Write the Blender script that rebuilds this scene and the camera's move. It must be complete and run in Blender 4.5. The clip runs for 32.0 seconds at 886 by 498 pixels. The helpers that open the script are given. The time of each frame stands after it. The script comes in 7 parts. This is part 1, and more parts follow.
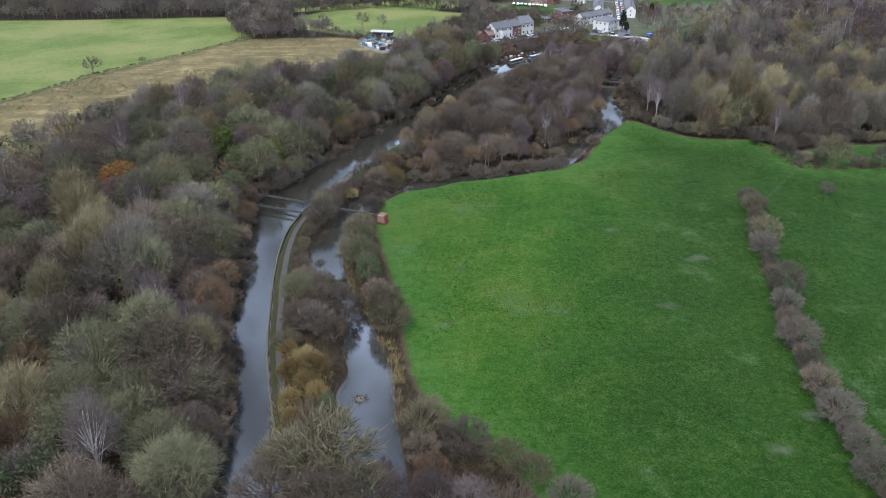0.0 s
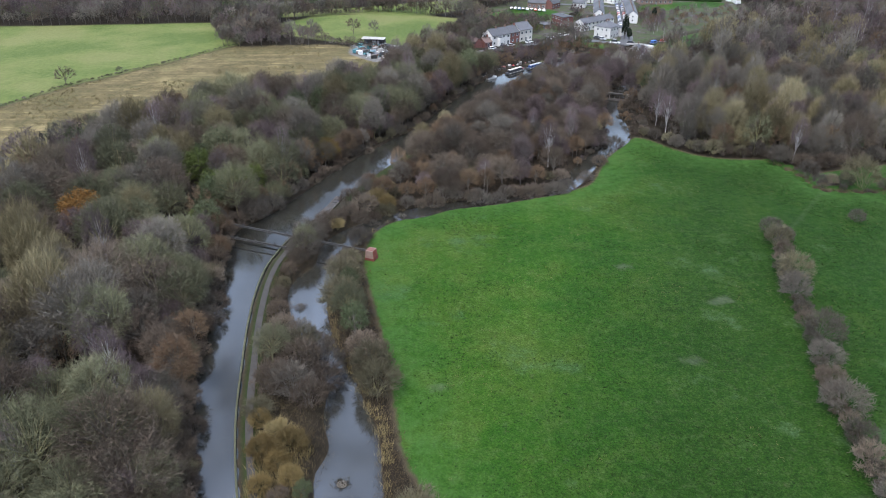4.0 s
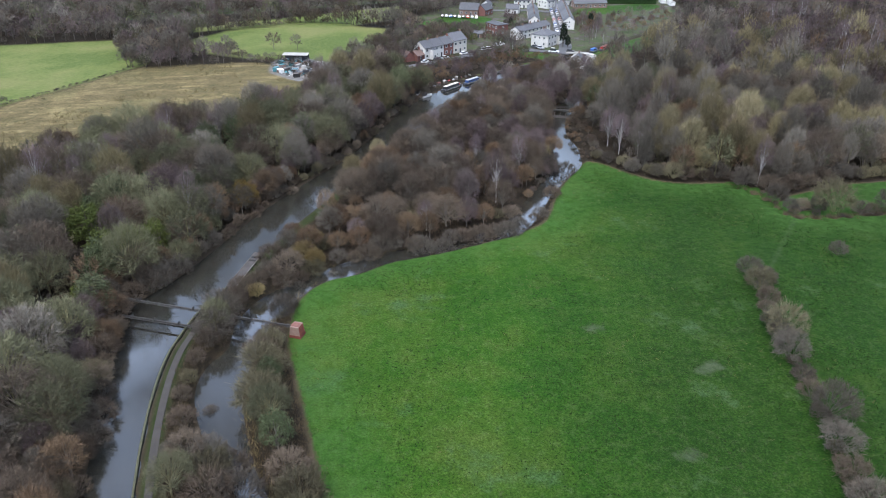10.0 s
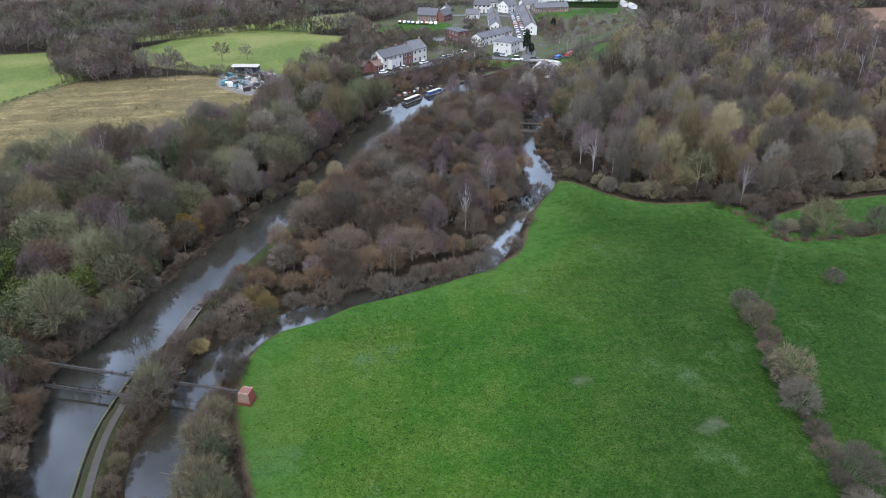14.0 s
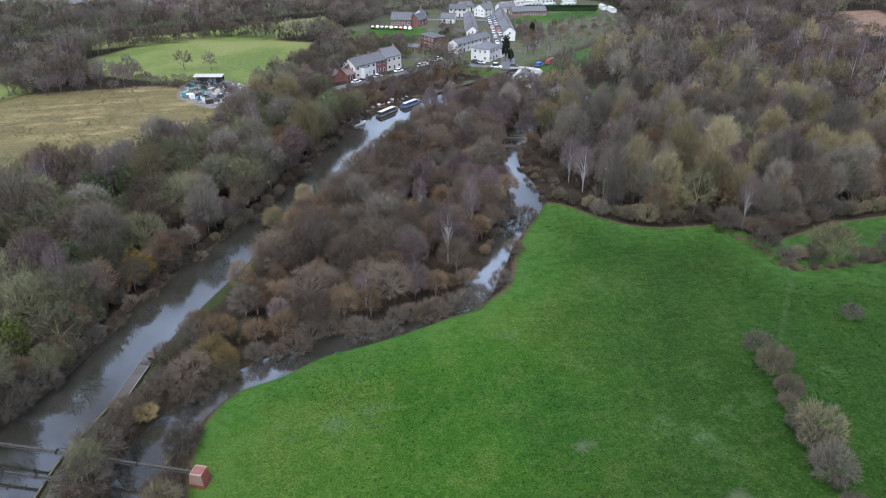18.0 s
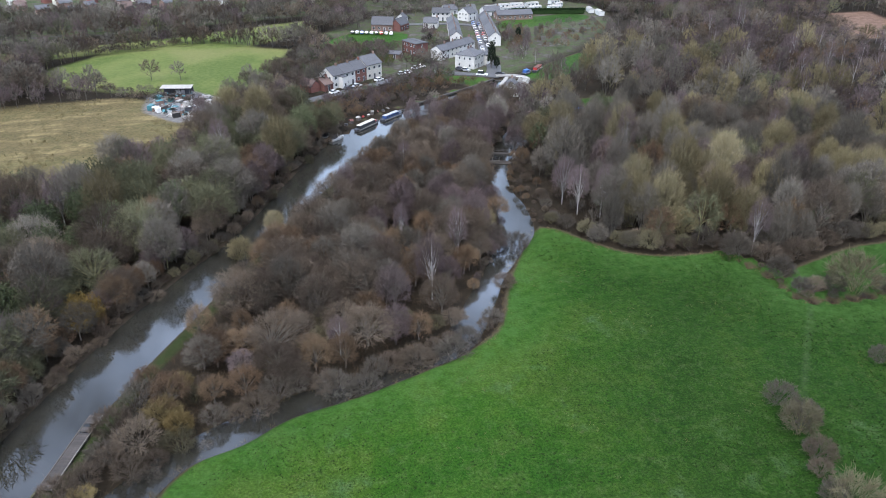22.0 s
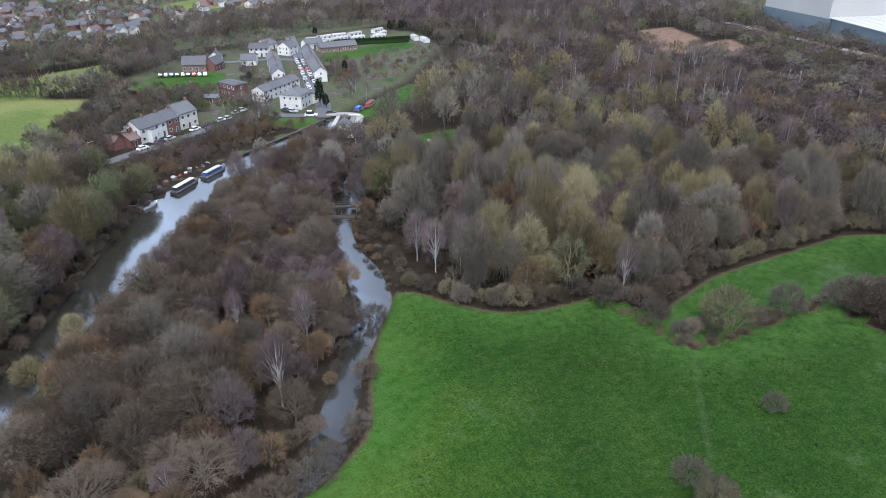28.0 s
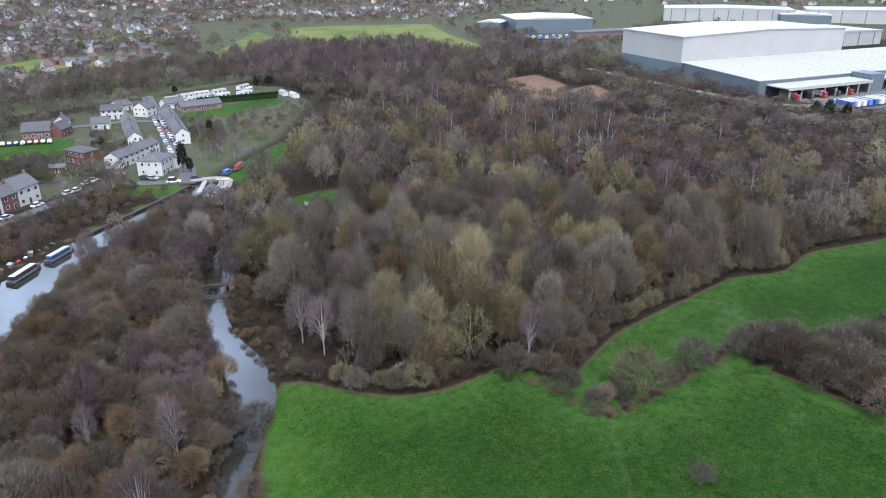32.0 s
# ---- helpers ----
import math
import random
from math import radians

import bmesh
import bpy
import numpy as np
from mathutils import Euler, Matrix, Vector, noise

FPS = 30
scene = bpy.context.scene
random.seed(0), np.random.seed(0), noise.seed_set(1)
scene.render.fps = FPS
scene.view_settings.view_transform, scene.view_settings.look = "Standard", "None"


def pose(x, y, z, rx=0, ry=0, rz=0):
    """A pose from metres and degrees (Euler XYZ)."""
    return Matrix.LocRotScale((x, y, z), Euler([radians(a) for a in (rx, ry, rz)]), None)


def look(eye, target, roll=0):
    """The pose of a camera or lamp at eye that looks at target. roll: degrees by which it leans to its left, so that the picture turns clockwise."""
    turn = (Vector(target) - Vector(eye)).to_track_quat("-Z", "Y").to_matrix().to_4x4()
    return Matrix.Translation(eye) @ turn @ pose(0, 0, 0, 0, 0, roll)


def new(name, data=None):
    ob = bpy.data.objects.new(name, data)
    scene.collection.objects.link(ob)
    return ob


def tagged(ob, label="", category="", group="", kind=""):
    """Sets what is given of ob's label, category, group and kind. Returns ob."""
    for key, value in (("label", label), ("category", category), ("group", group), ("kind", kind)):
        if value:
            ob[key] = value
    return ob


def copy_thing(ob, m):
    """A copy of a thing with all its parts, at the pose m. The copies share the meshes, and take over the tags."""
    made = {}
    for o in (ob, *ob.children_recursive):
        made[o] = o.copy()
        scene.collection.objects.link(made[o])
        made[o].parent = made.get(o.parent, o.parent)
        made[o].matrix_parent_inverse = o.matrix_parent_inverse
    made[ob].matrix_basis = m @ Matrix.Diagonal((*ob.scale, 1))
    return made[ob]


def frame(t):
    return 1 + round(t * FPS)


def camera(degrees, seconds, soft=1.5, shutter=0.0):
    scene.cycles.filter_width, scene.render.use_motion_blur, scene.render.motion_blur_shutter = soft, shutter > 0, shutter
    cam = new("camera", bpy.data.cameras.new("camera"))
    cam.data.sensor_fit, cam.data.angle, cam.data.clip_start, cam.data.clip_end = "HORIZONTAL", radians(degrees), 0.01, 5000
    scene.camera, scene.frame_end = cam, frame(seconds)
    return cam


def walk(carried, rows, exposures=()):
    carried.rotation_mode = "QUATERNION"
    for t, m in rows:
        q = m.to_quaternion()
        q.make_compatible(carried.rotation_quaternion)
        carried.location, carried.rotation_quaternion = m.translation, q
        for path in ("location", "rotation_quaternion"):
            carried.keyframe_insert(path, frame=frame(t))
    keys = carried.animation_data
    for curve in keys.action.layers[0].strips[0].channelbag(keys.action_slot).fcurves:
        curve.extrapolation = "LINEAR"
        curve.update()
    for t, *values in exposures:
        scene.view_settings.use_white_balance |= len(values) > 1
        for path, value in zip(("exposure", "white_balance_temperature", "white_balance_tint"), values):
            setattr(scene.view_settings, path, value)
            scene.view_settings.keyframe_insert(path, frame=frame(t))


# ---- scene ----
# ---- camera ----
cam = camera(63.56, 32.0, soft=1.0)
PATH = [
    (0, (0.00, 0.00, 80.00), (-0.00, 88.31, 33.08), 0.18),
    (0.5, (0.00, 2.40, 79.93), (0.05, 90.70, 33.00), 0.20),
    (1, (0.01, 4.79, 79.87), (0.09, 93.10, 32.94), 0.25),
    (1.5, (0.01, 7.23, 79.81), (0.10, 95.53, 32.88), 0.23),
    (2, (0.03, 9.68, 79.76), (0.14, 97.99, 32.85), 0.23),
    (2.5, (0.03, 12.15, 79.74), (0.16, 100.47, 32.83), 0.21),
    (3, (0.02, 14.63, 79.72), (0.20, 102.95, 32.81), 0.20),
    (3.5, (0.00, 17.11, 79.70), (0.22, 105.42, 32.78), 0.22),
    (5.5, (0.09, 27.10, 79.31), (4.16, 115.36, 32.47), 0.19),
    (6, (0.16, 29.55, 79.29), (5.30, 117.76, 32.48), 0.15),
    (6.5, (0.22, 31.97, 79.30), (6.37, 120.09, 32.43), 0.13),
    (7, (0.29, 34.36, 79.31), (6.53, 122.48, 32.44), 0.07),
    (7.5, (0.36, 36.68, 79.32), (6.63, 124.79, 32.43), 0.01),
    (8, (0.44, 38.97, 79.34), (6.73, 127.08, 32.47), -0.01),
    (8.5, (0.51, 41.24, 79.35), (6.82, 129.36, 32.50), -0.05),
    (9, (0.62, 43.51, 79.36), (7.08, 131.61, 32.50), -0.05),
    (9.5, (0.76, 45.78, 79.37), (8.42, 133.80, 32.53), -0.06),
    (10, (0.91, 48.04, 79.39), (9.94, 135.94, 32.59), -0.09),
    (10.5, (1.06, 50.29, 79.40), (11.05, 138.08, 32.57), -0.06),
    (11, (1.21, 52.55, 79.40), (12.17, 140.22, 32.55), -0.05),
    (11.5, (1.37, 54.78, 79.37), (13.70, 142.26, 32.52), -0.16),
    (12, (1.49, 56.98, 79.35), (14.75, 144.36, 32.56), -0.13),
    (12.5, (1.60, 59.19, 79.33), (15.18, 146.51, 32.52), -0.09),
    (13, (1.69, 61.43, 79.32), (15.49, 148.72, 32.52), -0.06),
    (13.5, (1.81, 63.66, 79.30), (15.80, 150.92, 32.52), -0.07),
    (14, (1.96, 65.84, 79.27), (16.21, 153.09, 32.53), -0.00),
    (14.5, (2.11, 68.01, 79.23), (17.69, 155.02, 32.47), 0.06),
    (16.5, (3.01, 76.75, 78.98), (20.33, 163.44, 32.23), 0.18),
    (17, (3.28, 78.99, 78.90), (20.67, 165.66, 32.15), 0.23),
    (17.5, (3.55, 81.19, 78.78), (21.04, 167.84, 32.05), 0.30),
    (18, (3.83, 83.33, 78.64), (21.41, 169.99, 31.93), 0.27),
    (18.5, (4.15, 85.44, 78.48), (21.80, 172.10, 31.81), 0.34),
    (19, (4.55, 87.52, 78.34), (22.28, 174.17, 31.67), 0.37),
    (19.5, (5.05, 89.59, 78.23), (23.43, 176.14, 31.63), 0.31),
    (20, (5.62, 91.70, 78.15), (24.99, 178.04, 31.56), 0.23),
    (20.5, (6.22, 93.84, 78.08), (25.80, 180.13, 31.49), 0.23),
    (21, (6.79, 95.95, 78.00), (26.31, 182.24, 31.37), 0.20),
    (21.5, (7.31, 98.01, 77.92), (26.81, 184.30, 31.28), 0.26),
    (22, (7.79, 100.01, 77.85), (27.26, 186.29, 31.18), 0.19),
    (22.5, (8.23, 101.98, 77.82), (28.52, 188.07, 31.14), 0.21),
    (23, (8.65, 103.95, 77.80), (31.15, 189.47, 31.11), 0.20),
    (23.5, (9.10, 105.90, 77.81), (33.97, 190.75, 31.09), 0.22),
    (24, (9.58, 107.87, 77.86), (37.03, 191.89, 31.11), 0.19),
    (24.5, (10.09, 109.82, 77.92), (40.33, 192.88, 31.16), 0.14),
    (25, (10.63, 111.78, 77.97), (43.33, 193.90, 31.19), 0.07),
    (25.5, (11.17, 113.74, 78.00), (44.33, 195.64, 31.18), 0.05),
    (27.5, (13.40, 121.05, 77.88), (51.26, 201.08, 31.39), 0.00),
    (28, (14.16, 122.83, 77.84), (54.17, 203.26, 33.89), -0.05),
    (28.5, (14.94, 124.59, 77.77), (57.30, 205.28, 36.60), -0.07),
    (29, (15.71, 126.33, 77.69), (60.13, 206.56, 37.81), -0.12),
    (29.5, (16.48, 128.06, 77.60), (62.76, 207.40, 38.06), -0.12),
    (30, (17.23, 129.74, 77.52), (65.50, 208.37, 38.95), -0.13),
    (30.5, (17.99, 131.39, 77.45), (68.11, 209.08, 39.33), -0.14),
    (31, (18.76, 133.03, 77.40), (70.63, 209.56, 39.32), -0.12),
    (31.5, (19.51, 134.65, 77.37), (73.11, 210.00, 39.30), -0.10),
    (32, (20.26, 136.27, 77.35), (75.56, 210.36, 39.25), -0.06),
]
walk(cam, [(t, look(eye, target, roll)) for t, eye, target, roll in PATH])

# ---- world and light ----
world = bpy.data.worlds.new("overcast_sky")
scene.world = world
world.use_nodes = True
wn, wl = world.node_tree.nodes, world.node_tree.links
sky = wn.new("ShaderNodeTexSky")
sky.sky_type, sky.sun_disc = "NISHITA", False
sky.sun_elevation, sky.sun_rotation = radians(64), radians(215)
sky.air_density, sky.dust_density, sky.ozone_density = 1.0, 1.5, 2.0
grey = wn.new("ShaderNodeHueSaturation")
grey.inputs["Saturation"].default_value = 0.72
cloud_at = wn.new("ShaderNodeTexCoord")
cloud = wn.new("ShaderNodeTexNoise")
cloud.inputs["Scale"].default_value, cloud.inputs["Detail"].default_value = 5.0, 5.0
cloud_ramp = wn.new("ShaderNodeMapRange")
cloud_ramp.inputs["From Min"].default_value, cloud_ramp.inputs["From Max"].default_value = 0.40, 0.68
cloud_ramp.inputs["To Min"].default_value, cloud_ramp.inputs["To Max"].default_value = 0.55, 2.9
cloud_mul = wn.new("ShaderNodeMixRGB")
cloud_mul.blend_type, cloud_mul.inputs[0].default_value = "MULTIPLY", 1.0
wl.new(sky.outputs[0], grey.inputs["Color"])
wl.new(cloud_at.outputs["Generated"], cloud.inputs["Vector"])
wl.new(cloud.outputs[0], cloud_ramp.inputs["Value"])
wl.new(grey.outputs[0], cloud_mul.inputs[1])
wl.new(cloud_ramp.outputs[0], cloud_mul.inputs[2])
split = wn.new("ShaderNodeSeparateXYZ")
wl.new(cloud_at.outputs["Generated"], split.inputs[0])
overhead = wn.new("ShaderNodeMapRange")
overhead.inputs["From Min"].default_value, overhead.inputs["From Max"].default_value = 0.0, 1.0
overhead.inputs["To Min"].default_value, overhead.inputs["To Max"].default_value = 1.55, 2.5
wl.new(split.outputs["Z"], overhead.inputs["Value"])
dome = wn.new("ShaderNodeMixRGB")
dome.blend_type, dome.inputs[0].default_value = "MULTIPLY", 1.0
wl.new(cloud_mul.outputs[0], dome.inputs[1])
wl.new(overhead.outputs[0], dome.inputs[2])
wl.new(dome.outputs[0], wn["Background"].inputs["Color"])
wn["Background"].inputs["Strength"].default_value = 0.115
scene.view_settings.exposure = 0.77

sun = new("sun", bpy.data.lights.new("sun", "SUN"))
sun.data.energy, sun.data.angle, sun.data.color = 1.5, radians(14), (1.0, 0.97, 0.945)
sun.matrix_world = look((300 * math.sin(radians(215)), 300 * math.cos(radians(215)), 300 * math.tan(radians(64))), (0, 0, 0))


# ---- materials ----
def node_material(name):
    m = bpy.data.materials.new(name)
    m.use_nodes = True
    return m, m.node_tree.nodes, m.node_tree.links, m.node_tree.nodes["Principled BSDF"]


def noise_node(n, l, scale, detail=4.0, vector=None, rough=0.6):
    t = n.new("ShaderNodeTexNoise")
    t.inputs["Scale"].default_value, t.inputs["Detail"].default_value, t.inputs["Roughness"].default_value = scale, detail, rough
    if vector:
        l.new(vector, t.inputs["Vector"])
    return t.outputs[0]


def ramp(n, l, value, stops):
    r = n.new("ShaderNodeValToRGB")
    while len(r.color_ramp.elements) < len(stops):
        r.color_ramp.elements.new(0.5)
    for e, (at, c) in zip(r.color_ramp.elements, stops):
        e.position, e.color = at, (*c, 1)
    l.new(value, r.inputs[0])
    return r.outputs[0]


def blend(n, l, fac, a, b, mode="MIX"):
    m = n.new("ShaderNodeMixRGB")
    m.blend_type = mode
    for socket, v in zip(m.inputs, (fac, a, b)):
        if isinstance(v, (int, float)):
            socket.default_value = v
        elif isinstance(v, tuple):
            socket.default_value = (*v, 1)
        else:
            l.new(v, socket)
    return m.outputs[0]


def bump(n, l, bsdf, height, strength=0.4, distance=0.05):
    b = n.new("ShaderNodeBump")
    b.inputs["Strength"].default_value, b.inputs["Distance"].default_value = strength, distance
    l.new(height, b.inputs["Height"])
    l.new(b.outputs[0], bsdf.inputs["Normal"])


def surface(name, a, b, scale=2.0, rough=0.8, metal=0.0, fine=20.0, relief=0.3, spread=0.25):
    """A surface between two colours, blotched and grained in object space, each object a little apart from the others."""
    m, n, l, s = node_material(name)
    at = n.new("ShaderNodeTexCoord").outputs["Object"]
    big, small = noise_node(n, l, scale, 5, at), noise_node(n, l, fine, 3, at)
    c = ramp(n, l, big, [(0.3, a), (0.7, b)])
    c = blend(n, l, 0.35, c, ramp(n, l, small, [(0.3, tuple(v * 0.6 for v in a)), (0.7, tuple(min(1, v * 1.25) for v in b))]))
    info = n.new("ShaderNodeObjectInfo").outputs["Random"]
    h = n.new("ShaderNodeHueSaturation")
    v = n.new("ShaderNodeMapRange")
    v.inputs["To Min"].default_value, v.inputs["To Max"].default_value = 1 - spread, 1 + spread
    l.new(info, v.inputs["Value"])
    l.new(v.outputs[0], h.inputs["Value"])
    l.new(c, h.inputs["Color"])
    l.new(h.outputs[0], s.inputs["Base Color"])
    s.inputs["Roughness"].default_value, s.inputs["Metallic"].default_value = rough, metal
    if relief:
        bump(n, l, s, small, relief, 0.02)
    return m


def twigs(name, a, b, c):
    """Bare twigs or leaves: three colours, varied from tree to tree and from twig to twig."""
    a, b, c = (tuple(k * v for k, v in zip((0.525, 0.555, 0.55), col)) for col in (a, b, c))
    m, n, l, s = node_material(name)
    tint = n.new("ShaderNodeAttribute")
    tint.attribute_name = "tree_tint"
    add = n.new("ShaderNodeMath")
    add.operation = "ADD"
    l.new(n.new("ShaderNodeObjectInfo").outputs["Random"], add.inputs[0])
    l.new(tint.outputs["Fac"], add.inputs[1])
    own = n.new("ShaderNodeMath")
    own.operation = "FRACT"
    l.new(add.outputs[0], own.inputs[0])
    tree = ramp(n, l, own.outputs[0], [(0.0, a), (0.5, b), (1.0, c)])
    again = n.new("ShaderNodeMath")
    again.operation = "MULTIPLY"
    l.new(own.outputs[0], again.inputs[0])
    again.inputs[1].default_value = 7.31
    light = n.new("ShaderNodeMath")
    light.operation = "FRACT"
    l.new(again.outputs[0], light.inputs[0])
    value = n.new("ShaderNodeMapRange")
    value.inputs["To Min"].default_value, value.inputs["To Max"].default_value = 0.66, 1.26
    l.new(light.outputs[0], value.inputs["Value"])
    one = n.new("ShaderNodeNewGeometry").outputs["Random Per Island"]
    each = ramp(n, l, one, [(0.0, tuple(v * 0.5 for v in a)), (0.5, b), (1.0, tuple(v * 1.3 for v in c))])
    h = n.new("ShaderNodeHueSaturation")
    h.inputs["Saturation"].default_value = 1.04
    l.new(value.outputs[0], h.inputs["Value"])
    l.new(blend(n, l, 0.13, tree, each), h.inputs["Color"])
    l.new(h.outputs[0], s.inputs["Base Color"])
    s.inputs["Roughness"].default_value = 0.85
    s.inputs["Specular IOR Level"].default_value = 0.15
    return m


bark = surface("bark", (0.06, 0.053, 0.043), (0.115, 0.102, 0.085), 3.0, 0.9)
pale_bark = surface("birch_bark", (0.20, 0.19, 0.18), (0.36, 0.34, 0.325), 6.0, 0.8)
green_bark = surface("mossy_bark", (0.10, 0.094, 0.045), (0.19, 0.172, 0.085), 3.0, 0.9)
brown_twigs = twigs("brown_twigs", (0.10, 0.072, 0.055), (0.155, 0.114, 0.087), (0.225, 0.172, 0.132))
grey_twigs = twigs("grey_twigs", (0.13, 0.109, 0.09), (0.20, 0.168, 0.141), (0.285, 0.243, 0.205))
sallow_twigs = twigs("sallow_twigs", (0.12, 0.102, 0.064), (0.175, 0.148, 0.092), (0.235, 0.2, 0.128))
thorn_twigs = twigs("thorn_twigs", (0.10, 0.08, 0.065), (0.145, 0.118, 0.097), (0.19, 0.16, 0.135))
purple_twigs = twigs("purple_twigs", (0.115, 0.08, 0.08), (0.17, 0.12, 0.12), (0.225, 0.17, 0.165))
birch_twigs = twigs("birch_twigs", (0.14, 0.098, 0.10), (0.185, 0.133, 0.137), (0.235, 0.175, 0.175))
olive_twigs = twigs("olive_twigs", (0.185, 0.148, 0.085), (0.275, 0.22, 0.125), (0.37, 0.305, 0.19))
green_twigs = twigs("mossy_twigs", (0.105, 0.103, 0.062), (0.165, 0.158, 0.092), (0.225, 0.212, 0.13))
rust_twigs = twigs("rust_twigs", (0.14, 0.085, 0.054), (0.195, 0.125, 0.08), (0.25, 0.17, 0.11))
ivy_leaves = twigs("ivy_leaves", (0.07, 0.085, 0.042), (0.105, 0.122, 0.062), (0.145, 0.155, 0.085))
bright_leaves = twigs("holly_leaves", (0.075, 0.095, 0.025), (0.115, 0.135, 0.035), (0.145, 0.15, 0.05))
rust_leaves = twigs("rust_leaves", (0.20, 0.09, 0.03), (0.27, 0.125, 0.04), (0.31, 0.17, 0.06))
amber_leaves = twigs("amber_leaves", (0.17, 0.11, 0.035), (0.24, 0.155, 0.045), (0.27, 0.19, 0.075))
gold_leaves = twigs("gold_leaves", (0.23, 0.155, 0.066), (0.31, 0.22, 0.10), (0.38, 0.295, 0.155))
dark_needles = twigs("dark_needles", (0.012, 0.022, 0.012), (0.022, 0.035, 0.018), (0.035, 0.05, 0.025))
reed_stems = twigs("reed_stems", (0.30, 0.20, 0.08), (0.38, 0.27, 0.12), (0.46, 0.35, 0.18))
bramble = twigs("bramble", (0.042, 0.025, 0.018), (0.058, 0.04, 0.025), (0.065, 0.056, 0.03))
hedge_leaves = twigs("hedge_leaves", (0.02, 0.045, 0.012), (0.035, 0.065, 0.02), (0.05, 0.085, 0.03))
white_render = surface("white_render", (0.43, 0.42, 0.40), (0.57, 0.56, 0.53), 0.5, 0.85, spread=0.08)
cream_render = surface("cream_render", (0.40, 0.375, 0.325), (0.52, 0.49, 0.43), 0.5, 0.85, spread=0.08)
red_brick = surface("red_brick", (0.12, 0.024, 0.016), (0.185, 0.045, 0.028), 1.2, 0.9)
house_brick = surface("house_brick", (0.11, 0.042, 0.034), (0.18, 0.078, 0.062), 1.2, 0.9)
dull_brick = surface("dull_brick", (0.13, 0.082, 0.066), (0.205, 0.138, 0.112), 1.2, 0.9)
slate = surface("slate", (0.045, 0.046, 0.052), (0.09, 0.092, 0.10), 1.5, 0.8)
clay_tile = surface("clay_tile", (0.07, 0.046, 0.04), (0.12, 0.08, 0.068), 1.5, 0.85)
pane_glass = surface("window_pane", (0.03, 0.035, 0.04), (0.06, 0.07, 0.08), 1.0, 0.08, relief=0)
white_paint = surface("white_paint", (0.5, 0.5, 0.49), (0.64, 0.64, 0.62), 1.0, 0.45, spread=0.05)
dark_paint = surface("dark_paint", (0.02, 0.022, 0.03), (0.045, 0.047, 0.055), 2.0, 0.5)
tarmac = surface("tarmac", (0.05, 0.05, 0.052), (0.085, 0.085, 0.088), 0.4, 0.75, spread=0.0)
concrete = surface("concrete", (0.20, 0.195, 0.18), (0.32, 0.31, 0.29), 0.6, 0.9)
steel_dark = surface("dark_steel", (0.014, 0.014, 0.014), (0.034, 0.032, 0.03), 3.0, 0.75)
grey_cladding = surface("grey_cladding", (0.085, 0.115, 0.135), (0.11, 0.14, 0.16), 0.05, 0.5, spread=0.03, relief=0)
white_cladding = surface("white_cladding", (0.30, 0.298, 0.285), (0.36, 0.357, 0.342), 0.05, 0.5, spread=0.04, relief=0)
roof_sheet = surface("roof_sheet", (0.30, 0.303, 0.305), (0.375, 0.378, 0.38), 0.05, 0.5, spread=0.04, relief=0)
wet_plank = surface("wet_planks", (0.028, 0.024, 0.022), (0.07, 0.062, 0.056), 2.0, 0.8)
old_timber = surface("old_timber", (0.06, 0.05, 0.045), (0.15, 0.13, 0.115), 2.0, 0.9)
car_silver = surface("silver_car_paint", (0.45, 0.46, 0.47), (0.55, 0.56, 0.57), 1.0, 0.3, 0.4, relief=0)
car_red = surface("red_car_paint", (0.35, 0.03, 0.03), (0.42, 0.05, 0.04), 1.0, 0.3, relief=0)
car_blue = surface("blue_car_paint", (0.03, 0.08, 0.25), (0.05, 0.12, 0.32), 1.0, 0.3, relief=0)
tyre_rubber = surface("tyre_rubber", (0.015, 0.015, 0.015), (0.03, 0.03, 0.03), 2.0, 0.9)
teal_paint = surface("teal_paint", (0.03, 0.12, 0.14), (0.05, 0.18, 0.2), 2.0, 0.6)
bright_blue = surface("blue_sheet", (0.04, 0.16, 0.5), (0.07, 0.22, 0.6), 2.0, 0.6)


# ---- building helpers ----
def mesh_of(name, verts, faces, materials, index=None):
    me = bpy.data.meshes.new(name)
    me.from_pydata([tuple(v) for v in verts], [], [tuple(f) for f in faces])
    for m in materials if isinstance(materials, (list, tuple)) else [materials]:
        me.materials.append(m)
    if index is not None:
        me.polygons.foreach_set("material_index", np.asarray(index, np.int32))
    me.update()
    return me


def tri_mesh(name, verts, tris, materials, index=None):
    """A mesh of triangles from numpy arrays."""
    verts, tris = np.asarray(verts, np.float32), np.asarray(tris, np.int32)
    me = bpy.data.meshes.new(name)
    me.vertices.add(len(verts))
    me.vertices.foreach_set("co", verts.ravel())
    me.loops.add(tris.size)
    me.loops.foreach_set("vertex_index", tris.ravel())
    me.polygons.add(len(tris))
    me.polygons.foreach_set("loop_start", np.arange(0, tris.size, 3, dtype=np.int32))
    for m in materials if isinstance(materials, (list, tuple)) else [materials]:
        me.materials.append(m)
    if index is not None:
        me.polygons.foreach_set("material_index", np.asarray(index, np.int32))
    me.update(calc_edges=True)
    return me


def part(name, bm, material, parent, label=""):
    """Links a bmesh or a mesh as one mesh object under a thing or a part."""
    if isinstance(bm, bmesh.types.BMesh):
        me = bpy.data.meshes.new(name)
        bm.to_mesh(me)
        bm.free()
        me.materials.append(material)
    else:
        me = bm
    ob = new(name, me)
    ob.parent = parent
    return tagged(ob, label)


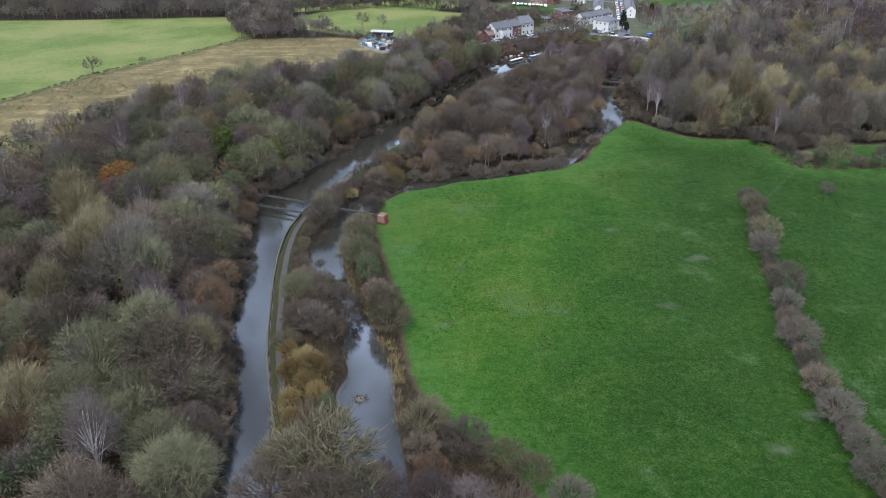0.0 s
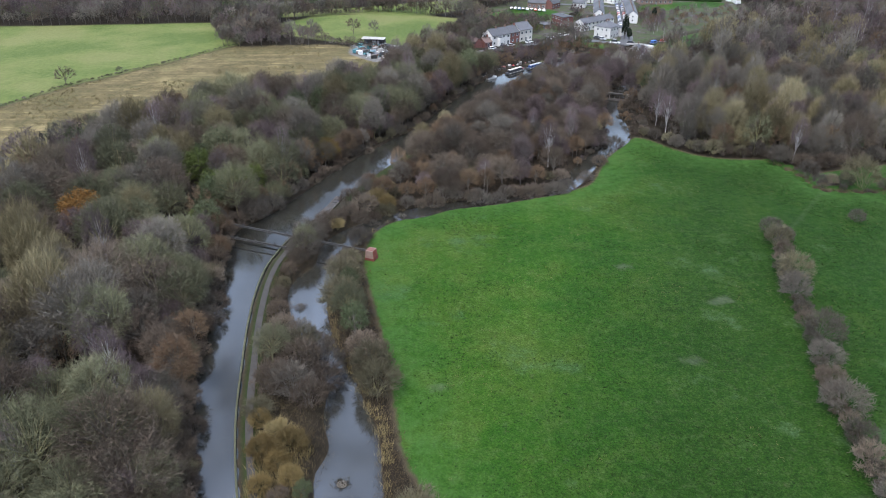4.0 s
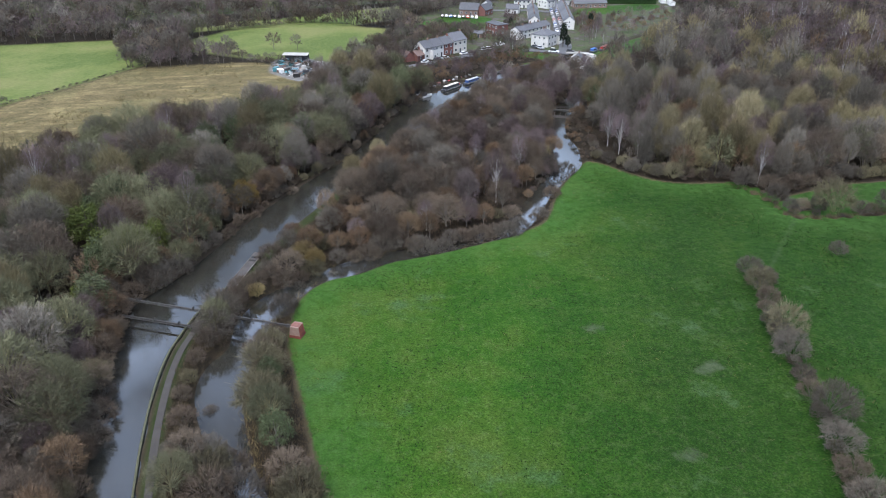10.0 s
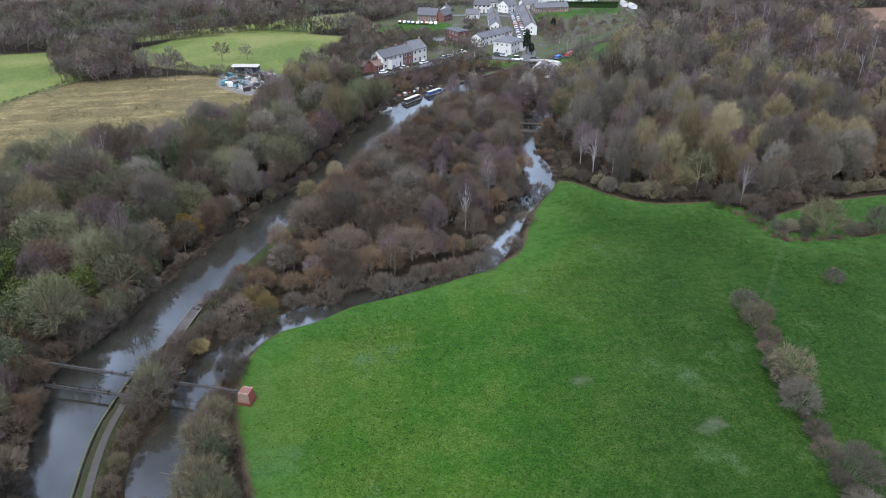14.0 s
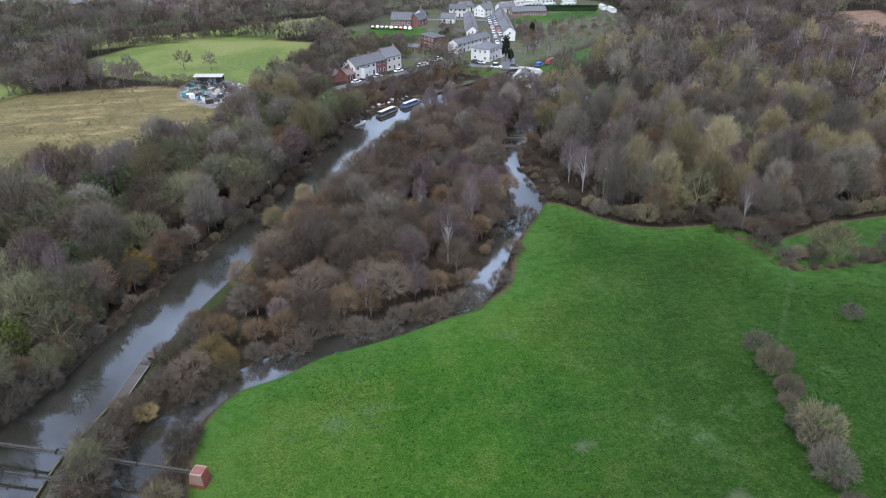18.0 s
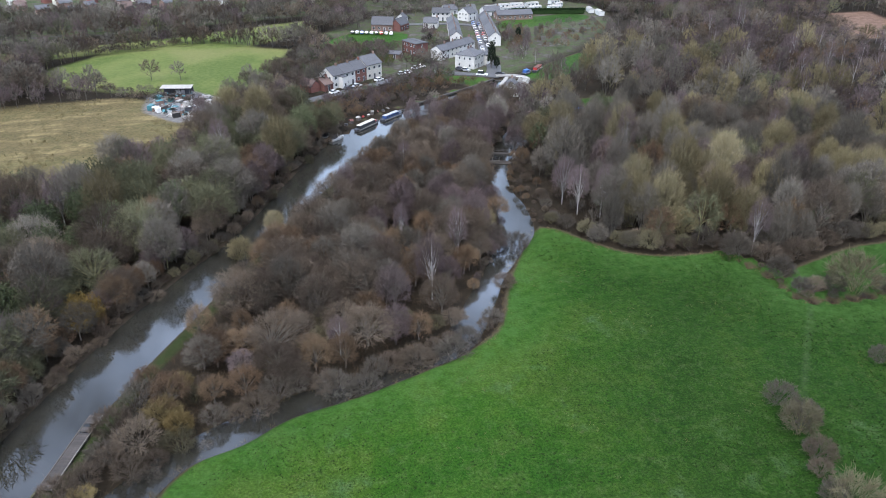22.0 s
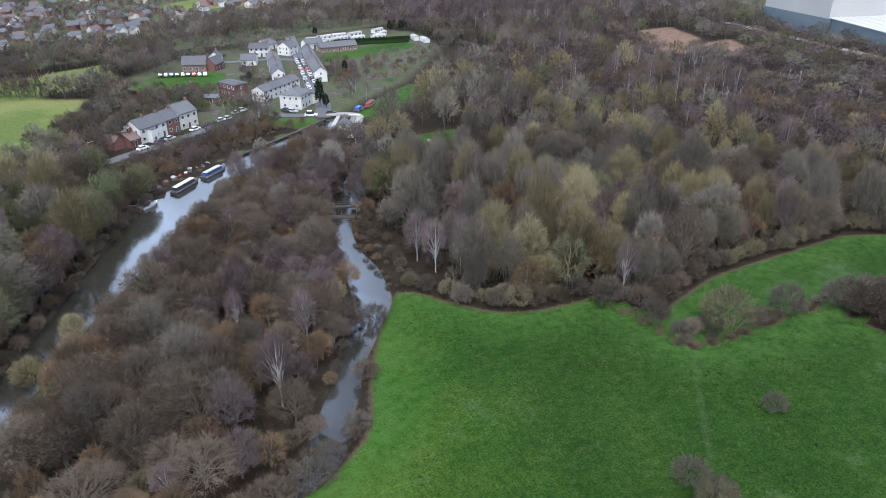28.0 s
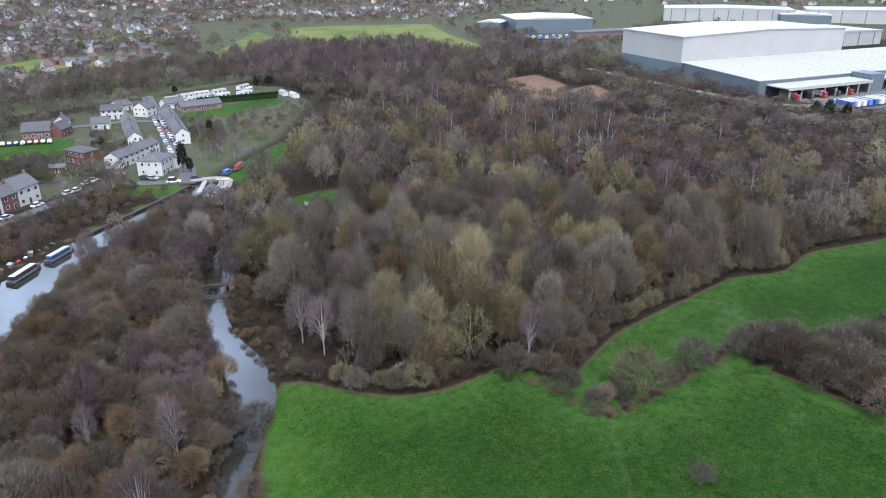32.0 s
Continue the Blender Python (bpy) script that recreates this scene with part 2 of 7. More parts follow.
def thing(name, m, label, category, group="", kind=""):
    ob = new(name)
    ob.matrix_world = m
    return tagged(ob, label, category, group, kind)


def box(bm, x0, x1, y0, y1, z0, z1, bevel=0.0):
    r = bmesh.ops.create_cube(bm, size=1.0)
    bmesh.ops.scale(bm, vec=(x1 - x0, y1 - y0, z1 - z0), verts=r["verts"])
    bmesh.ops.translate(bm, vec=((x0 + x1) / 2, (y0 + y1) / 2, (z0 + z1) / 2), verts=r["verts"])
    if bevel:
        edges = {e for v in r["verts"] for e in v.link_edges}
        bmesh.ops.bevel(bm, geom=list(edges), offset=bevel, segments=1, affect="EDGES")
    return bm


def box_bm(*a, bevel=0.0):
    return box(bmesh.new(), *a, bevel=bevel)


def prism_bm(outline, y0, y1):
    """An outline in x and z, drawn out from y0 to y1."""
    bm = bmesh.new()
    a = [bm.verts.new((x, y0, z)) for x, z in outline]
    b = [bm.verts.new((x, y1, z)) for x, z in outline]
    bm.faces.new(a)
    bm.faces.new(b[::-1])
    for i in range(len(a)):
        j = (i + 1) % len(a)
        bm.faces.new((a[i], b[i], b[j], a[j]))
    bmesh.ops.recalc_face_normals(bm, faces=bm.faces)
    return bm


def tube(points, radii, sides=5):
    """Vertices and triangles of a tapered tube along points."""
    points = np.asarray(points, float)
    along = np.gradient(points, axis=0)
    along /= np.linalg.norm(along, axis=1, keepdims=True) + 1e-9
    ref = np.where(np.abs(along[:, 2:]) < 0.9, [[0, 0, 1.0]], [[1.0, 0, 0]])
    u = np.cross(along, ref)
    u /= np.linalg.norm(u, axis=1, keepdims=True)
    w = np.cross(along, u)
    a = np.arange(sides) * 2 * np.pi / sides
    v = points[:, None] + np.asarray(radii)[:, None, None] * (np.cos(a)[None, :, None] * u[:, None] + np.sin(a)[None, :, None] * w[:, None])
    f = []
    for i in range(len(points) - 1):
        for k in range(sides):
            p, q = i * sides + k, i * sides + (k + 1) % sides
            f += [(p, q, q + sides), (p, q + sides, p + sides)]
    return v.reshape(-1, 3), np.array(f)


def join(pieces):
    """Joins (verts, tris) pieces."""
    vs, fs, n = [], [], 0
    for v, f in pieces:
        vs.append(v)
        fs.append(f + n)
        n += len(v)
    return np.concatenate(vs), np.concatenate(fs)


def smooth(points, step=2.0):
    """A curve through plan points, sampled evenly (Catmull-Rom)."""
    p = np.array(points, float)
    p = np.concatenate([[2 * p[0] - p[1]], p, [2 * p[-1] - p[-2]]])
    out = []
    for i in range(1, len(p) - 2):
        n = max(2, int(np.linalg.norm(p[i + 1] - p[i]) / step))
        for k in range(n):
            t = k / n
            out.append(0.5 * (2 * p[i] + (p[i + 1] - p[i - 1]) * t + (2 * p[i - 1] - 5 * p[i] + 4 * p[i + 1] - p[i + 2]) * t**2 + (3 * p[i] - p[i - 1] - 3 * p[i + 1] + p[i + 2]) * t**3))
    out.append(p[-2])
    return np.array(out)


def inside(poly, pts):
    """Signed distance of plan points to a polygon's edge, positive inside."""
    poly, pts = np.asarray(poly, float), np.asarray(pts, float)
    near, odd = np.full(len(pts), 1e9), np.zeros(len(pts), bool)
    for a, b in zip(poly, np.roll(poly, -1, 0)):
        d = b - a
        t = np.clip(((pts - a) @ d) / (d @ d + 1e-9), 0, 1)
        near = np.minimum(near, np.linalg.norm(pts - a - t[:, None] * d, axis=1))
        if a[1] != b[1]:
            odd ^= ((a[1] > pts[:, 1]) != (b[1] > pts[:, 1])) & (pts[:, 0] < (b[0] - a[0]) * (pts[:, 1] - a[1]) / (b[1] - a[1]) + a[0])
    return np.where(odd, near, -near)


# ---- plan ----
CANAL_EAST = smooth([(-12, 45), (-18.5, 62), (-23.4, 76.3), (-29.7, 96.7), (-33.2, 110.5), (-35.8, 125.6), (-37.7, 138), (-38.9, 150.6), (-39, 160), (-38.2, 166), (-36.5, 174), (-34, 180),
                     (-32, 184.7), (-26.9, 198.7), (-21, 212.5), (-14.3, 226), (-8.8, 238), (-5, 246), (-0.4, 257.4), (6, 268.7), (15, 284), (25, 303), (36, 323), (46, 337.5), (57, 350.5), (74, 364.5), (94, 380), (102, 391)])
CANAL_WEST = smooth([(-26, 45), (-29.5, 62), (-32.8, 76), (-36.2, 96), (-39.8, 110), (-42.6, 122), (-45, 138), (-47, 150), (-48.3, 162), (-50.5, 172), (-49.6, 180), (-46, 186), (-42.3, 192),
                     (-37.6, 203), (-33.2, 214), (-27, 227.5), (-17.8, 244), (-11, 254.5), (-5, 266), (0.5, 279), (8.5, 299), (16.5, 316), (23, 328), (31, 336.5), (41, 346.5), (51, 355), (69, 369), (90, 383), (97, 394)])
CANAL = np.concatenate([CANAL_EAST, CANAL_WEST[::-1]])
RIVER_WEST = smooth([(-11, 64), (-13.5, 76), (-15.3, 87), (-17.2, 95), (-17.6, 99), (-16.2, 104), (-18, 111), (-18.6, 120), (-22.2, 129), (-28.0, 139), (-31, 150), (-30.6, 157), (-27.6, 163), (-27.3, 171), (-24.6, 178.5),
                     (-19.8, 184.6), (-12.8, 190.3), (-6.2, 194.3), (3, 198.2), (11, 199.8), (18.5, 201.3), (26, 204.6), (33.6, 210.4), (41.6, 222.5), (49, 235), (55.4, 246), (59, 258), (60.8, 269), (62.3, 280), (63.6, 290), (67, 300), (76, 316), (92, 340)])
RIVER_EAST = smooth([(-4, 64), (-5.5, 76), (-7.6, 88), (-9.2, 98), (-10.6, 108), (-13.2, 114), (-15.6, 121), (-20.2, 131), (-24.3, 147), (-24.4, 155), (-23.6, 162), (-22, 170), (-18.5, 178), (-12.5, 186.3), (-4, 189.6),
                     (3.2, 193.9), (12.6, 196.6), (20.5, 199.2), (28, 202), (37, 206.8), (44.5, 219), (49.5, 229), (58, 241), (62.6, 247.6), (65.2, 255), (66.6, 266), (66.4, 277), (68.6, 288), (74.5, 300), (80, 309), (96, 334)])
RIVER = np.concatenate([RIVER_EAST, RIVER_WEST[::-1]])
MEADOW = np.concatenate([smooth([(14, 74), (8, 83), (0, 91.5), (-5, 101.5), (-7.2, 112.7), (-9.4, 127.9), (-12, 140), (-15.8, 156.7), (-17, 165), (-15.6, 178), (-9, 187), (2.8, 193.2), (12, 195), (21.4, 197.9),
                                 (31.8, 201.6), (42, 207.4), (46.2, 213.5), (50.6, 224.5), (58, 239), (64, 249.2), (69.4, 248.6), (74.4, 241), (79.8, 234.5), (86.5, 230.6), (94, 228.8), (102.4, 227.8), (106.3, 221.5), (107.6, 213), (108.7, 205.2), (119, 203.6), (131, 204), (144.5, 203.2)]),
                         np.array([(147, 192), (148.5, 174), (165, 140), (190, 60), (190, -60), (40, -60), (30, 40)])])
EAST_FIELD = np.array([(111, 214), (114, 218), (135, 224.5), (155, 225), (180, 226), (195, 219.5), (212, 223), (239, 215), (320, 205), (330, 120), (190, 120), (181, 187), (166, 196), (157.5, 205), (151, 208), (135, 207), (118, 208)])
WEST_FIELD = np.array([(-420, 436), (-253, 437), (-191, 443), (-129, 451), (-117, 415), (-102, 393), (-127, 350), (-154, 310), (-167, 277), (-240, 190), (-420, 130)])
TAN_FIELD = np.array([(-240, 188), (-166, 275), (-153.5, 308), (-126.5, 349), (-104, 387), (-53, 393), (-24, 372), (-18, 340), (-48, 308), (-78, 283), (-95, 268), (-118, 238), (-140, 195), (-200, 120)])
PADDOCK = np.array([(-95, 425), (-92, 448), (-77, 470), (-30, 486), (13, 466), (-4, 403), (-11, 385), (-40, 396), (-60, 402), (-84, 417)])
PADDOCK_FAR = np.array([(-140, 480), (-57, 501), (-22, 520), (29, 544), (27, 508), (-8, 476), (-32, 486), (-55, 480), (-130, 458)])
SCHOOL_FIELD = np.array([(30, 478), (42, 495), (51, 503), (77, 493), (71, 469), (56, 455), (42, 466)])
VILLAGE_GREEN = np.array([(126, 497), (140, 521), (185, 534), (196, 524), (187, 512), (150, 498)])
FAR_FIELD = np.array([(378, 916), (449, 915), (543, 863), (484, 742), (446, 636), (400, 602), (403, 669), (377, 733), (335, 742), (345, 820)])
FAR_FIELD_2 = np.array([(203, 711), (262, 787), (343, 907), (332, 843), (258, 720), (212, 673)])
FAR_FIELD_3 = np.array([(60, 760), (110, 800), (160, 790), (140, 740), (80, 730)])
FAR_FIELD_4 = np.array([(140, 930), (200, 960), (260, 930), (200, 890)])
BROWN_1 = np.array([(345, 501), (376, 503), (361, 461), (323, 429), (306, 431), (325, 470)])
BROWN_2 = np.array([(348, 446), (376, 451), (362, 422), (334, 409)])
VERGE = np.array([(88, 386), (92, 385), (66, 367.5), (44, 353), (30, 340), (24, 334), (23, 336), (32, 346), (44, 356.5), (60, 369), (76, 380)])
INN_GREEN = np.array([(66, 396), (80, 399), (97, 391.5), (90, 386), (78, 388), (68, 391)])
LOCK_GREEN = np.array([(108, 392), (128, 412), (150, 430), (160, 425), (135, 396), (112, 380)])
GARDEN = np.array([(104, 338), (118, 354), (136, 356), (126, 336), (110, 330)])
YARD = np.array([(-44, 396), (-30, 400), (-14, 382), (-16, 360), (-30, 356), (-44, 372)])
TARMAC_YARD = np.array([(425, 362), (640, 312), (640, 250), (470, 250), (425, 325)])

# ---- ground ----
def spread_lines(lo, hi, fine_lo, fine_hi, fine, mid_lo, mid_hi, mid):
    xs = list(np.arange(fine_lo, fine_hi, fine)) + list(np.arange(fine_hi, mid_hi, mid)) + list(np.arange(mid_lo, fine_lo, mid))
    step, x = mid, mid_hi
    while x < hi:
        xs.append(x)
        step *= 1.35
        x += step
    step, x = mid, mid_lo - mid
    while x > lo:
        xs.append(x)
        step *= 1.35
        x -= step
    return np.unique(np.round(xs + [lo, hi], 3))


gx = spread_lines(-4500, 4500, -70, 125, 1.1, -300, 640, 6.0)
gy = spread_lines(-4500, 4500, 55, 310, 1.1, -60, 960, 6.0)
GX, GY = np.meshgrid(gx, gy)
flat = np.stack([GX.ravel(), GY.ravel()], 1)
canal_d, river_d = inside(CANAL, flat), inside(RIVER, flat)
lumps = np.array([noise.noise((x * 0.09, y * 0.09, 0.0)) for x, y in flat])
meadow_d = np.max([inside(MEADOW, flat), inside(EAST_FIELD, flat), inside(VERGE, flat) - 1.3, inside(LOCK_GREEN, flat), inside(INN_GREEN, flat), inside(SCHOOL_FIELD, flat), inside(VILLAGE_GREEN, flat), inside(GARDEN, flat)], axis=0)
height = 0.22 * lumps * (np.abs(canal_d) > 3)
height -= np.clip((canal_d + 0.5) * 1.3, 0, 1.6)
height -= np.clip((river_d + 2.2) * 0.75, 0, 2.6)
DITCH = smooth([(103, 226), (107, 220), (107.3, 213), (108.6, 206.6), (119, 205), (131, 205.6), (145, 205.3), (149.5, 198)])
ditch_d = np.min(np.linalg.norm(flat[:, None] - DITCH[None, ::2], axis=2), axis=1)
height -= 1.3 * np.clip(1.5 - ditch_d * 0.8, 0, 1)
meadow_d = np.where(ditch_d < 3.5, np.maximum(meadow_d, ditch_d - 1.7), meadow_d)
distance = np.hypot(flat[:, 0], flat[:, 1] - 150)
height += 26 * np.clip((distance - 900) / 2500, 0, 1) ** 1.2


def ground_at(x, y):
    i, j = min(np.searchsorted(gx, x), len(gx) - 1), min(np.searchsorted(gy, y), len(gy) - 1)
    return float(height[j * len(gx) + i])


nx, ny = len(gx), len(gy)
q = np.arange(nx * ny).reshape(ny, nx)
quads = np.stack([q[:-1, :-1], q[:-1, 1:], q[1:, 1:], q[1:, :-1]], -1).reshape(-1, 4)
ground_mesh = bpy.data.meshes.new("ground")
ground_mesh.vertices.add(nx * ny)
ground_mesh.vertices.foreach_set("co", np.column_stack([flat, height]).astype(np.float32).ravel())
ground_mesh.loops.add(quads.size)
ground_mesh.loops.foreach_set("vertex_index", quads.astype(np.int32).ravel())
ground_mesh.polygons.add(len(quads))
ground_mesh.polygons.foreach_set("loop_start", np.arange(0, quads.size, 4, dtype=np.int32))
ground_mesh.update(calc_edges=True)
ground_mesh.polygons.foreach_set("use_smooth", np.ones(len(quads), bool))


def zone(name, values):
    ground_mesh.attributes.new(name, "FLOAT", "POINT").data.foreach_set("value", values.astype(np.float32))


zone("meadow", meadow_d)
zone("pasture", np.max([inside(p, flat) for p in (WEST_FIELD, PADDOCK, PADDOCK_FAR, FAR_FIELD, FAR_FIELD_2, FAR_FIELD_3, FAR_FIELD_4)], axis=0))
zone("rough_grass", np.max([inside(p, flat) for p in (TAN_FIELD,)], axis=0))
zone("bracken", np.maximum(inside(BROWN_1, flat), inside(BROWN_2, flat)))
zone("hard", np.max([inside(p, flat) for p in (YARD, TARMAC_YARD)], axis=0))
zone("bank", np.maximum(canal_d, river_d))
WORN = ((42, 161, 1.6), (60, 147, 1.8), (57.5, 145.5, 1.0), (53, 84, 1.6), (61, 92, 1.5), (0, 118, 1.2), (47, 126, 1.4))
worn = np.max([r - np.hypot(flat[:, 0] - x, (flat[:, 1] - y) * 1.5) for x, y, r in WORN], axis=0)
path_a, path_b = np.array([95.0, 188.0]), np.array([108.0, 204.0])
path_t = np.clip(((flat - path_a) @ (path_b - path_a)) / 425.0, -1.0, 1)
VILLAGE = np.array([(20, 386), (54, 406), (80, 400), (100, 392), (118, 410), (150, 436), (200, 500), (215, 560), (190, 590), (120, 570), (60, 540), (30, 500), (60, 455), (30, 425)])
TOWN = np.array([(-900, 560), (-150, 500), (30, 560), (120, 575), (210, 600), (250, 780), (380, 690), (480, 545), (700, 480), (1600, 300), (2200, 2500), (-800, 2500)])
zone("village", np.maximum(inside(VILLAGE, flat), inside(TOWN, flat)))
# rises to the south-east: lusher grass, plus lens vignetting put into the colour
zone("lush_vignette", np.clip(flat[:, 0] - 38 - 0.35 * (flat[:, 1] - 150), -60, 60))
zone("worn", worn)
zone("trod", 0.4 - np.linalg.norm(flat - path_a - path_t[:, None] * (path_b - path_a), axis=1))
zone("verge", np.where(flat[:, 0] > np.interp(flat[:, 1], CANAL_WEST[:, 1], CANAL_WEST[:, 0]) + 4, 1.5 - np.abs(canal_d + 1.9), -9.0))

gm, n, l, s = node_material("ground_cover")
at = n.new("ShaderNodeTexCoord").outputs["Object"]


def attribute(name, soft, wobble=2.0, shift=0.0):
    a = n.new("ShaderNodeAttribute")
    a.attribute_name = name
    add = n.new("ShaderNodeMath")
    add.operation = "MULTIPLY_ADD"
    l.new(noise_node(n, l, 0.55, 5, at), add.inputs[0])
    add.inputs[1].default_value = wobble
    l.new(a.outputs["Fac"], add.inputs[2])
    r = n.new("ShaderNodeMapRange")
    mid = wobble * 0.5 + shift
    r.inputs["From Min"].default_value, r.inputs["From Max"].default_value = mid - soft, mid + soft
    l.new(add.outputs[0], r.inputs["Value"])
    return r.outputs[0]


litter = ramp(n, l, noise_node(n, l, 0.35, 8, at, 0.7), [(0.3, (0.013, 0.011, 0.007)), (0.5, (0.025, 0.019, 0.013)), (0.7, (0.042, 0.033, 0.022))])
litter = blend(n, l, 0.4, litter, ramp(n, l, noise_node(n, l, 2.5, 6, at, 0.75), [(0.35, (0.012, 0.010, 0.007)), (0.65, (0.048, 0.036, 0.022))]))
green = ramp(n, l, noise_node(n, l, 0.022, 6, at, 0.62), [(0.40, (0.018, 0.082, 0.005)), (0.47, (0.036, 0.112, 0.006)), (0.53, (0.074, 0.135, 0.012)), (0.60, (0.115, 0.155, 0.022))])
green = blend(n, l, 0.42, green, ramp(n, l, noise_node(n, l, 0.13, 8, at, 0.72), [(0.38, (0.014, 0.066, 0.004)), (0.5, (0.04, 0.118, 0.008)), (0.62, (0.115, 0.165, 0.028))]))
# lusher grass, darkened further to paint in the lens vignetting
green = blend(n, l, blend(n, l, 0.9, (0, 0, 0), attribute("lush_vignette", 16.0, 34.0)), green, ramp(n, l, noise_node(n, l, 0.09, 8, at, 0.7), [(0.40, (0.004, 0.02, 0.002)), (0.52, (0.009, 0.036, 0.003)), (0.64, (0.034, 0.062, 0.008))]))
tufts = ramp(n, l, noise_node(n, l, 0.6, 9, at, 0.85), [(0.36, (0.008, 0.036, 0.003)), (0.5, (0.036, 0.102, 0.007)), (0.64, (0.105, 0.16, 0.04))])
green = blend(n, l, 0.42, green, tufts)
tussock = n.new("ShaderNodeTexVoronoi")
tussock.inputs["Scale"].default_value = 0.8
l.new(at, tussock.inputs["Vector"])
dots = ramp(n, l, tussock.outputs["Distance"], [(0.14, (0.7, 0.7, 0.7)), (0.26, (0, 0, 0))])
where = ramp(n, l, noise_node(n, l, 0.05, 7, at, 0.7), [(0.46, (0, 0, 0)), (0.58, (1, 1, 1))])
green = blend(n, l, blend(n, l, 1.0, dots, where, "MULTIPLY"), green, (0.016, 0.032, 0.005))
pale = ramp(n, l, noise_node(n, l, 0.045, 8, at, 0.72), [(0.57, (0, 0, 0)), (0.68, (0.55, 0.55, 0.55))])
green = blend(n, l, pale, green, (0.078, 0.15, 0.05))
fine = ramp(n, l, noise_node(n, l, 2.6, 5, at, 0.8), [(0.36, (0.5, 0.52, 0.5)), (0.5, (0.95, 0.97, 1.0)), (0.64, (1.5, 1.4, 1.7))])
green = blend(n, l, 1.0, green, fine, "MULTIPLY")
dead = ramp(n, l, noise_node(n, l, 0.4, 8, at, 0.75), [(0.60, (0, 0, 0)), (0.70, (0.6, 0.6, 0.6))])
green = blend(n, l, blend(n, l, 1.0, dead, where, "MULTIPLY"), green, (0.10, 0.105, 0.04))
straw = ramp(n, l, noise_node(n, l, 0.09, 9, at, 0.75), [(0.38, (0.045, 0.045, 0.02)), (0.48, (0.15, 0.12, 0.056)), (0.58, (0.30, 0.24, 0.12))])
straw = blend(n, l, ramp(n, l, noise_node(n, l, 0.035, 7, at, 0.7), [(0.5, (0, 0, 0)), (0.62, (0.7, 0.7, 0.7))]), straw, (0.11, 0.115, 0.045))
bands = n.new("ShaderNodeMapping")
bands.inputs["Rotation"].default_value, bands.inputs["Scale"].default_value = (0, 0, radians(-48)), (0.12, 1.0, 1.0)
l.new(at, bands.inputs["Vector"])
straw = blend(n, l, ramp(n, l, noise_node(n, l, 0.16, 7, bands.outputs[0], 0.7), [(0.46, (0.75, 0.75, 0.75)), (0.56, (0, 0, 0))]), straw, (0.075, 0.062, 0.03))
straw = blend(n, l, ramp(n, l, noise_node(n, l, 0.06, 9, at, 0.78), [(0.52, (0, 0, 0)), (0.60, (0.8, 0.8, 0.8))]), straw, (0.055, 0.055, 0.022))
straw = blend(n, l, 0.35, straw, ramp(n, l, noise_node(n, l, 1.0, 6, at, 0.75), [(0.34, (0.05, 0.043, 0.018)), (0.64, (0.30, 0.235, 0.11))]))
pasture = ramp(n, l, noise_node(n, l, 0.02, 6, at, 0.65), [(0.40, (0.085, 0.125, 0.03)), (0.5, (0.14, 0.172, 0.05)), (0.60, (0.20, 0.20, 0.078))])
pasture = blend(n, l, 0.35, pasture, ramp(n, l, noise_node(n, l, 0.6, 6, at, 0.7), [(0.36, (0.06, 0.095, 0.022)), (0.64, (0.18, 0.205, 0.07))]))
hard = ramp(n, l, noise_node(n, l, 0.5, 6, at), [(0.3, (0.10, 0.10, 0.10)), (0.7, (0.24, 0.23, 0.22))])
mud = ramp(n, l, noise_node(n, l, 1.5, 6, at), [(0.3, (0.03, 0.024, 0.017)), (0.7, (0.07, 0.055, 0.038))])
plots = ramp(n, l, noise_node(n, l, 0.11, 7, at, 0.7), [(0.38, (0.05, 0.075, 0.028)), (0.48, (0.085, 0.10, 0.05)), (0.54, (0.075, 0.065, 0.05)), (0.62, (0.12, 0.115, 0.11))])
c = blend(n, l, attribute("village", 3.0, 6.0), litter, plots)
c = blend(n, l, attribute("pasture", 2.0, 3.0), c, pasture)
c = blend(n, l, attribute("rough_grass", 2.0, 6.0), c, straw)
c = blend(n, l, attribute("bracken", 2.0, 6.0), c, ramp(n, l, noise_node(n, l, 0.3, 7, at, 0.7), [(0.35, (0.12, 0.07, 0.05)), (0.65, (0.24, 0.16, 0.115))]))
c = blend(n, l, attribute("hard", 1.0, 2.0), c, hard)
rim = blend(n, l, attribute("meadow", 0.35, 1.6, -0.7), c, (0.075, 0.06, 0.037))
margin = n.new("ShaderNodeAttribute")
margin.attribute_name = "meadow"
edge_strip = n.new("ShaderNodeMapRange")
edge_strip.inputs["From Min"].default_value, edge_strip.inputs["From Max"].default_value = 13.0, 2.0
edge_strip.inputs["To Max"].default_value = 0.6
l.new(margin.outputs["Fac"], edge_strip.inputs["Value"])
green = blend(n, l, blend(n, l, 1.0, edge_strip.outputs[0], ramp(n, l, noise_node(n, l, 0.3, 6, at, 0.7), [(0.3, (0, 0, 0)), (0.6, (1, 1, 1))]), "MULTIPLY"), green, (0.07, 0.165, 0.028))
green = blend(n, l, 1.0, green, (0.75, 0.745, 0.92), "MULTIPLY")
c = blend(n, l, attribute("meadow", 0.35, 1.2), rim, green)
c = blend(n, l, blend(n, l, 0.5, (0, 0, 0), attribute("worn", 1.2, 5.0)), c, (0.105, 0.12, 0.075))
c = blend(n, l, blend(n, l, 0.15, (0, 0, 0), attribute("trod", 0.5, 1.4)), c, (0.13, 0.17, 0.09))
c = blend(n, l, attribute("verge", 0.5, 1.2), c, blend(n, l, 0.7, green, litter))
c = blend(n, l, attribute("bank", 0.5, 0.8, -0.9), c, mud)
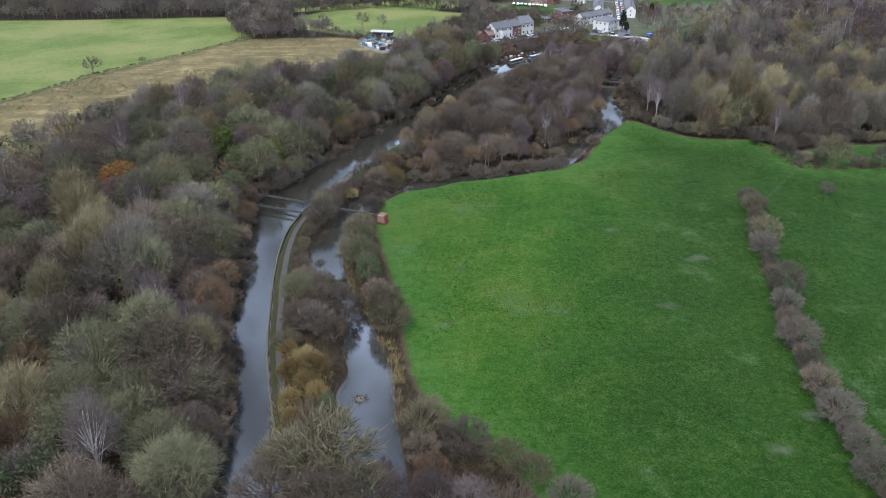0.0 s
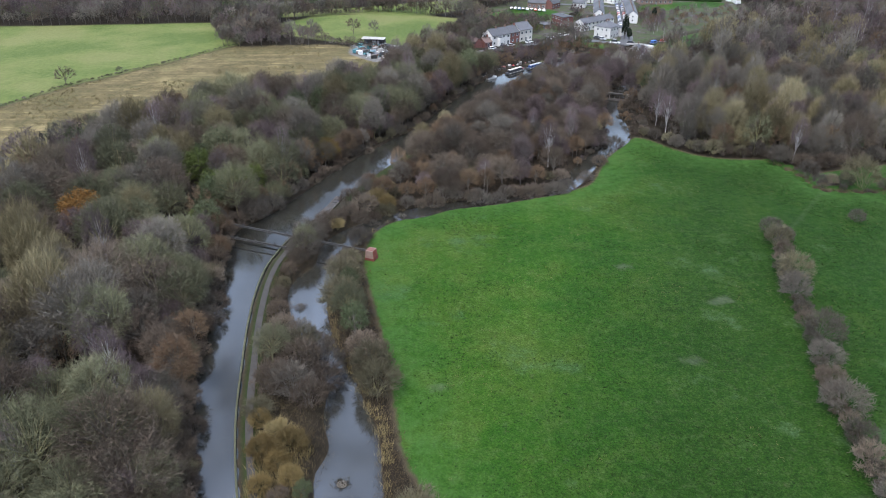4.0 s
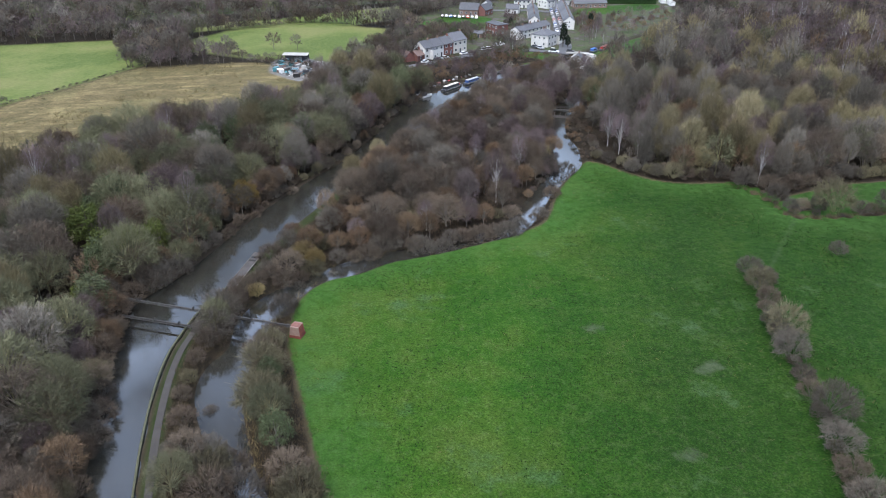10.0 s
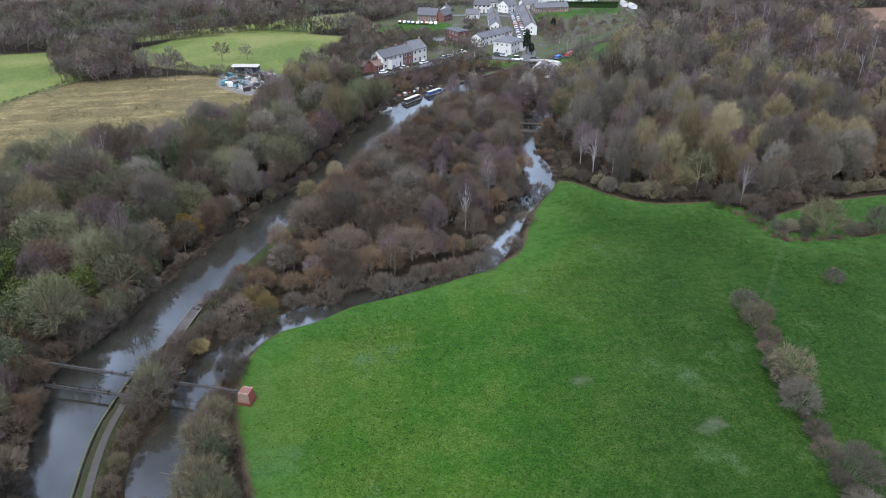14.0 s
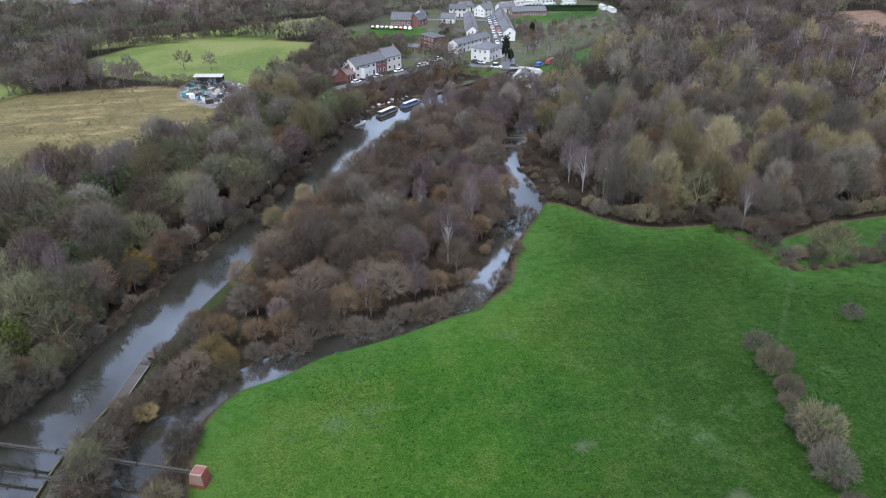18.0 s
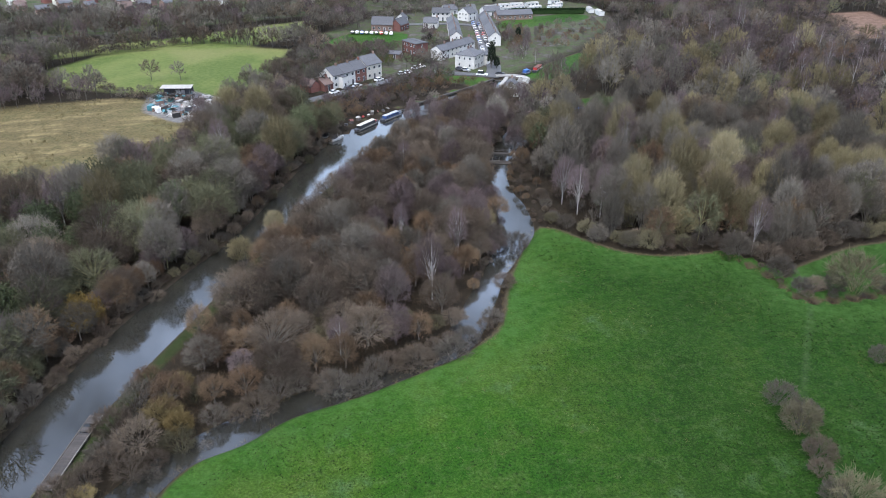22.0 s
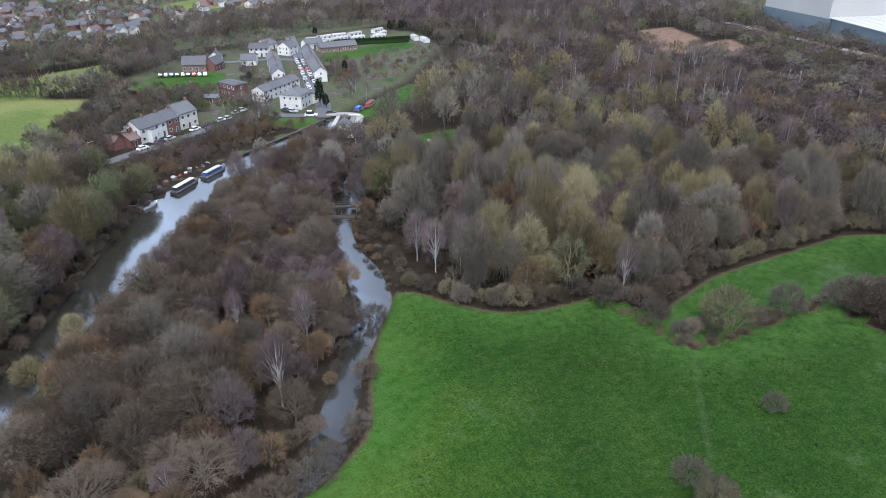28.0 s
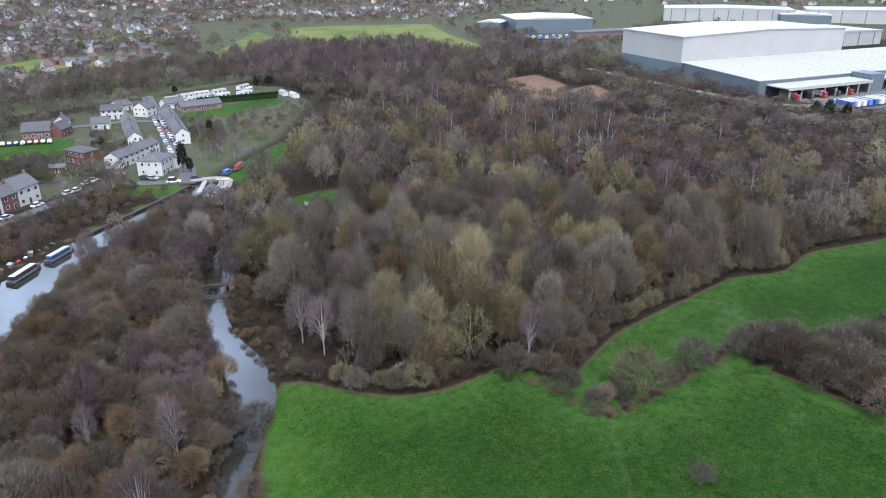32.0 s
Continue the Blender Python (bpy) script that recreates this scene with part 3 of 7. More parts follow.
damp = blend(n, l, 1.0, c, (0.7, 0.7, 0.7), "MULTIPLY")
l.new(damp, s.inputs["Base Color"])
s.inputs["Roughness"].default_value, s.inputs["Specular IOR Level"].default_value = 0.95, 0.1
bump(n, l, s, noise_node(n, l, 3.0, 6, at, 0.75), 0.6, 0.15)
ground_mesh.materials.append(gm)
ground = tagged(new("ground", ground_mesh), "damp ground of meadow grass, leaf litter and rough straw", "ground", kind="structure")

# ---- water ----
wm, n, l, s = node_material("still_water")
at = n.new("ShaderNodeTexCoord").outputs["Object"]
l.new(ramp(n, l, noise_node(n, l, 0.12, 4, at), [(0.3, (0.016, 0.016, 0.013)), (0.7, (0.026, 0.025, 0.02))]), s.inputs["Base Color"])
s.inputs["IOR"].default_value = 2.0
stretch = n.new("ShaderNodeMapping")
stretch.inputs["Scale"].default_value = (0.9, 0.28, 1.0)
l.new(at, stretch.inputs["Vector"])
l.new(ramp(n, l, noise_node(n, l, 0.16, 4, stretch.outputs[0], 0.6), [(0.42, (0.01, 0.01, 0.01)), (0.66, (0.15, 0.15, 0.15))]), s.inputs["Roughness"])
bump(n, l, s, noise_node(n, l, 0.5, 3, at), 0.03, 0.05)


def sheet(name, outline, z, material, label, category):
    bm = bmesh.new()
    bm.faces.new([bm.verts.new((x, y, z)) for x, y in outline])
    bmesh.ops.triangulate(bm, faces=bm.faces)
    ob = part(name, bm, material, None, label)
    return tagged(ob, label, category, kind="structure")


def channel(name, east, west, by, z, label, category):
    """Water between two banks that both run north, sliced across and run a little in under the banks."""
    ys = np.arange(max(east[0, 1], west[0, 1]), min(east[-1, 1], west[-1, 1]), 0.8)
    xe = np.max([np.interp(ys + k, east[:, 1], east[:, 0]) for k in (-by, -by / 2, 0, by / 2, by)], axis=0) + by
    xw = np.min([np.interp(ys + k, west[:, 1], west[:, 0]) for k in (-by, -by / 2, 0, by / 2, by)], axis=0) - by
    v = [(x, y, z) for a, b, y in zip(xe, xw, ys) for x in (a, b)]
    f = [(2 * i, 2 * i + 2, 2 * i + 3, 2 * i + 1) for i in range(len(ys) - 1)]
    return tagged(new(name, mesh_of(name, v, f, wm)), label, category, kind="structure")


channel("water_canal", CANAL_EAST, CANAL_WEST, 1.6, -0.42, "still murky canal water reflecting trees and clouds", "canal water")
channel("water_river", RIVER_EAST, RIVER_WEST, 1.2, -1.0, "slow grey river water between bushy banks", "river water")

# ---- trees ----
class Shape:
    """How a kind of tree grows: height, crown radius, where the crown begins, limbs, twigs, twig length and width, spread upwards."""

    def __init__(self, h, r, low, limbs, n, length, width, up, trunk=0.16, stems=1, leafy=0.0, clumps=34):
        self.h, self.r, self.low, self.limbs, self.n, self.length, self.width = h, r, low, limbs, n, length, width
        self.up, self.trunk, self.stems, self.leafy, self.clumps = up, trunk, stems, leafy, clumps


def blades(start, way, length, width, rng):
    """Thin tapered twigs, one triangle each."""
    side = np.cross(way, rng.normal(size=way.shape))
    side /= np.linalg.norm(side, axis=1, keepdims=True) + 1e-9
    side *= width[:, None]
    v = np.stack([start - side, start + side, start + way * length[:, None]], 1).reshape(-1, 3)
    return v, np.arange(len(v)).reshape(-1, 3)


def leaves(centre, size, rng):
    """Small leaf sprays: a bent pair of triangles each."""
    n = len(centre)
    a, b = rng.normal(size=(n, 3)), rng.normal(size=(n, 3))
    a /= np.linalg.norm(a, axis=1, keepdims=True)
    b -= a * (a * b).sum(1, keepdims=True)
    b /= np.linalg.norm(b, axis=1, keepdims=True)
    c = np.cross(a, b)
    s = size[:, None]
    v = np.stack([centre - a * s, centre + b * s * 0.6 + c * s * 0.25, centre + a * s, centre - b * s * 0.6 + c * s * 0.25], 1).reshape(-1, 3)
    k = np.arange(n)[:, None] * 4
    return v, np.concatenate([k + [0, 1, 2], k + [0, 2, 3]])


def unit(v):
    return v / (np.linalg.norm(v, axis=-1, keepdims=True) + 1e-9)


def grow(shape, seed, few=1.0, wide=1.0):
    """The woody frame and the twigs of one tree, as (verts, tris) each: limbs fan out to a dome, branches fan from the limbs and twigs from the branches."""
    rng = np.random.default_rng(seed)
    h, r, near = shape.h, shape.r, few == 1
    fan = shape.stems > 1
    mid = h * (shape.low + (1 - shape.low) * 0.42)
    half = h - mid
    crook = rng.normal(size=2) * 0.12 * r
    frame_parts = []
    top = np.array([*(rng.normal(size=2) * 0.08 * r), h * 0.86])
    t = np.linspace(0, 1, 6)[:, None]
    if not fan:
        line = np.array([0, 0, -0.5]) + (top - [0, 0, -0.5]) * t + rng.normal(size=(6, 3)) * 0.13 * t
        frame_parts.append(tube(line, shape.trunk * (1 - 0.86 * t[:, 0]), 5 if near else 3))
    dome = max(9, int(shape.clumps * (0.55 if near else 0.4)))
    i = np.arange(dome) + 0.5
    lift = 1 - i / dome * 1.22
    turn = i * 2.39996 + rng.normal(size=dome) * 0.3
    flat_r = np.sqrt(np.clip(1 - lift**2, 0, 1))
    tips = np.stack([np.cos(turn) * flat_r, np.sin(turn) * flat_r, lift], 1) * rng.uniform(0.74, 1.0, (dome, 1))
    tips = tips * [r * 0.86, r * 0.86, half * 0.86] + [crook[0], crook[1], mid]
    if fan:
        base = np.column_stack([rng.normal(size=(dome, 2)) * 0.1 * r, np.full(dome, -0.3)])
        base[:, :2] += tips[:, :2] * 0.12
        bend = base * 0.45 + tips * 0.55 + (tips - base) * [-0.08, -0.08, 0.06]
    else:
        f = np.clip(shape.low * 0.9 + rng.uniform(0.0, 0.42, dome), 0, 0.75)
        f = np.minimum(f, np.maximum(tips[:, 2] / h - 0.12, shape.low * 0.6))
        base = top * f[:, None]
        bend = base * 0.45 + tips * 0.55
        bend[:, 2] += (0.12 - 0.3 * shape.up) * r * rng.uniform(0.4, 1.0, dome) * np.where(tips[:, 2] > mid, 0.5, 1.0)

    def limb(k, u):
        a, b, c = base[k], bend[k], tips[k]
        return a * (1 - u) ** 2 + b * 2 * u * (1 - u) + c * u**2

    if few > 0.1:
        thick = np.array([0.42, 0.3, 0.19, 0.05]) * shape.trunk * (1.0 if not fan else 0.75)
        for k in range(0, dome, 1 if near else 3):
            frame_parts.append(tube([limb(k, u) for u in (0.0, 0.4, 0.72, 1.0)], thick * rng.uniform(0.75, 1.15), 3))
    elif fan:
        frame_parts.append(tube([(0, 0, -0.5), top * 0.5, top], np.array([1.0, 0.6, 0.1]) * shape.trunk, 3))
    n = int(shape.n * few * (1.75 if near else 1.1))
    nb = max(40 if few > 0.1 else 24, n // 14)
    i = np.arange(nb) + 0.5
    lift = 1 - i / nb * 1.3 + rng.normal(size=nb) * 0.03
    turn = i * 2.39996 + rng.normal(size=nb) * 0.5
    flat_r = np.sqrt(np.clip(1 - lift**2, 0, 1))
    way_out = unit(np.stack([np.cos(turn) * flat_r, np.sin(turn) * flat_r, lift], 1))
    to_tip = unit((tips - [crook[0], crook[1], mid]) / [r, r, half])
    close = way_out @ to_tip.T
    k = close.argmax(1)
    angle = np.arccos(np.clip(close.max(1), -1, 1))
    reach = np.clip(1.04 - 0.24 * (angle / math.sqrt(7.5 / dome)) ** 2, 0.66, 1.1) * rng.uniform(0.9, 1.06, nb)
    ends = way_out * reach[:, None] * [r, r, half] + [crook[0], crook[1], mid]
    u = rng.uniform(0.45, 0.95, (nb, 1))
    a, b, c = base[k], bend[k], tips[k]
    start = a * (1 - u) ** 2 + b * 2 * u * (1 - u) + c * u**2
    span = np.linalg.norm(ends - start, axis=1)
    way_b = unit(ends - start)
    thin = (1.12 if wide == 1 else 1.7) * shape.width * wide
    pieces = [blades(start, way_b, span * 1.02, np.full(nb, thin * (0.9 if near else 1.2)), rng)]
    m = max(n - nb, 10)
    q = np.arange(m) % nb
    at = start[q] + way_b[q] * (span[q] * rng.uniform(0.4, 0.98, m))[:, None] + rng.normal(size=(m, 3)) * 0.06 * r
    way = unit(way_b[q] * 0.6 + way_out[q] * 0.35 + rng.normal(size=(m, 3)) * 0.62 + [0, 0, shape.up * 0.6])
    length = shape.length * rng.uniform(0.35, 0.8, m) * (1 + 0.25 * (wide > 2))
    pieces.append(blades(at, way, length, thin * rng.uniform(0.6, 1.2, m), rng))
    crown = join(pieces)
    if shape.leafy:
        k = int(n * shape.leafy * (1.3 if near else 1.0))
        q = rng.integers(0, nb, k)
        where = start[q] + way_b[q] * (span[q] * rng.uniform(0.3, 1.05, k))[:, None] + rng.normal(size=(k, 3)) * 0.08 * r
        crown = leaves(where, rng.uniform(0.11, 0.24, k) * wide ** 0.9, rng)
    crown[0][:, 2] = np.maximum(crown[0][:, 2], 0.05)
    return join(frame_parts), crown


def kind(shape, bark_material, crown_material, label, category, variants, seed):
    out = []
    for k in range(variants):
        wood, crown = grow(shape, seed + k)
        out.append((tri_mesh("trunk", *wood, bark_material), tri_mesh("crown", *crown, crown_material)))
    mid = [grow(shape, seed + 500 + k, 0.4, 1.5) for k in range(variants)]
    far = [grow(shape, seed + 700 + k, 0.2, 2.1) for k in range(variants)]
    dim = [grow(shape, seed + 900 + k, 0.09, 3.2) for k in range(variants)]
    return dict(r=shape.r, h=shape.h, items=out, mid=mid, far=far, dim=dim, label=label, category=category, mats=(bark_material, crown_material))


KINDS = {
    "oak": kind(Shape(11, 5.4, 0.2, 9, 2600, 1.5, 0.036, 0.1, 0.26, clumps=64), bark, brown_twigs, "bare brown oak tree with a rounded crown of fine twigs", "tree", 4, 10),
    "ash": kind(Shape(12, 4.6, 0.2, 9, 2300, 1.6, 0.036, 0.35, 0.22, clumps=56), bark, grey_twigs, "bare grey ash tree with upswept twigs", "tree", 4, 20),
    "mossy_oak": kind(Shape(11, 5.0, 0.16, 9, 2400, 1.6, 0.036, 0.15, 0.26, clumps=60), green_bark, green_twigs, "bare tree with mossy grey-green limbs and twigs", "tree", 4, 25),
    "alder": kind(Shape(11, 3.6, 0.18, 9, 1800, 1.3, 0.034, 0.2, 0.18, clumps=48), bark, purple_twigs, "bare purplish-brown alder tree with a narrow crown", "tree", 4, 30),
    "rust_tree": kind(Shape(9, 3.6, 0.16, 9, 1800, 1.3, 0.034, 0.2, 0.18, clumps=46), bark, rust_twigs, "bare russet-brown young tree", "tree", 3, 35),
    "birch": kind(Shape(14, 3.0, 0.22, 9, 1500, 1.3, 0.026, 0.0, 0.17, clumps=44), pale_bark, birch_twigs, "slender white-stemmed birch tree with fine purple twigs", "tree", 3, 40),
    "willow": kind(Shape(13, 4.2, 0.1, 18, 2300, 2.4, 0.036, 0.9, 0.22, stems=6, clumps=54), green_bark, olive_twigs, "bare olive-yellow willow with many upright stems", "tree", 4, 50),
    "poplar": kind(Shape(15, 4.0, 0.12, 18, 2300, 2.2, 0.034, 0.8, 0.22, stems=4, clumps=54), bark, grey_twigs, "tall pale grey poplar with upswept branches", "tree", 3, 55),
    "ivy_tree": kind(Shape(10, 3.6, 0.12, 9, 1800, 1.2, 0.03, 0.3, 0.2, leafy=0.8, clumps=40), bark, ivy_leaves, "dark green ivy-clad tree standing among bare trees", "tree", 3, 60),
    "holly_tree": kind(Shape(8, 3.4, 0.1, 9, 1700, 1.2, 0.03, 0.3, 0.2, leafy=0.8, clumps=40), bark, bright_leaves, "yellow-green evergreen tree at the wood's edge", "tree", 2, 70),
    "rust_oak": kind(Shape(10, 4.4, 0.16, 9, 2200, 1.2, 0.03, 0.3, 0.2, leafy=0.9, clumps=54), bark, rust_leaves, "oak tree still holding orange-brown leaves", "tree", 2, 80),
    "gold_tree": kind(Shape(8, 4.2, 0.08, 9, 1900, 1.1, 0.03, 0.3, 0.18, leafy=0.7, clumps=48), bark, amber_leaves, "rounded tree still holding amber-olive leaves", "tree", 2, 85),
    "bush": kind(Shape(4.6, 3.0, 0.05, 14, 1100, 1.25, 0.034, 0.25, 0.09, stems=4, clumps=44), bark, thorn_twigs, "bare grey-brown hawthorn bush with a rounded outline", "bush", 4, 90),
    "olive_bush": kind(Shape(4.6, 2.9, 0.05, 14, 1100, 1.35, 0.034, 0.5, 0.09, stems=5, clumps=44), green_bark, sallow_twigs, "bare olive-brown sallow bush with upright twigs", "bush", 3, 100),
    "brown_bush": kind(Shape(4.2, 2.9, 0.05, 14, 1100, 1.25, 0.034, 0.25, 0.09, stems=4, clumps=44), bark, brown_twigs, "bare brown scrub bush on the bank", "bush", 3, 110),
    "gold_bush": kind(Shape(3.8, 2.4, 0.04, 12, 1500, 1.4, 0.034, 0.7, 0.08, stems=5, clumps=30), green_bark, gold_leaves, "straw-yellow bush of dry upright stems", "bush", 2, 120),
    "conifer": kind(Shape(9, 1.9, 0.04, 16, 1400, 1.0, 0.03, -0.1, 0.2, leafy=1.0, clumps=80), bark, dark_needles, "tall dark evergreen conifer beside the houses", "tree", 2, 130),
}
TREE_NAMES = {"oak": "oak_tree", "ash": "ash_tree", "mossy_oak": "mossy_oak_tree", "alder": "alder_tree", "rust_tree": "young_oak_tree", "birch": "birch_tree", "willow": "willow_tree", "poplar": "poplar_tree",
              "ivy_tree": "ivy_clad_tree", "rust_oak": "leafy_oak_tree", "gold_tree": "amber_leaved_tree", "holly_tree": "evergreen_tree", "bush": "hawthorn_bush", "olive_bush": "sallow_bush", "brown_bush": "scrub_bush",
              "gold_bush": "yellow_bush", "conifer": "conifer_tree"}
tree_rng = random.Random(5)
tree_count = {}


def plant(name, x, y, size=1.0, tall=1.0, group="", label=""):
    """One tree or bush as a thing with its trunk and its crown."""
    k = KINDS[name]
    trunk_mesh, crown_mesh = tree_rng.choice(k["items"])[:2]
    root = new(TREE_NAMES[name])
    root.matrix_world = Matrix.Translation((x, y, ground_at(x, y))) @ Matrix.Rotation(tree_rng.uniform(0, 6.28), 4, "Z") @ Matrix.Diagonal((size * tree_rng.uniform(0.88, 1.14), size * tree_rng.uniform(0.88, 1.14), size * tall, 1))
    tagged(root, label or k["label"], k["category"], group)
    for nm, me in (("trunk", trunk_mesh), ("crown", crown_mesh)):
        o = new(nm, me)
        o.parent = root
    return root


def scatter(poly, gap, rng, jitter=0.42, avoid=()):
    """Plan points about gap metres apart inside a polygon, clear of the polygons named."""
    poly = np.asarray(poly, float)
    (x0, y0), (x1, y1) = poly.min(0), poly.max(0)
    pts, odd = [], 0
    for y in np.arange(y0, y1, gap * 0.87):
        odd ^= 1
        for x in np.arange(x0 + odd * gap / 2, x1, gap):
            pts.append((x + rng.uniform(-jitter, jitter) * gap, y + rng.uniform(-jitter, jitter) * gap))
    pts = np.array(pts)
    keep = inside(poly, pts) > 0
    for p, clear in avoid:
        keep &= inside(p, pts) < -clear
    return pts[keep]


def wood_stuff(name, placed, label, category="woodland", detail="mid"):
    """Trees past counting, joined into one mesh: placed rows of kind, x, y, size, tall."""
    mats, vs, fs, ix, tint, n0 = [], [], [], [], [], 0
    for k, x, y, size, tall in placed:
        it = tree_rng.choice(KINDS[k][detail])
        a = tree_rng.uniform(0, 6.28)
        ca, sa = math.cos(a) * size, math.sin(a) * size
        turn = np.array([[ca, -sa, 0], [sa, ca, 0], [0, 0, size * tall]])
        shade = tree_rng.random()
        for (v, f), m in zip(it, KINDS[k]["mats"]):
            tint.append(np.full(len(v), shade))
            if m not in mats:
                mats.append(m)
            vs.append(v @ turn.T + [x, y, ground_at(x, y)])
            fs.append(f + n0)
            ix.append(np.full(len(f), mats.index(m)))
            n0 += len(v)
    me = tri_mesh(name, np.concatenate(vs), np.concatenate(fs), mats, np.concatenate(ix))
    me.attributes.new("tree_tint", "FLOAT", "POINT").data.foreach_set("value", np.concatenate(tint).astype(np.float32))
    return tagged(new(name, me), label, category, kind="stuff")

# ---- woods ----
def choose(rng, weights):
    return rng.choices(list(weights), list(weights.values()))[0]


def patchy(rng, weights, x, y, scale=0.035):
    """A kind of tree, the same kinds tending to stand together."""
    names = list(weights)
    w = [weights[k] * math.exp(3.2 * noise.noise((x * scale + 17.3 * i, y * scale - 9.1 * i, 3.7 * i))) for i, k in enumerate(names)]
    return rng.choices(names, w)[0]


WEST_MIX = {"oak": 6, "mossy_oak": 6.5, "ash": 3.4, "alder": 2.2, "birch": 1.1, "ivy_tree": 1.2, "rust_tree": 1.4, "willow": 1.3}
ISLAND_MIX = {"oak": 5.5, "ash": 1.8, "alder": 1.6, "birch": 0.4, "olive_bush": 1.5, "brown_bush": 2, "rust_tree": 3}
EAST_MIX = {"willow": 4.2, "ash": 2.5, "oak": 3, "alder": 2.6, "birch": 1.4, "poplar": 2.4, "bush": 1.5, "rust_tree": 0.7, "mossy_oak": 1}
EAST_SCRUB = {"alder": 4.5, "oak": 3.5, "birch": 1.6, "willow": 1.4, "ash": 2, "bush": 2, "rust_tree": 1}
PLANTATION = {"alder": 8, "oak": 1, "birch": 1}
# ash is weighted up so its paler grey twigs imitate distance haze
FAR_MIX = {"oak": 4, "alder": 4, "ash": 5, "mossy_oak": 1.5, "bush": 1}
rng = random.Random(11)
WATER_CLEAR = ((CANAL, 2.4), (RIVER, 2.0), (MEADOW, 2.0), (EAST_FIELD, 2.0))

# single trees that stand out
LANDMARKS = (("rust_oak", -86, 176, 1.1, 1.12), ("gold_bush", -112, 187, 1.6, 1.2), ("rust_oak", -110, 228, 0.8, 0.9), ("gold_tree", -33.5, 225, 1.0, 1.0), ("rust_tree", -103, 240, 1.0, 1.0),
             ("holly_tree", -66, 205, 1.35, 1.1), ("holly_tree", -54.5, 197, 1.1, 1.1), ("holly_tree", -49.5, 200, 1.0, 1.2), ("holly_tree", -60, 196, 1.2, 1.0), ("ivy_tree", -41.5, 269, 1.1, 1.1), ("ivy_tree", -49, 263, 1.15, 1.1), ("ivy_tree", -34, 262, 1.0, 1.1), ("ivy_tree", -56, 258, 1.1, 1.0), ("ivy_tree", -45, 252, 1.0, 1.1), ("ivy_tree", -58, 186, 1.1, 1.0), ("ivy_tree", -56, 176, 1.0, 1.0), ("holly_tree", -60, 181, 0.7, 1.0),
             ("mossy_oak", -56, 163, 1.05, 1.0), ("ash", -57, 134, 1.0, 0.85), ("birch", -60, 122, 0.9, 1.0), ("birch", -55, 117, 0.95, 1.0), ("birch", -51, 113, 0.85, 1.0), ("birch", -47, 110, 0.8, 1.0), ("birch", -64, 112, 0.8, 1.0),
             ("birch", 33.2, 222.5, 1.12, 1.0), ("willow", -5.2, 250, 0.66, 0.75), ("willow", 2.5, 261, 0.6, 0.75), ("birch", 78, 255, 1.0, 1.0), ("birch", 83, 252, 0.95, 1.05), ("willow", 88, 246, 1.0, 1.1), ("willow", 95, 243, 1.05, 1.1),
             ("willow", 92, 252, 1.1, 1.15), ("willow", 100, 246, 0.95, 1.1), ("poplar", 82, 275, 1.25, 1.0), ("poplar", 88, 280, 1.2, 1.0), ("birch", 76.5, 262, 1.0, 1.0), ("willow", 98, 238, 0.7, 0.8), ("olive_bush", 90, 236, 1.2, 1.1), ("willow", 106, 238, 1.0, 1.15), ("willow", 112, 234, 0.95, 1.1), ("willow", 103, 252, 1.1, 1.15), ("willow", 111, 246, 1.05, 1.1), ("gold_bush", -14, 203, 0.9, 1.0), ("willow", 52.5, 252, 0.6, 0.7), ("alder", 52.5, 242, 0.7, 0.8), ("rust_tree", 57, 258, 0.8, 0.9), ("rust_tree", 7, 208, 0.7, 0.8), ("alder", 64.5, 301, 0.95, 1.0), ("alder", 70, 312, 1.05, 1.0), ("alder", 74, 319, 1.0, 1.0), ("oak", 62, 293, 0.7, 1.0), ("alder", 77, 304.5, 0.9, 1.0), ("ash", 81.5, 310, 0.9, 1.0), ("alder", 86.5, 318, 1.0, 1.0), ("alder", 66.5, 306.5, 0.9, 1.1))
taken = []
for k, x, y, size, tall in LANDMARKS:
    plant(k, x, y, size, tall, "", "white-stemmed birch tree standing tall above its bare neighbours" if k == "birch" and x == 33.2 else "")
    taken.append((x, y))


def clear_of(pts, reach):
    t = np.array(taken)
    return pts[np.min(np.linalg.norm(pts[:, None] - t[None], axis=2), axis=1) > reach]


WEST_NEAR = np.concatenate([CANAL_WEST[CANAL_WEST[:, 1] < 335], [(14, 352), (2, 356), (-14, 346), (-20, 322), (-48, 300), (-78, 275), (-98, 255), (-108, 235), (-112, 200), (-112, 60), (-60, 42)]])
near = clear_of(scatter(WEST_NEAR, 7.7, rng, avoid=WATER_CLEAR), 5.2)
bank_row = CANAL_WEST[(CANAL_WEST[:, 1] > 64) & (CANAL_WEST[:, 1] < 330)]
canal_gap = -inside(CANAL, near)
for (x, y), gap_ in zip(near, canal_gap):
    k = patchy(rng, WEST_MIX, x, y)
    plant(k, x, y, max(0.5, min(rng.uniform(0.85, 1.3), (gap_ + 0.4) / KINDS[k]["r"])), rng.uniform(0.9, 1.2), "trees of the west wood")
for i, (x, y) in enumerate(bank_row):
    small = 0.62 if y > 200 else 1.0
    plant(patchy(rng, {"brown_bush": 3, "bush": 2, "olive_bush": 1.2, "rust_tree": 0.5}, x, y), x - rng.uniform(0.4, 2.6), y + rng.uniform(-1, 1), rng.uniform(0.5, 1.05) * small, rng.uniform(0.8, 1.25), "bushes along the canal")
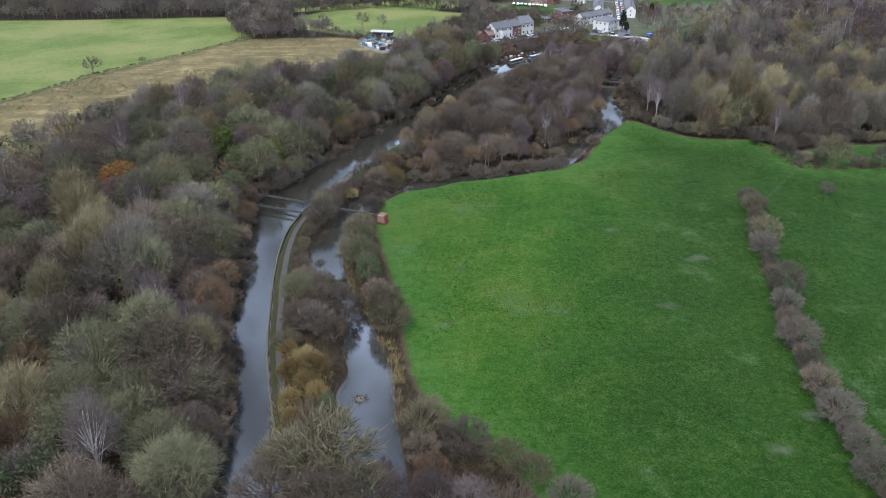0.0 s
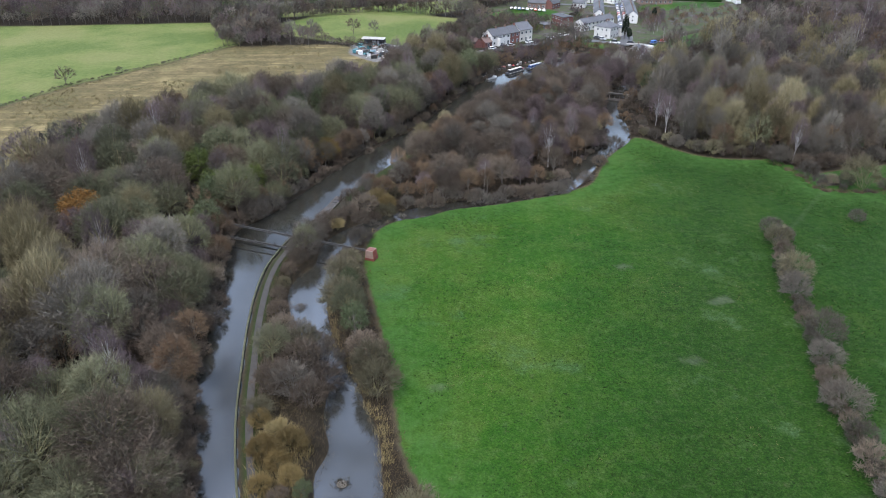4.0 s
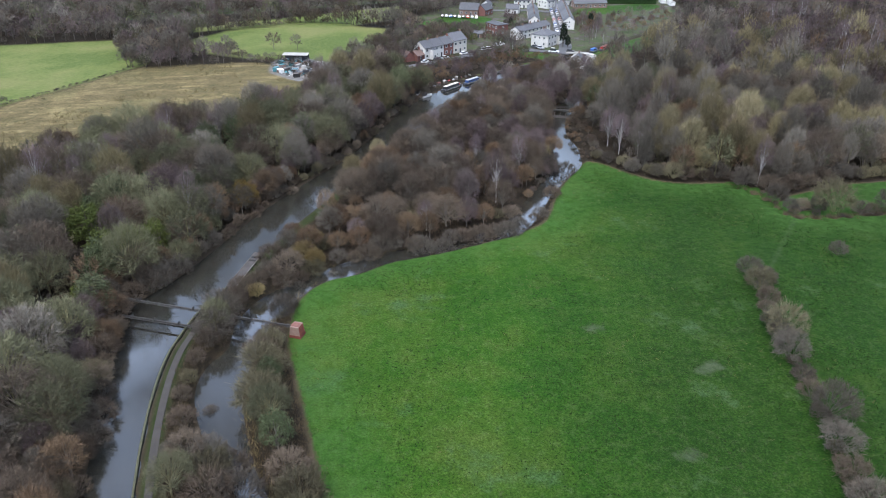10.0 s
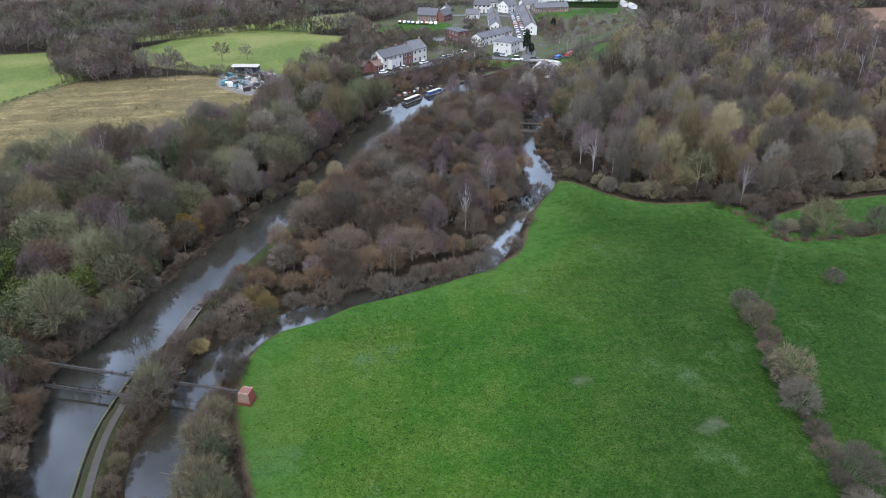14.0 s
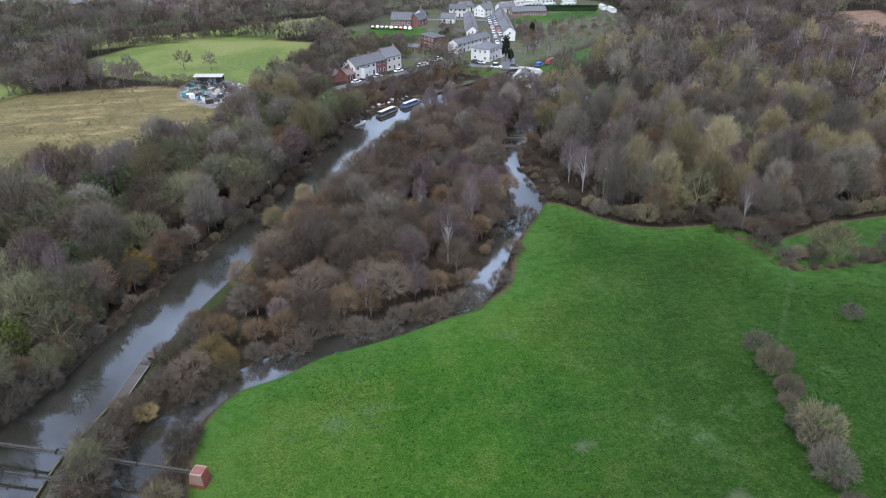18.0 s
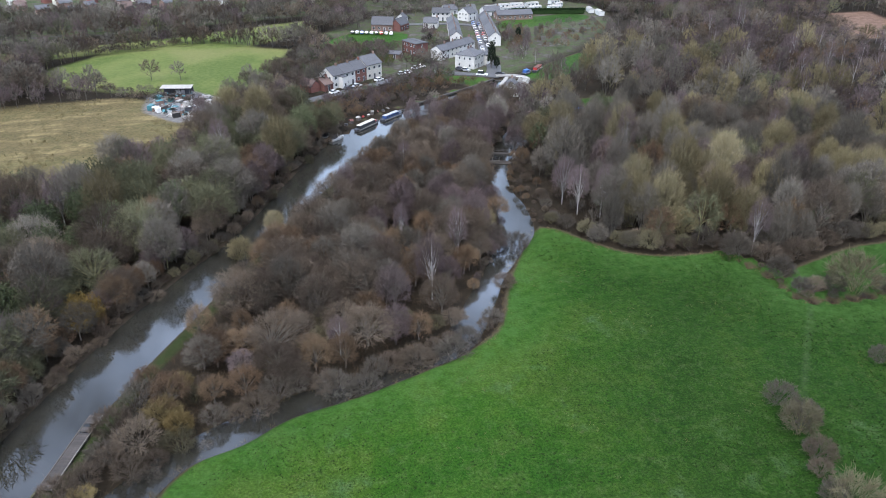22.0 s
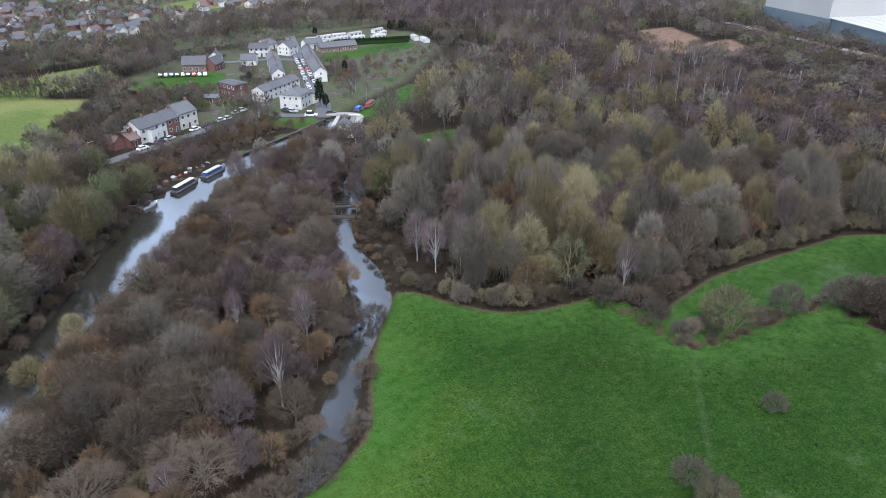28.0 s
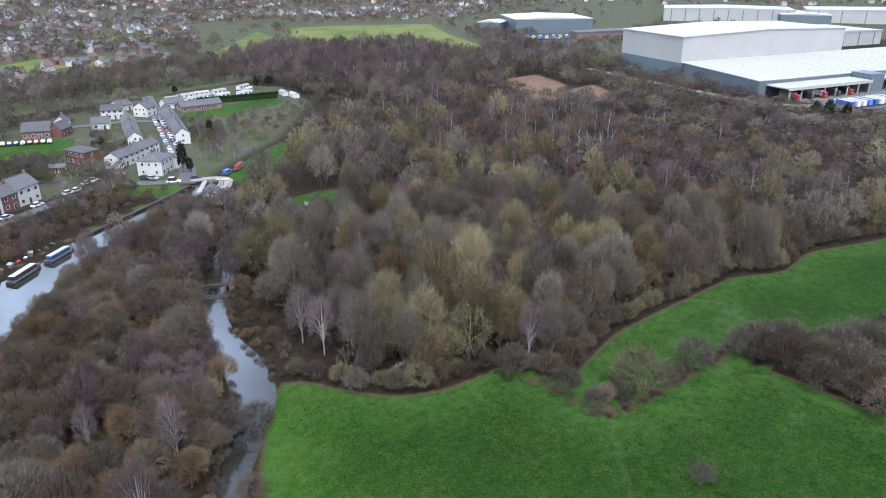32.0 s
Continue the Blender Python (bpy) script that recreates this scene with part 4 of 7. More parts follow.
for i, (x, y) in enumerate(bank_row):
    plant(patchy(rng, {"rust_tree": 2, "oak": 1.5, "alder": 2, "ash": 1, "bush": 2, "mossy_oak": 1}, x, y), x - rng.uniform(4.2, 7.0), y + rng.uniform(-1, 1), rng.uniform(0.5, 0.78), rng.uniform(0.85, 1.15), "trees of the west wood")
WEST_REST = np.array([(-110, 60), (-110, 200), (-106, 237), (-96, 258), (-118, 240), (-140, 196), (-200, 130), (-190, 60)])
wood_stuff("woodland_west", [(patchy(rng, WEST_MIX, x, y), x, y, rng.uniform(0.85, 1.2), 0.95) for x, y in scatter(WEST_REST, 7.7, rng)], "dense bare winter wood beside the rough field")

wet_x, wet_y = np.meshgrid(np.arange(-70, 130), np.arange(170, 420))
wet_at = np.column_stack([wet_x.ravel(), wet_y.ravel()]).astype(float)
canal_in, river_in = (inside(c_, wet_at).reshape(wet_x.shape) for c_ in (CANAL, RIVER))
OPEN_WATER = ((canal_in > 2.2) & (wet_y < 345)) | ((river_in > 1.5) & (wet_x > 33))


def water_gap(x, y):
    """Metres from a tree on the island to the nearest water, the canal's grass edge counted in."""
    i, j = min(max(int(y - 170), 0), 249), min(max(int(x + 70), 0), 199)
    return -max(river_in[i, j] - (2.2 if x < 32 else 0.0), canal_in[i, j] + (3.0 if y < 335 else 0.0))


def open_height(x, y):
    """How tall a tree may stand south of the water here: the banks to the north of it are low and open."""
    low, steps = 99.0, np.arange(1.0, 36.0, 1.0)
    for ex, ey in ((2.0, 40.0), (10.0, 108.0)):
        away = math.hypot(x - ex, y - ey)
        i = np.clip((y + (y - ey) / away * steps - 170).astype(int), 0, 249)
        j = np.clip((x + (x - ex) / away * steps + 70).astype(int), 0, 199)
        wet = OPEN_WATER[i, j]
        if wet.any():
            d = steps[wet.argmax()]
            low = min(low, 0.8 + 80.0 * d / (away + d))
    return low


ISLAND = np.concatenate([CANAL_EAST[(CANAL_EAST[:, 1] > 203) & (CANAL_EAST[:, 1] < 352)], [(80, 352)], RIVER_WEST[(RIVER_WEST[:, 1] > 190) & (RIVER_WEST[:, 1] < 318)][::-1]])
for x, y in clear_of(scatter(ISLAND, 5.0, rng, avoid=((CANAL, 5.6), (RIVER, 1.6))), 3.0):
    k = patchy(rng, ISLAND_MIX, x, y, 0.05)
    gap_ = water_gap(x, y)
    plant(k, x, y, max(0.26, min(rng.uniform(0.62, 1.0), (gap_ + 0.6) / KINDS[k]["r"], open_height(x, y) / KINDS[k]["h"])), rng.uniform(0.95, 1.2) * (0.8 if y < 215 else 1.0), "trees between canal and river")

EAST_NEAR = np.array([(74, 258), (78, 247), (82, 238), (90, 234), (104, 232), (113, 223), (135, 228), (156, 229), (182, 230), (197, 223), (212, 227), (225, 262), (170, 300), (125, 318), (90, 322), (80, 300)])
for x, y in clear_of(scatter(EAST_NEAR, 6.8, rng, avoid=WATER_CLEAR), 3.5):
    plant(patchy(rng, EAST_MIX, x, y), x, y, rng.uniform(0.62, 1.08), rng.uniform(1.0, 1.4), "trees of the east wood")
EAST_FAR = np.array([(212, 227), (240, 218), (330, 208), (440, 180), (436, 330), (425, 360), (440, 420), (452, 490), (475, 560), (470, 600), (430, 612), (400, 615), (405, 690), (345, 720), (262, 745), (232, 700), (205, 610), (238, 560), (240, 505), (200, 452), (160, 425), (120, 378), (100, 352), (88, 324), (125, 320), (170, 302), (226, 263)])
east = scatter(EAST_FAR, 8.6, rng, avoid=((BROWN_1, 1), (BROWN_2, 1), (GARDEN, 2), (TARMAC_YARD, 4)))
rows = [(patchy(rng, PLANTATION if y > 530 else EAST_MIX if y < 440 and x < 200 else EAST_SCRUB if y < 470 and x < 330 else FAR_MIX, x, y, 0.022), x, y, rng.uniform(0.7, 1.2), rng.uniform(0.8, 1.15) * (0.62 if x > 270 and y < 480 else 1.0) * (0.5 if x > 390 and y < 360 else 1.0) * (0.5 if 92 < x < 134 and 296 < y < 338 else 1.0)) for x, y in east]
wood_stuff("woodland_east", [r for r in rows if r[2] < 400 and r[1] < 300], "mixed bare wood of grey, olive and purple trees")
wood_stuff("woodland_east_far", [r for r in rows if not (r[2] < 400 and r[1] < 300)], "far bare purple-brown wood and scrub", detail="far")

# ---- scrub between the trees ----
SCRUB = {"bush": 3, "brown_bush": 3, "olive_bush": 1.5, "rust_tree": 1.2, "mossy_oak": 0.5, "ivy_tree": 0.4}
west_scrub = scatter(WEST_NEAR, 6.2, rng, avoid=((CANAL, 4.0),))
wood_stuff("understorey_west", [(patchy(rng, SCRUB, x, y), x, y, rng.uniform(0.6, 1.05), rng.uniform(0.9, 1.3)) for x, y in west_scrub], "bare brown scrub between the trees of the west wood", "undergrowth")
east_scrub = scatter(EAST_NEAR, 6.0, rng, avoid=((RIVER, 4.0), (MEADOW, 3.0), (EAST_FIELD, 3.0)))
wood_stuff("understorey_east", [(patchy(rng, SCRUB, x, y), x, y, rng.uniform(0.6, 1.05), rng.uniform(0.9, 1.3)) for x, y in east_scrub], "bare brown scrub between the trees of the east wood", "undergrowth")

# ---- far woods, hedgerows and the trees of the village ----
def belt(poly, gap, size, mix, detail="far", avoid=(), tall=1.0):
    return [(patchy(rng, mix, x, y), x, y, size * rng.uniform(0.8, 1.2), tall) for x, y in scatter(np.array(poly, float), gap, rng, avoid=avoid)]


def row_of(points, step, size, mix, tall=1.0):
    return [(choose(rng, mix), x + rng.uniform(-0.8, 0.8), y + rng.uniform(-0.8, 0.8), size * rng.uniform(0.7, 1.25), tall) for x, y in smooth(points, step)]


HEDGE_MIX = {"bush": 3, "brown_bush": 3, "oak": 0.6, "ash": 0.4}
open_land = [(p, 2.0) for p in (WEST_FIELD, TAN_FIELD, PADDOCK, PADDOCK_FAR, SCHOOL_FIELD, VILLAGE_GREEN, YARD)]
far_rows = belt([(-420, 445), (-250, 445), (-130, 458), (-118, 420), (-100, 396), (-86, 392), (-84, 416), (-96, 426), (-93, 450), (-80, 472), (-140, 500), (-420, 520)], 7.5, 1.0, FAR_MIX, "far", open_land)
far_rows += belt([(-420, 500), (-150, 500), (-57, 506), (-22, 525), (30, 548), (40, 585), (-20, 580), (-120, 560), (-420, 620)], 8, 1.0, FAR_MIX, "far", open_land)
far_rows += row_of([(-240, 189), (-200, 236), (-167, 279), (-154, 312), (-127, 352), (-104, 392)], 1.5, 0.24, {"bush": 3, "brown_bush": 3}, 0.8)
far_rows += belt([(-106, 378), (-60, 393), (-56, 402), (-84, 416), (-100, 422), (-114, 402)], 6, 0.7, FAR_MIX, "far")
far_rows += row_of([(-84, 418), (-60, 403), (-40, 398)], 4, 0.7, HEDGE_MIX) + row_of([(-77, 473), (-30, 489), (12, 470)], 4, 0.8, HEDGE_MIX)
far_rows += [("oak", -154, 314, 0.75, 0.9), ("bush", -140, 335, 0.6, 1.0), ("oak", -46, 418, 0.75, 1.1), ("ash", -34, 415, 0.7, 1.0), ("oak", -58, 395, 0.5, 1.0)]
far_rows += belt([(-12, 385), (-4, 404), (12, 420), (30, 430), (58, 440), (60, 455), (40, 466), (28, 480), (30, 505), (14, 468), (2, 420)], 7, 0.6, HEDGE_MIX, "far", open_land)
far_rows += belt([(66, 424), (78, 424), (88, 436), (98, 446), (92, 458), (80, 480), (70, 470), (76, 450)], 8, 0.6, HEDGE_MIX, "mid")
far_rows += belt([(-12, 352), (4, 362), (22, 378), (20, 400), (-6, 398), (-14, 372)], 6.5, 0.75, FAR_MIX, "mid", [(YARD, 1)])
far_rows += belt([(16, 344), (30, 345), (44, 357), (60, 370), (76, 388), (78, 398), (58, 394), (40, 382), (16, 366)], 3.6, 0.42, {"brown_bush": 4, "rust_tree": 3, "bush": 2, "alder": 1}, "mid")
far_rows += belt([(62, 404), (80, 402), (78, 420), (66, 424)], 7, 0.6, {"alder": 2, "ash": 2, "bush": 1}, "mid") + belt([(112, 400), (128, 420), (122, 445), (116, 440)], 8, 0.65, {"alder": 2, "birch": 1, "rust_tree": 1}, "mid")
far_rows += belt([(130, 440), (150, 436), (190, 470), (205, 500), (190, 500), (150, 484), (132, 470)], 7.5, 0.5, {"alder": 2, "rust_tree": 2, "ash": 2, "bush": 2}, "mid")
far_rows += belt([(60, 365), (84, 345), (98, 352), (116, 374), (104, 376), (98, 368), (80, 360)], 6.2, 0.5, {"alder": 4, "oak": 3, "ash": 2}, "mid")
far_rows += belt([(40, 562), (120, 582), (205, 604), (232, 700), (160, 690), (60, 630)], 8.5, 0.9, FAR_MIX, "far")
far_rows += row_of([(-140, 457), (-100, 468), (-55, 484), (-32, 490), (-8, 480), (14, 470)], 3.2, 0.75, FAR_MIX) + row_of([(-140, 463), (-100, 474), (-57, 490), (-30, 494)], 4.0, 0.6, HEDGE_MIX)
far_rows += row_of([(-57, 505), (-22, 524), (30, 549)], 3.5, 0.8, FAR_MIX) + row_of([(12, 468), (28, 508), (30, 545)], 3.5, 0.8, FAR_MIX) + row_of([(-95, 423), (-93, 450), (-78, 473)], 3.2, 0.8, FAR_MIX)
far_rows += row_of([(-128, 452), (-117, 416), (-103, 394)], 3.4, 0.8, FAR_MIX) + row_of([(-420, 441), (-253, 441), (-191, 447), (-129, 455)], 4.5, 0.8, FAR_MIX) + row_of([(-53, 394), (-24, 374), (-17, 342)], 3.2, 0.7, HEDGE_MIX)
far_rows += belt([(-4, 402), (14, 464), (30, 478), (42, 464), (54, 454), (60, 436), (44, 424), (20, 410)], 5.2, 0.62, {"bush": 3, "brown_bush": 3, "oak": 2, "ivy_tree": 0.7, "alder": 1}, "far", open_land)
far_rows += belt([(24, 396), (44, 412), (58, 424), (50, 434), (28, 424), (8, 408)], 4.2, 0.6, {"ivy_tree": 3, "holly_tree": 0.5, "bush": 3, "brown_bush": 3, "rust_tree": 1}, "mid")
far_rows += belt([(22, 346), (44, 362), (62, 376), (80, 392), (78, 400), (58, 395), (34, 379), (14, 362)], 3.8, 0.42, {"brown_bush": 3, "ivy_tree": 1.5, "rust_tree": 3, "bush": 2}, "mid")
far_rows += belt([(54, 366), (70, 378), (86, 386), (74, 389), (62, 386), (48, 374)], 2.6, 0.34, {"brown_bush": 3, "rust_tree": 3, "bush": 2, "ivy_tree": 0.6}, "mid")
far_rows += [(k, x, y, 0.7, 1.0) for k, x, y in (("alder", 58, 385), ("ash", 62, 389), ("alder", 66, 386), ("birch", 70, 392), ("ash", 53, 379), ("alder", 48, 374), ("ash", 74, 397), ("oak", 66, 408), ("ash", 72, 411), ("alder", 78, 414), ("oak", 62, 416), ("ash", 70, 419))]
far_rows += belt([(118, 428), (128, 440), (132, 470), (146, 494), (124, 492), (118, 460)], 6, 0.55, {"rust_tree": 3, "alder": 2, "bush": 2, "birch": 1}, "mid") + belt([(210, 512), (235, 520), (240, 560), (215, 572), (208, 530)], 6, 0.6, FAR_MIX, "far", open_land)
far_rows += belt([(80, 436), (96, 456), (92, 500), (80, 500), (82, 470)], 6.5, 0.5, {"bush": 2, "rust_tree": 2, "alder": 1, "ivy_tree": 1}, "far", open_land) + belt([(84, 520), (130, 560), (120, 575), (60, 540), (60, 520)], 7.5, 0.6, FAR_MIX, "far")
far_rows += belt([(206, 498), (240, 508), (240, 560), (208, 604), (202, 575), (212, 545), (208, 515)], 6, 0.7, {"conifer": 1.5, "alder": 3, "oak": 2, "bush": 2}, "far") + belt([(78, 318), (98, 330), (104, 352), (84, 362), (70, 350)], 5, 0.6, {"alder": 3, "ash": 1, "birch": 1, "oak": 2}, "mid")
far_rows += belt([(28, 500), (52, 506), (60, 540), (60, 600), (30, 575), (30, 545)], 6, 0.75, FAR_MIX, "far") + belt([(20, 402), (46, 416), (60, 432), (66, 452), (56, 456), (40, 462), (28, 440), (10, 420)], 6.5, 0.6, {"alder": 2, "oak": 2, "ivy_tree": 1, "bush": 2}, "far", open_land)
far_rows += belt([(120, 440), (134, 448), (150, 470), (150, 480), (126, 482), (122, 470)], 6.5, 0.5, {"alder": 3, "rust_tree": 2, "birch": 1, "ash": 2}, "mid")
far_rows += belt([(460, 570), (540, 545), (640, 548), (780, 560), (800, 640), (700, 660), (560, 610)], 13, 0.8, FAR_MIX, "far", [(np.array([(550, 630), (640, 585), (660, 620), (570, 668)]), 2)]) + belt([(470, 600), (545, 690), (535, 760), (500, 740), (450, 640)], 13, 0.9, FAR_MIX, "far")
wood_stuff("woodland_village", [r for r in far_rows if r[1] > -20 and r[2] < 430], "bare garden trees and scrub round the village")
wood_stuff("woodland_far_west", [r for r in far_rows if not (r[1] > -20 and r[2] < 430)], "far bare hedgerows and copses round the pastures", detail="far")

cam_spot = np.array([20.0, 135.0])


def wedge(a0, a1, r0, r1, gap, keep=lambda x, y: True):
    out, r = [], r0
    while r < r1:
        count = max(2, int(radians(a1 - a0) * r / gap))
        for i in range(count):
            a = radians(a0 + (a1 - a0) * (i + rng.random()) / count)
            x, y = cam_spot[0] + math.sin(a) * r * rng.uniform(0.98, 1.02), cam_spot[1] + math.cos(a) * r * rng.uniform(0.98, 1.02)
            if keep(x, y):
                out.append((x, y))
        r += gap
        gap *= 1.012
    return out


FAR_OPEN = [FAR_FIELD, FAR_FIELD_2, FAR_FIELD_3, FAR_FIELD_4, EAST_FAR, np.array([(405, 620), (480, 560), (430, 350), (900, 100), (1300, 600), (900, 900), (560, 930)])]


def far_open(x, y):
    p = np.array([(x, y)])
    return all(inside(f, p)[0] < 0 for f in FAR_OPEN) and noise.noise((x * 0.011, y * 0.011, 5.0)) > -0.12


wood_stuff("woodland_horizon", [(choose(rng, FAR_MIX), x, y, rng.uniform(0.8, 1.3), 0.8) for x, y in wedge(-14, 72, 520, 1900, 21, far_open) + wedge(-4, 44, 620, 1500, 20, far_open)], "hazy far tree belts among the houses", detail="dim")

def built_up(x, y):
    return y > 585 and far_open(x, y)


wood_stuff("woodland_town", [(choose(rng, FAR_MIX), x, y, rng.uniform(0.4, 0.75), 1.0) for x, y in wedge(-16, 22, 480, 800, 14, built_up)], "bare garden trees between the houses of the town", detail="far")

def beside_works(x, y):
    clear = all(math.hypot(x - cx, y - cy) > r_ for cx, cy, r_ in ((602, 728, 62), (548, 772, 30), (605, 628, 58), (530, 678, 45), (560, 652, 40)))
    return clear and inside(FAR_FIELD, np.array([(x, y)]))[0] < -3


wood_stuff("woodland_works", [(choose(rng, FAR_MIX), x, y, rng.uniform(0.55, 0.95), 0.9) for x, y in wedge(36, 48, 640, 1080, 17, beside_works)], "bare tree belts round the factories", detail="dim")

# ---- hedges and single bushes ----
for x, y, k, size in ((82.5, 178.5, "bush", 0.95), (84, 174, "bush", 0.8), (81.5, 171.5, "olive_bush", 1.0), (80, 166, "brown_bush", 0.85), (77.5, 156, "olive_bush", 1.45), (75.5, 147.5, "bush", 1.1), (74, 141.5, "brown_bush", 0.55), (72.5, 132, "bush", 1.35),
                      (70, 125, "bush", 1.05), (68.5, 118.5, "brown_bush", 0.9), (67, 112, "bush", 1.2), (66, 104.5, "bush", 0.9), (65.2, 98.5, "brown_bush", 1.15), (64.6, 91, "bush", 1.2), (64.3, 84, "bush", 1.0), (64, 78, "bush", 1.2), (64, 71, "brown_bush", 1.1), (64, 64, "bush", 1.2)):
    plant(k, x, y, size, rng.uniform(0.9, 1.15), "bushes of the field hedge")
for x, y in smooth([(83.4, 176), (80.6, 168), (77, 158), (75.5, 150), (73, 137), (71, 128), (68.8, 121), (67.4, 115), (66.2, 108), (65.3, 101), (64.8, 94), (64.4, 87), (64.1, 80), (64, 70)], 4.0):
    plant(choose(rng, {"bush": 2, "brown_bush": 2}), x + rng.uniform(-0.4, 0.4), y, rng.uniform(0.4, 0.75), 1.0, "bushes of the field hedge")
plant("bush", 107.2, 184.3, 0.78, 0.95, "", "small lone brown bush in the green meadow")
# ditch and the hedge behind it
for x, y, k, size in ((77.5, 240, "bush", 0.9), (83.5, 236.5, "olive_bush", 0.8), (96, 231, "brown_bush", 0.7), (105.5, 226.5, "bush", 1.1), (109.3, 216, "bush", 0.95), (120, 228, "bush", 1.5), (114, 227, "bush", 1.3), (120.5, 207.2, "olive_bush", 1.65), (115.5, 207.5, "bush", 0.85), (127.5, 206, "bush", 0.85), (112, 208.5, "brown_bush", 0.7), (109, 209, "bush", 0.7),
                      (135, 206.2, "bush", 1.25), (131, 206.5, "brown_bush", 0.6), (140, 206, "brown_bush", 0.5), (150, 201, "bush", 1.5), (153.5, 196, "bush", 1.45), (157, 191, "olive_bush", 1.4), (161, 187, "bush", 1.5), (154, 186, "bush", 1.3), (153, 179, "brown_bush", 1.3), (158, 178, "bush", 1.5), (152, 171, "bush", 1.4), (157, 166, "brown_bush", 1.4)):
    plant(k, x, y, size, rng.uniform(0.95, 1.2), "bushes along the ditch")
for x, y in DITCH[::3]:
    plant(choose(rng, {"brown_bush": 3, "bush": 3, "rust_tree": 0.5}), x + rng.uniform(0.2, 0.9), y + rng.uniform(0.5, 1.3), rng.uniform(0.25, 0.5), 0.8, "bushes along the ditch")
for x, y in scatter(np.array([(148, 204), (156, 203), (168, 193), (182, 186), (182, 150), (166, 142), (149, 174), (147, 192)], float), 4.3, rng):
    plant(choose(rng, {"bush": 3, "brown_bush": 3, "olive_bush": 0.6}), x, y, rng.uniform(0.95, 1.5), rng.uniform(1.0, 1.25), "bushes of the east hedge")
# towpath strip
for x, y, k, size in ((-30.2, 125.5, "mossy_oak", 0.5), (-26, 128, "olive_bush", 0.9), (-25, 124, "brown_bush", 1.0), (-28.5, 117, "brown_bush", 1.0), (-20, 118, "brown_bush", 1.0), (-20.8, 123.5, "bush", 1.0), (-23.5, 131.5, "brown_bush", 0.9), (-24.5, 116, "bush", 1.0), (-21.5, 113.5, "brown_bush", 0.9), (-30, 110.5, "olive_bush", 0.6), (-24.6, 105, "gold_bush", 0.75), (-28.6, 108.5, "gold_bush", 0.6), (-22.4, 102.4, "gold_bush", 0.8), (-27, 101.6, "gold_bush", 0.7),
                      (-24, 99.5, "gold_bush", 0.6), (-26, 95, "gold_bush", 0.5), (-21.5, 96, "gold_bush", 0.55), (-24.6, 90.5, "gold_bush", 0.5), (-25.5, 102, "gold_bush", 0.45), (-22.5, 92.5, "brown_bush", 0.5), (-22, 88, "rust_tree", 0.35), (-19, 93.5, "ivy_tree", 0.3), (-29.5, 134, "brown_bush", 0.8), (-31.5, 141, "brown_bush", 0.6), (-33.5, 148, "brown_bush", 0.45),
                      (-33, 153, "olive_bush", 0.42), (-32.8, 158, "brown_bush", 0.5), (-31.5, 162.5, "brown_bush", 0.6), (-31.4, 168, "mossy_oak", 0.46), (-31, 165, "bush", 1.0), (-30.4, 171.5, "bush", 1.0), (-27.8, 180, "brown_bush", 0.85), (-29, 176.5, "brown_bush", 0.8), (-25.2, 184, "brown_bush", 0.6), (-23.8, 188.5, "bush", 0.6), (-23, 194, "brown_bush", 0.8), (-20.5, 198, "bush", 0.9), (-25.2, 180.5, "gold_bush", 0.5),
                      (-32.6, 134, "bush", 0.4), (-28.5, 145, "brown_bush", 0.4), (-26.8, 132.5, "bush", 0.8)):
    plant(k, x, y, size * (1.3 if y < 140 else 1.35), rng.uniform(0.9, 1.1), "bushes beside the towpath")
# river bank on the meadow side
for x, y, k, size in ((-3.6, 88.5, "olive_bush", 1.1), (3.8, 83.5, "bush", 1.0), (9.4, 80.5, "olive_bush", 0.85), (13.6, 77.2, "olive_bush", 0.85), (18, 73, "bush", 0.8), (-10.5, 116.5, "olive_bush", 1.1), (-12.3, 122, "olive_bush", 1.15), (-14, 128, "brown_bush", 0.9), (-15.8, 133, "ivy_tree", 0.6), (-17.5, 138.5, "mossy_oak", 0.6),
                      (-18.8, 144, "olive_bush", 1.25), (-18.6, 149.5, "ivy_tree", 0.5), (-19.6, 151, "olive_bush", 1.35), (-20.6, 156.5, "brown_bush", 0.95), (-20.3, 160, "olive_bush", 0.8), (-20.2, 163, "brown_bush", 0.7), (-18.9, 171.5, "bush", 0.75), (-19.2, 175, "bush", 0.7), (-16.5, 185, "bush", 0.5), (-16, 196, "gold_bush", 0.95),
                      (-13.5, 193, "gold_bush", 0.8), (11.5, 198.6, "bush", 0.85), (16, 198.4, "bush", 0.8), (26, 203.3, "brown_bush", 1.0), (33, 205.2, "bush", 1.05), (37.5, 207.5, "bush", 0.7), (43.2, 212.5, "bush", 0.6), (49.5, 224.5, "brown_bush", 0.65), (51.5, 242.5, "bush", 1.1), (57.6, 243.5, "bush", 0.95), (46.5, 239.5, "brown_bush", 0.8),
                      (55.6, 262, "brown_bush", 0.9), (41.5, 210.5, "brown_bush", 0.45), (-9.5, 190, "bush", 0.4), (-1.5, 196, "brown_bush", 0.8), (3.6, 202.5, "brown_bush", 0.9), (-22.5, 187.5, "brown_bush", 0.6), (-19, 191, "brown_bush", 0.9)):
    plant(k, x, y, size * 1.22, rng.uniform(0.9, 1.1), "bushes on the river bank")
north_bank = RIVER_WEST[(RIVER_WEST[:, 1] > 184) & (RIVER_WEST[:, 1] < 216)]
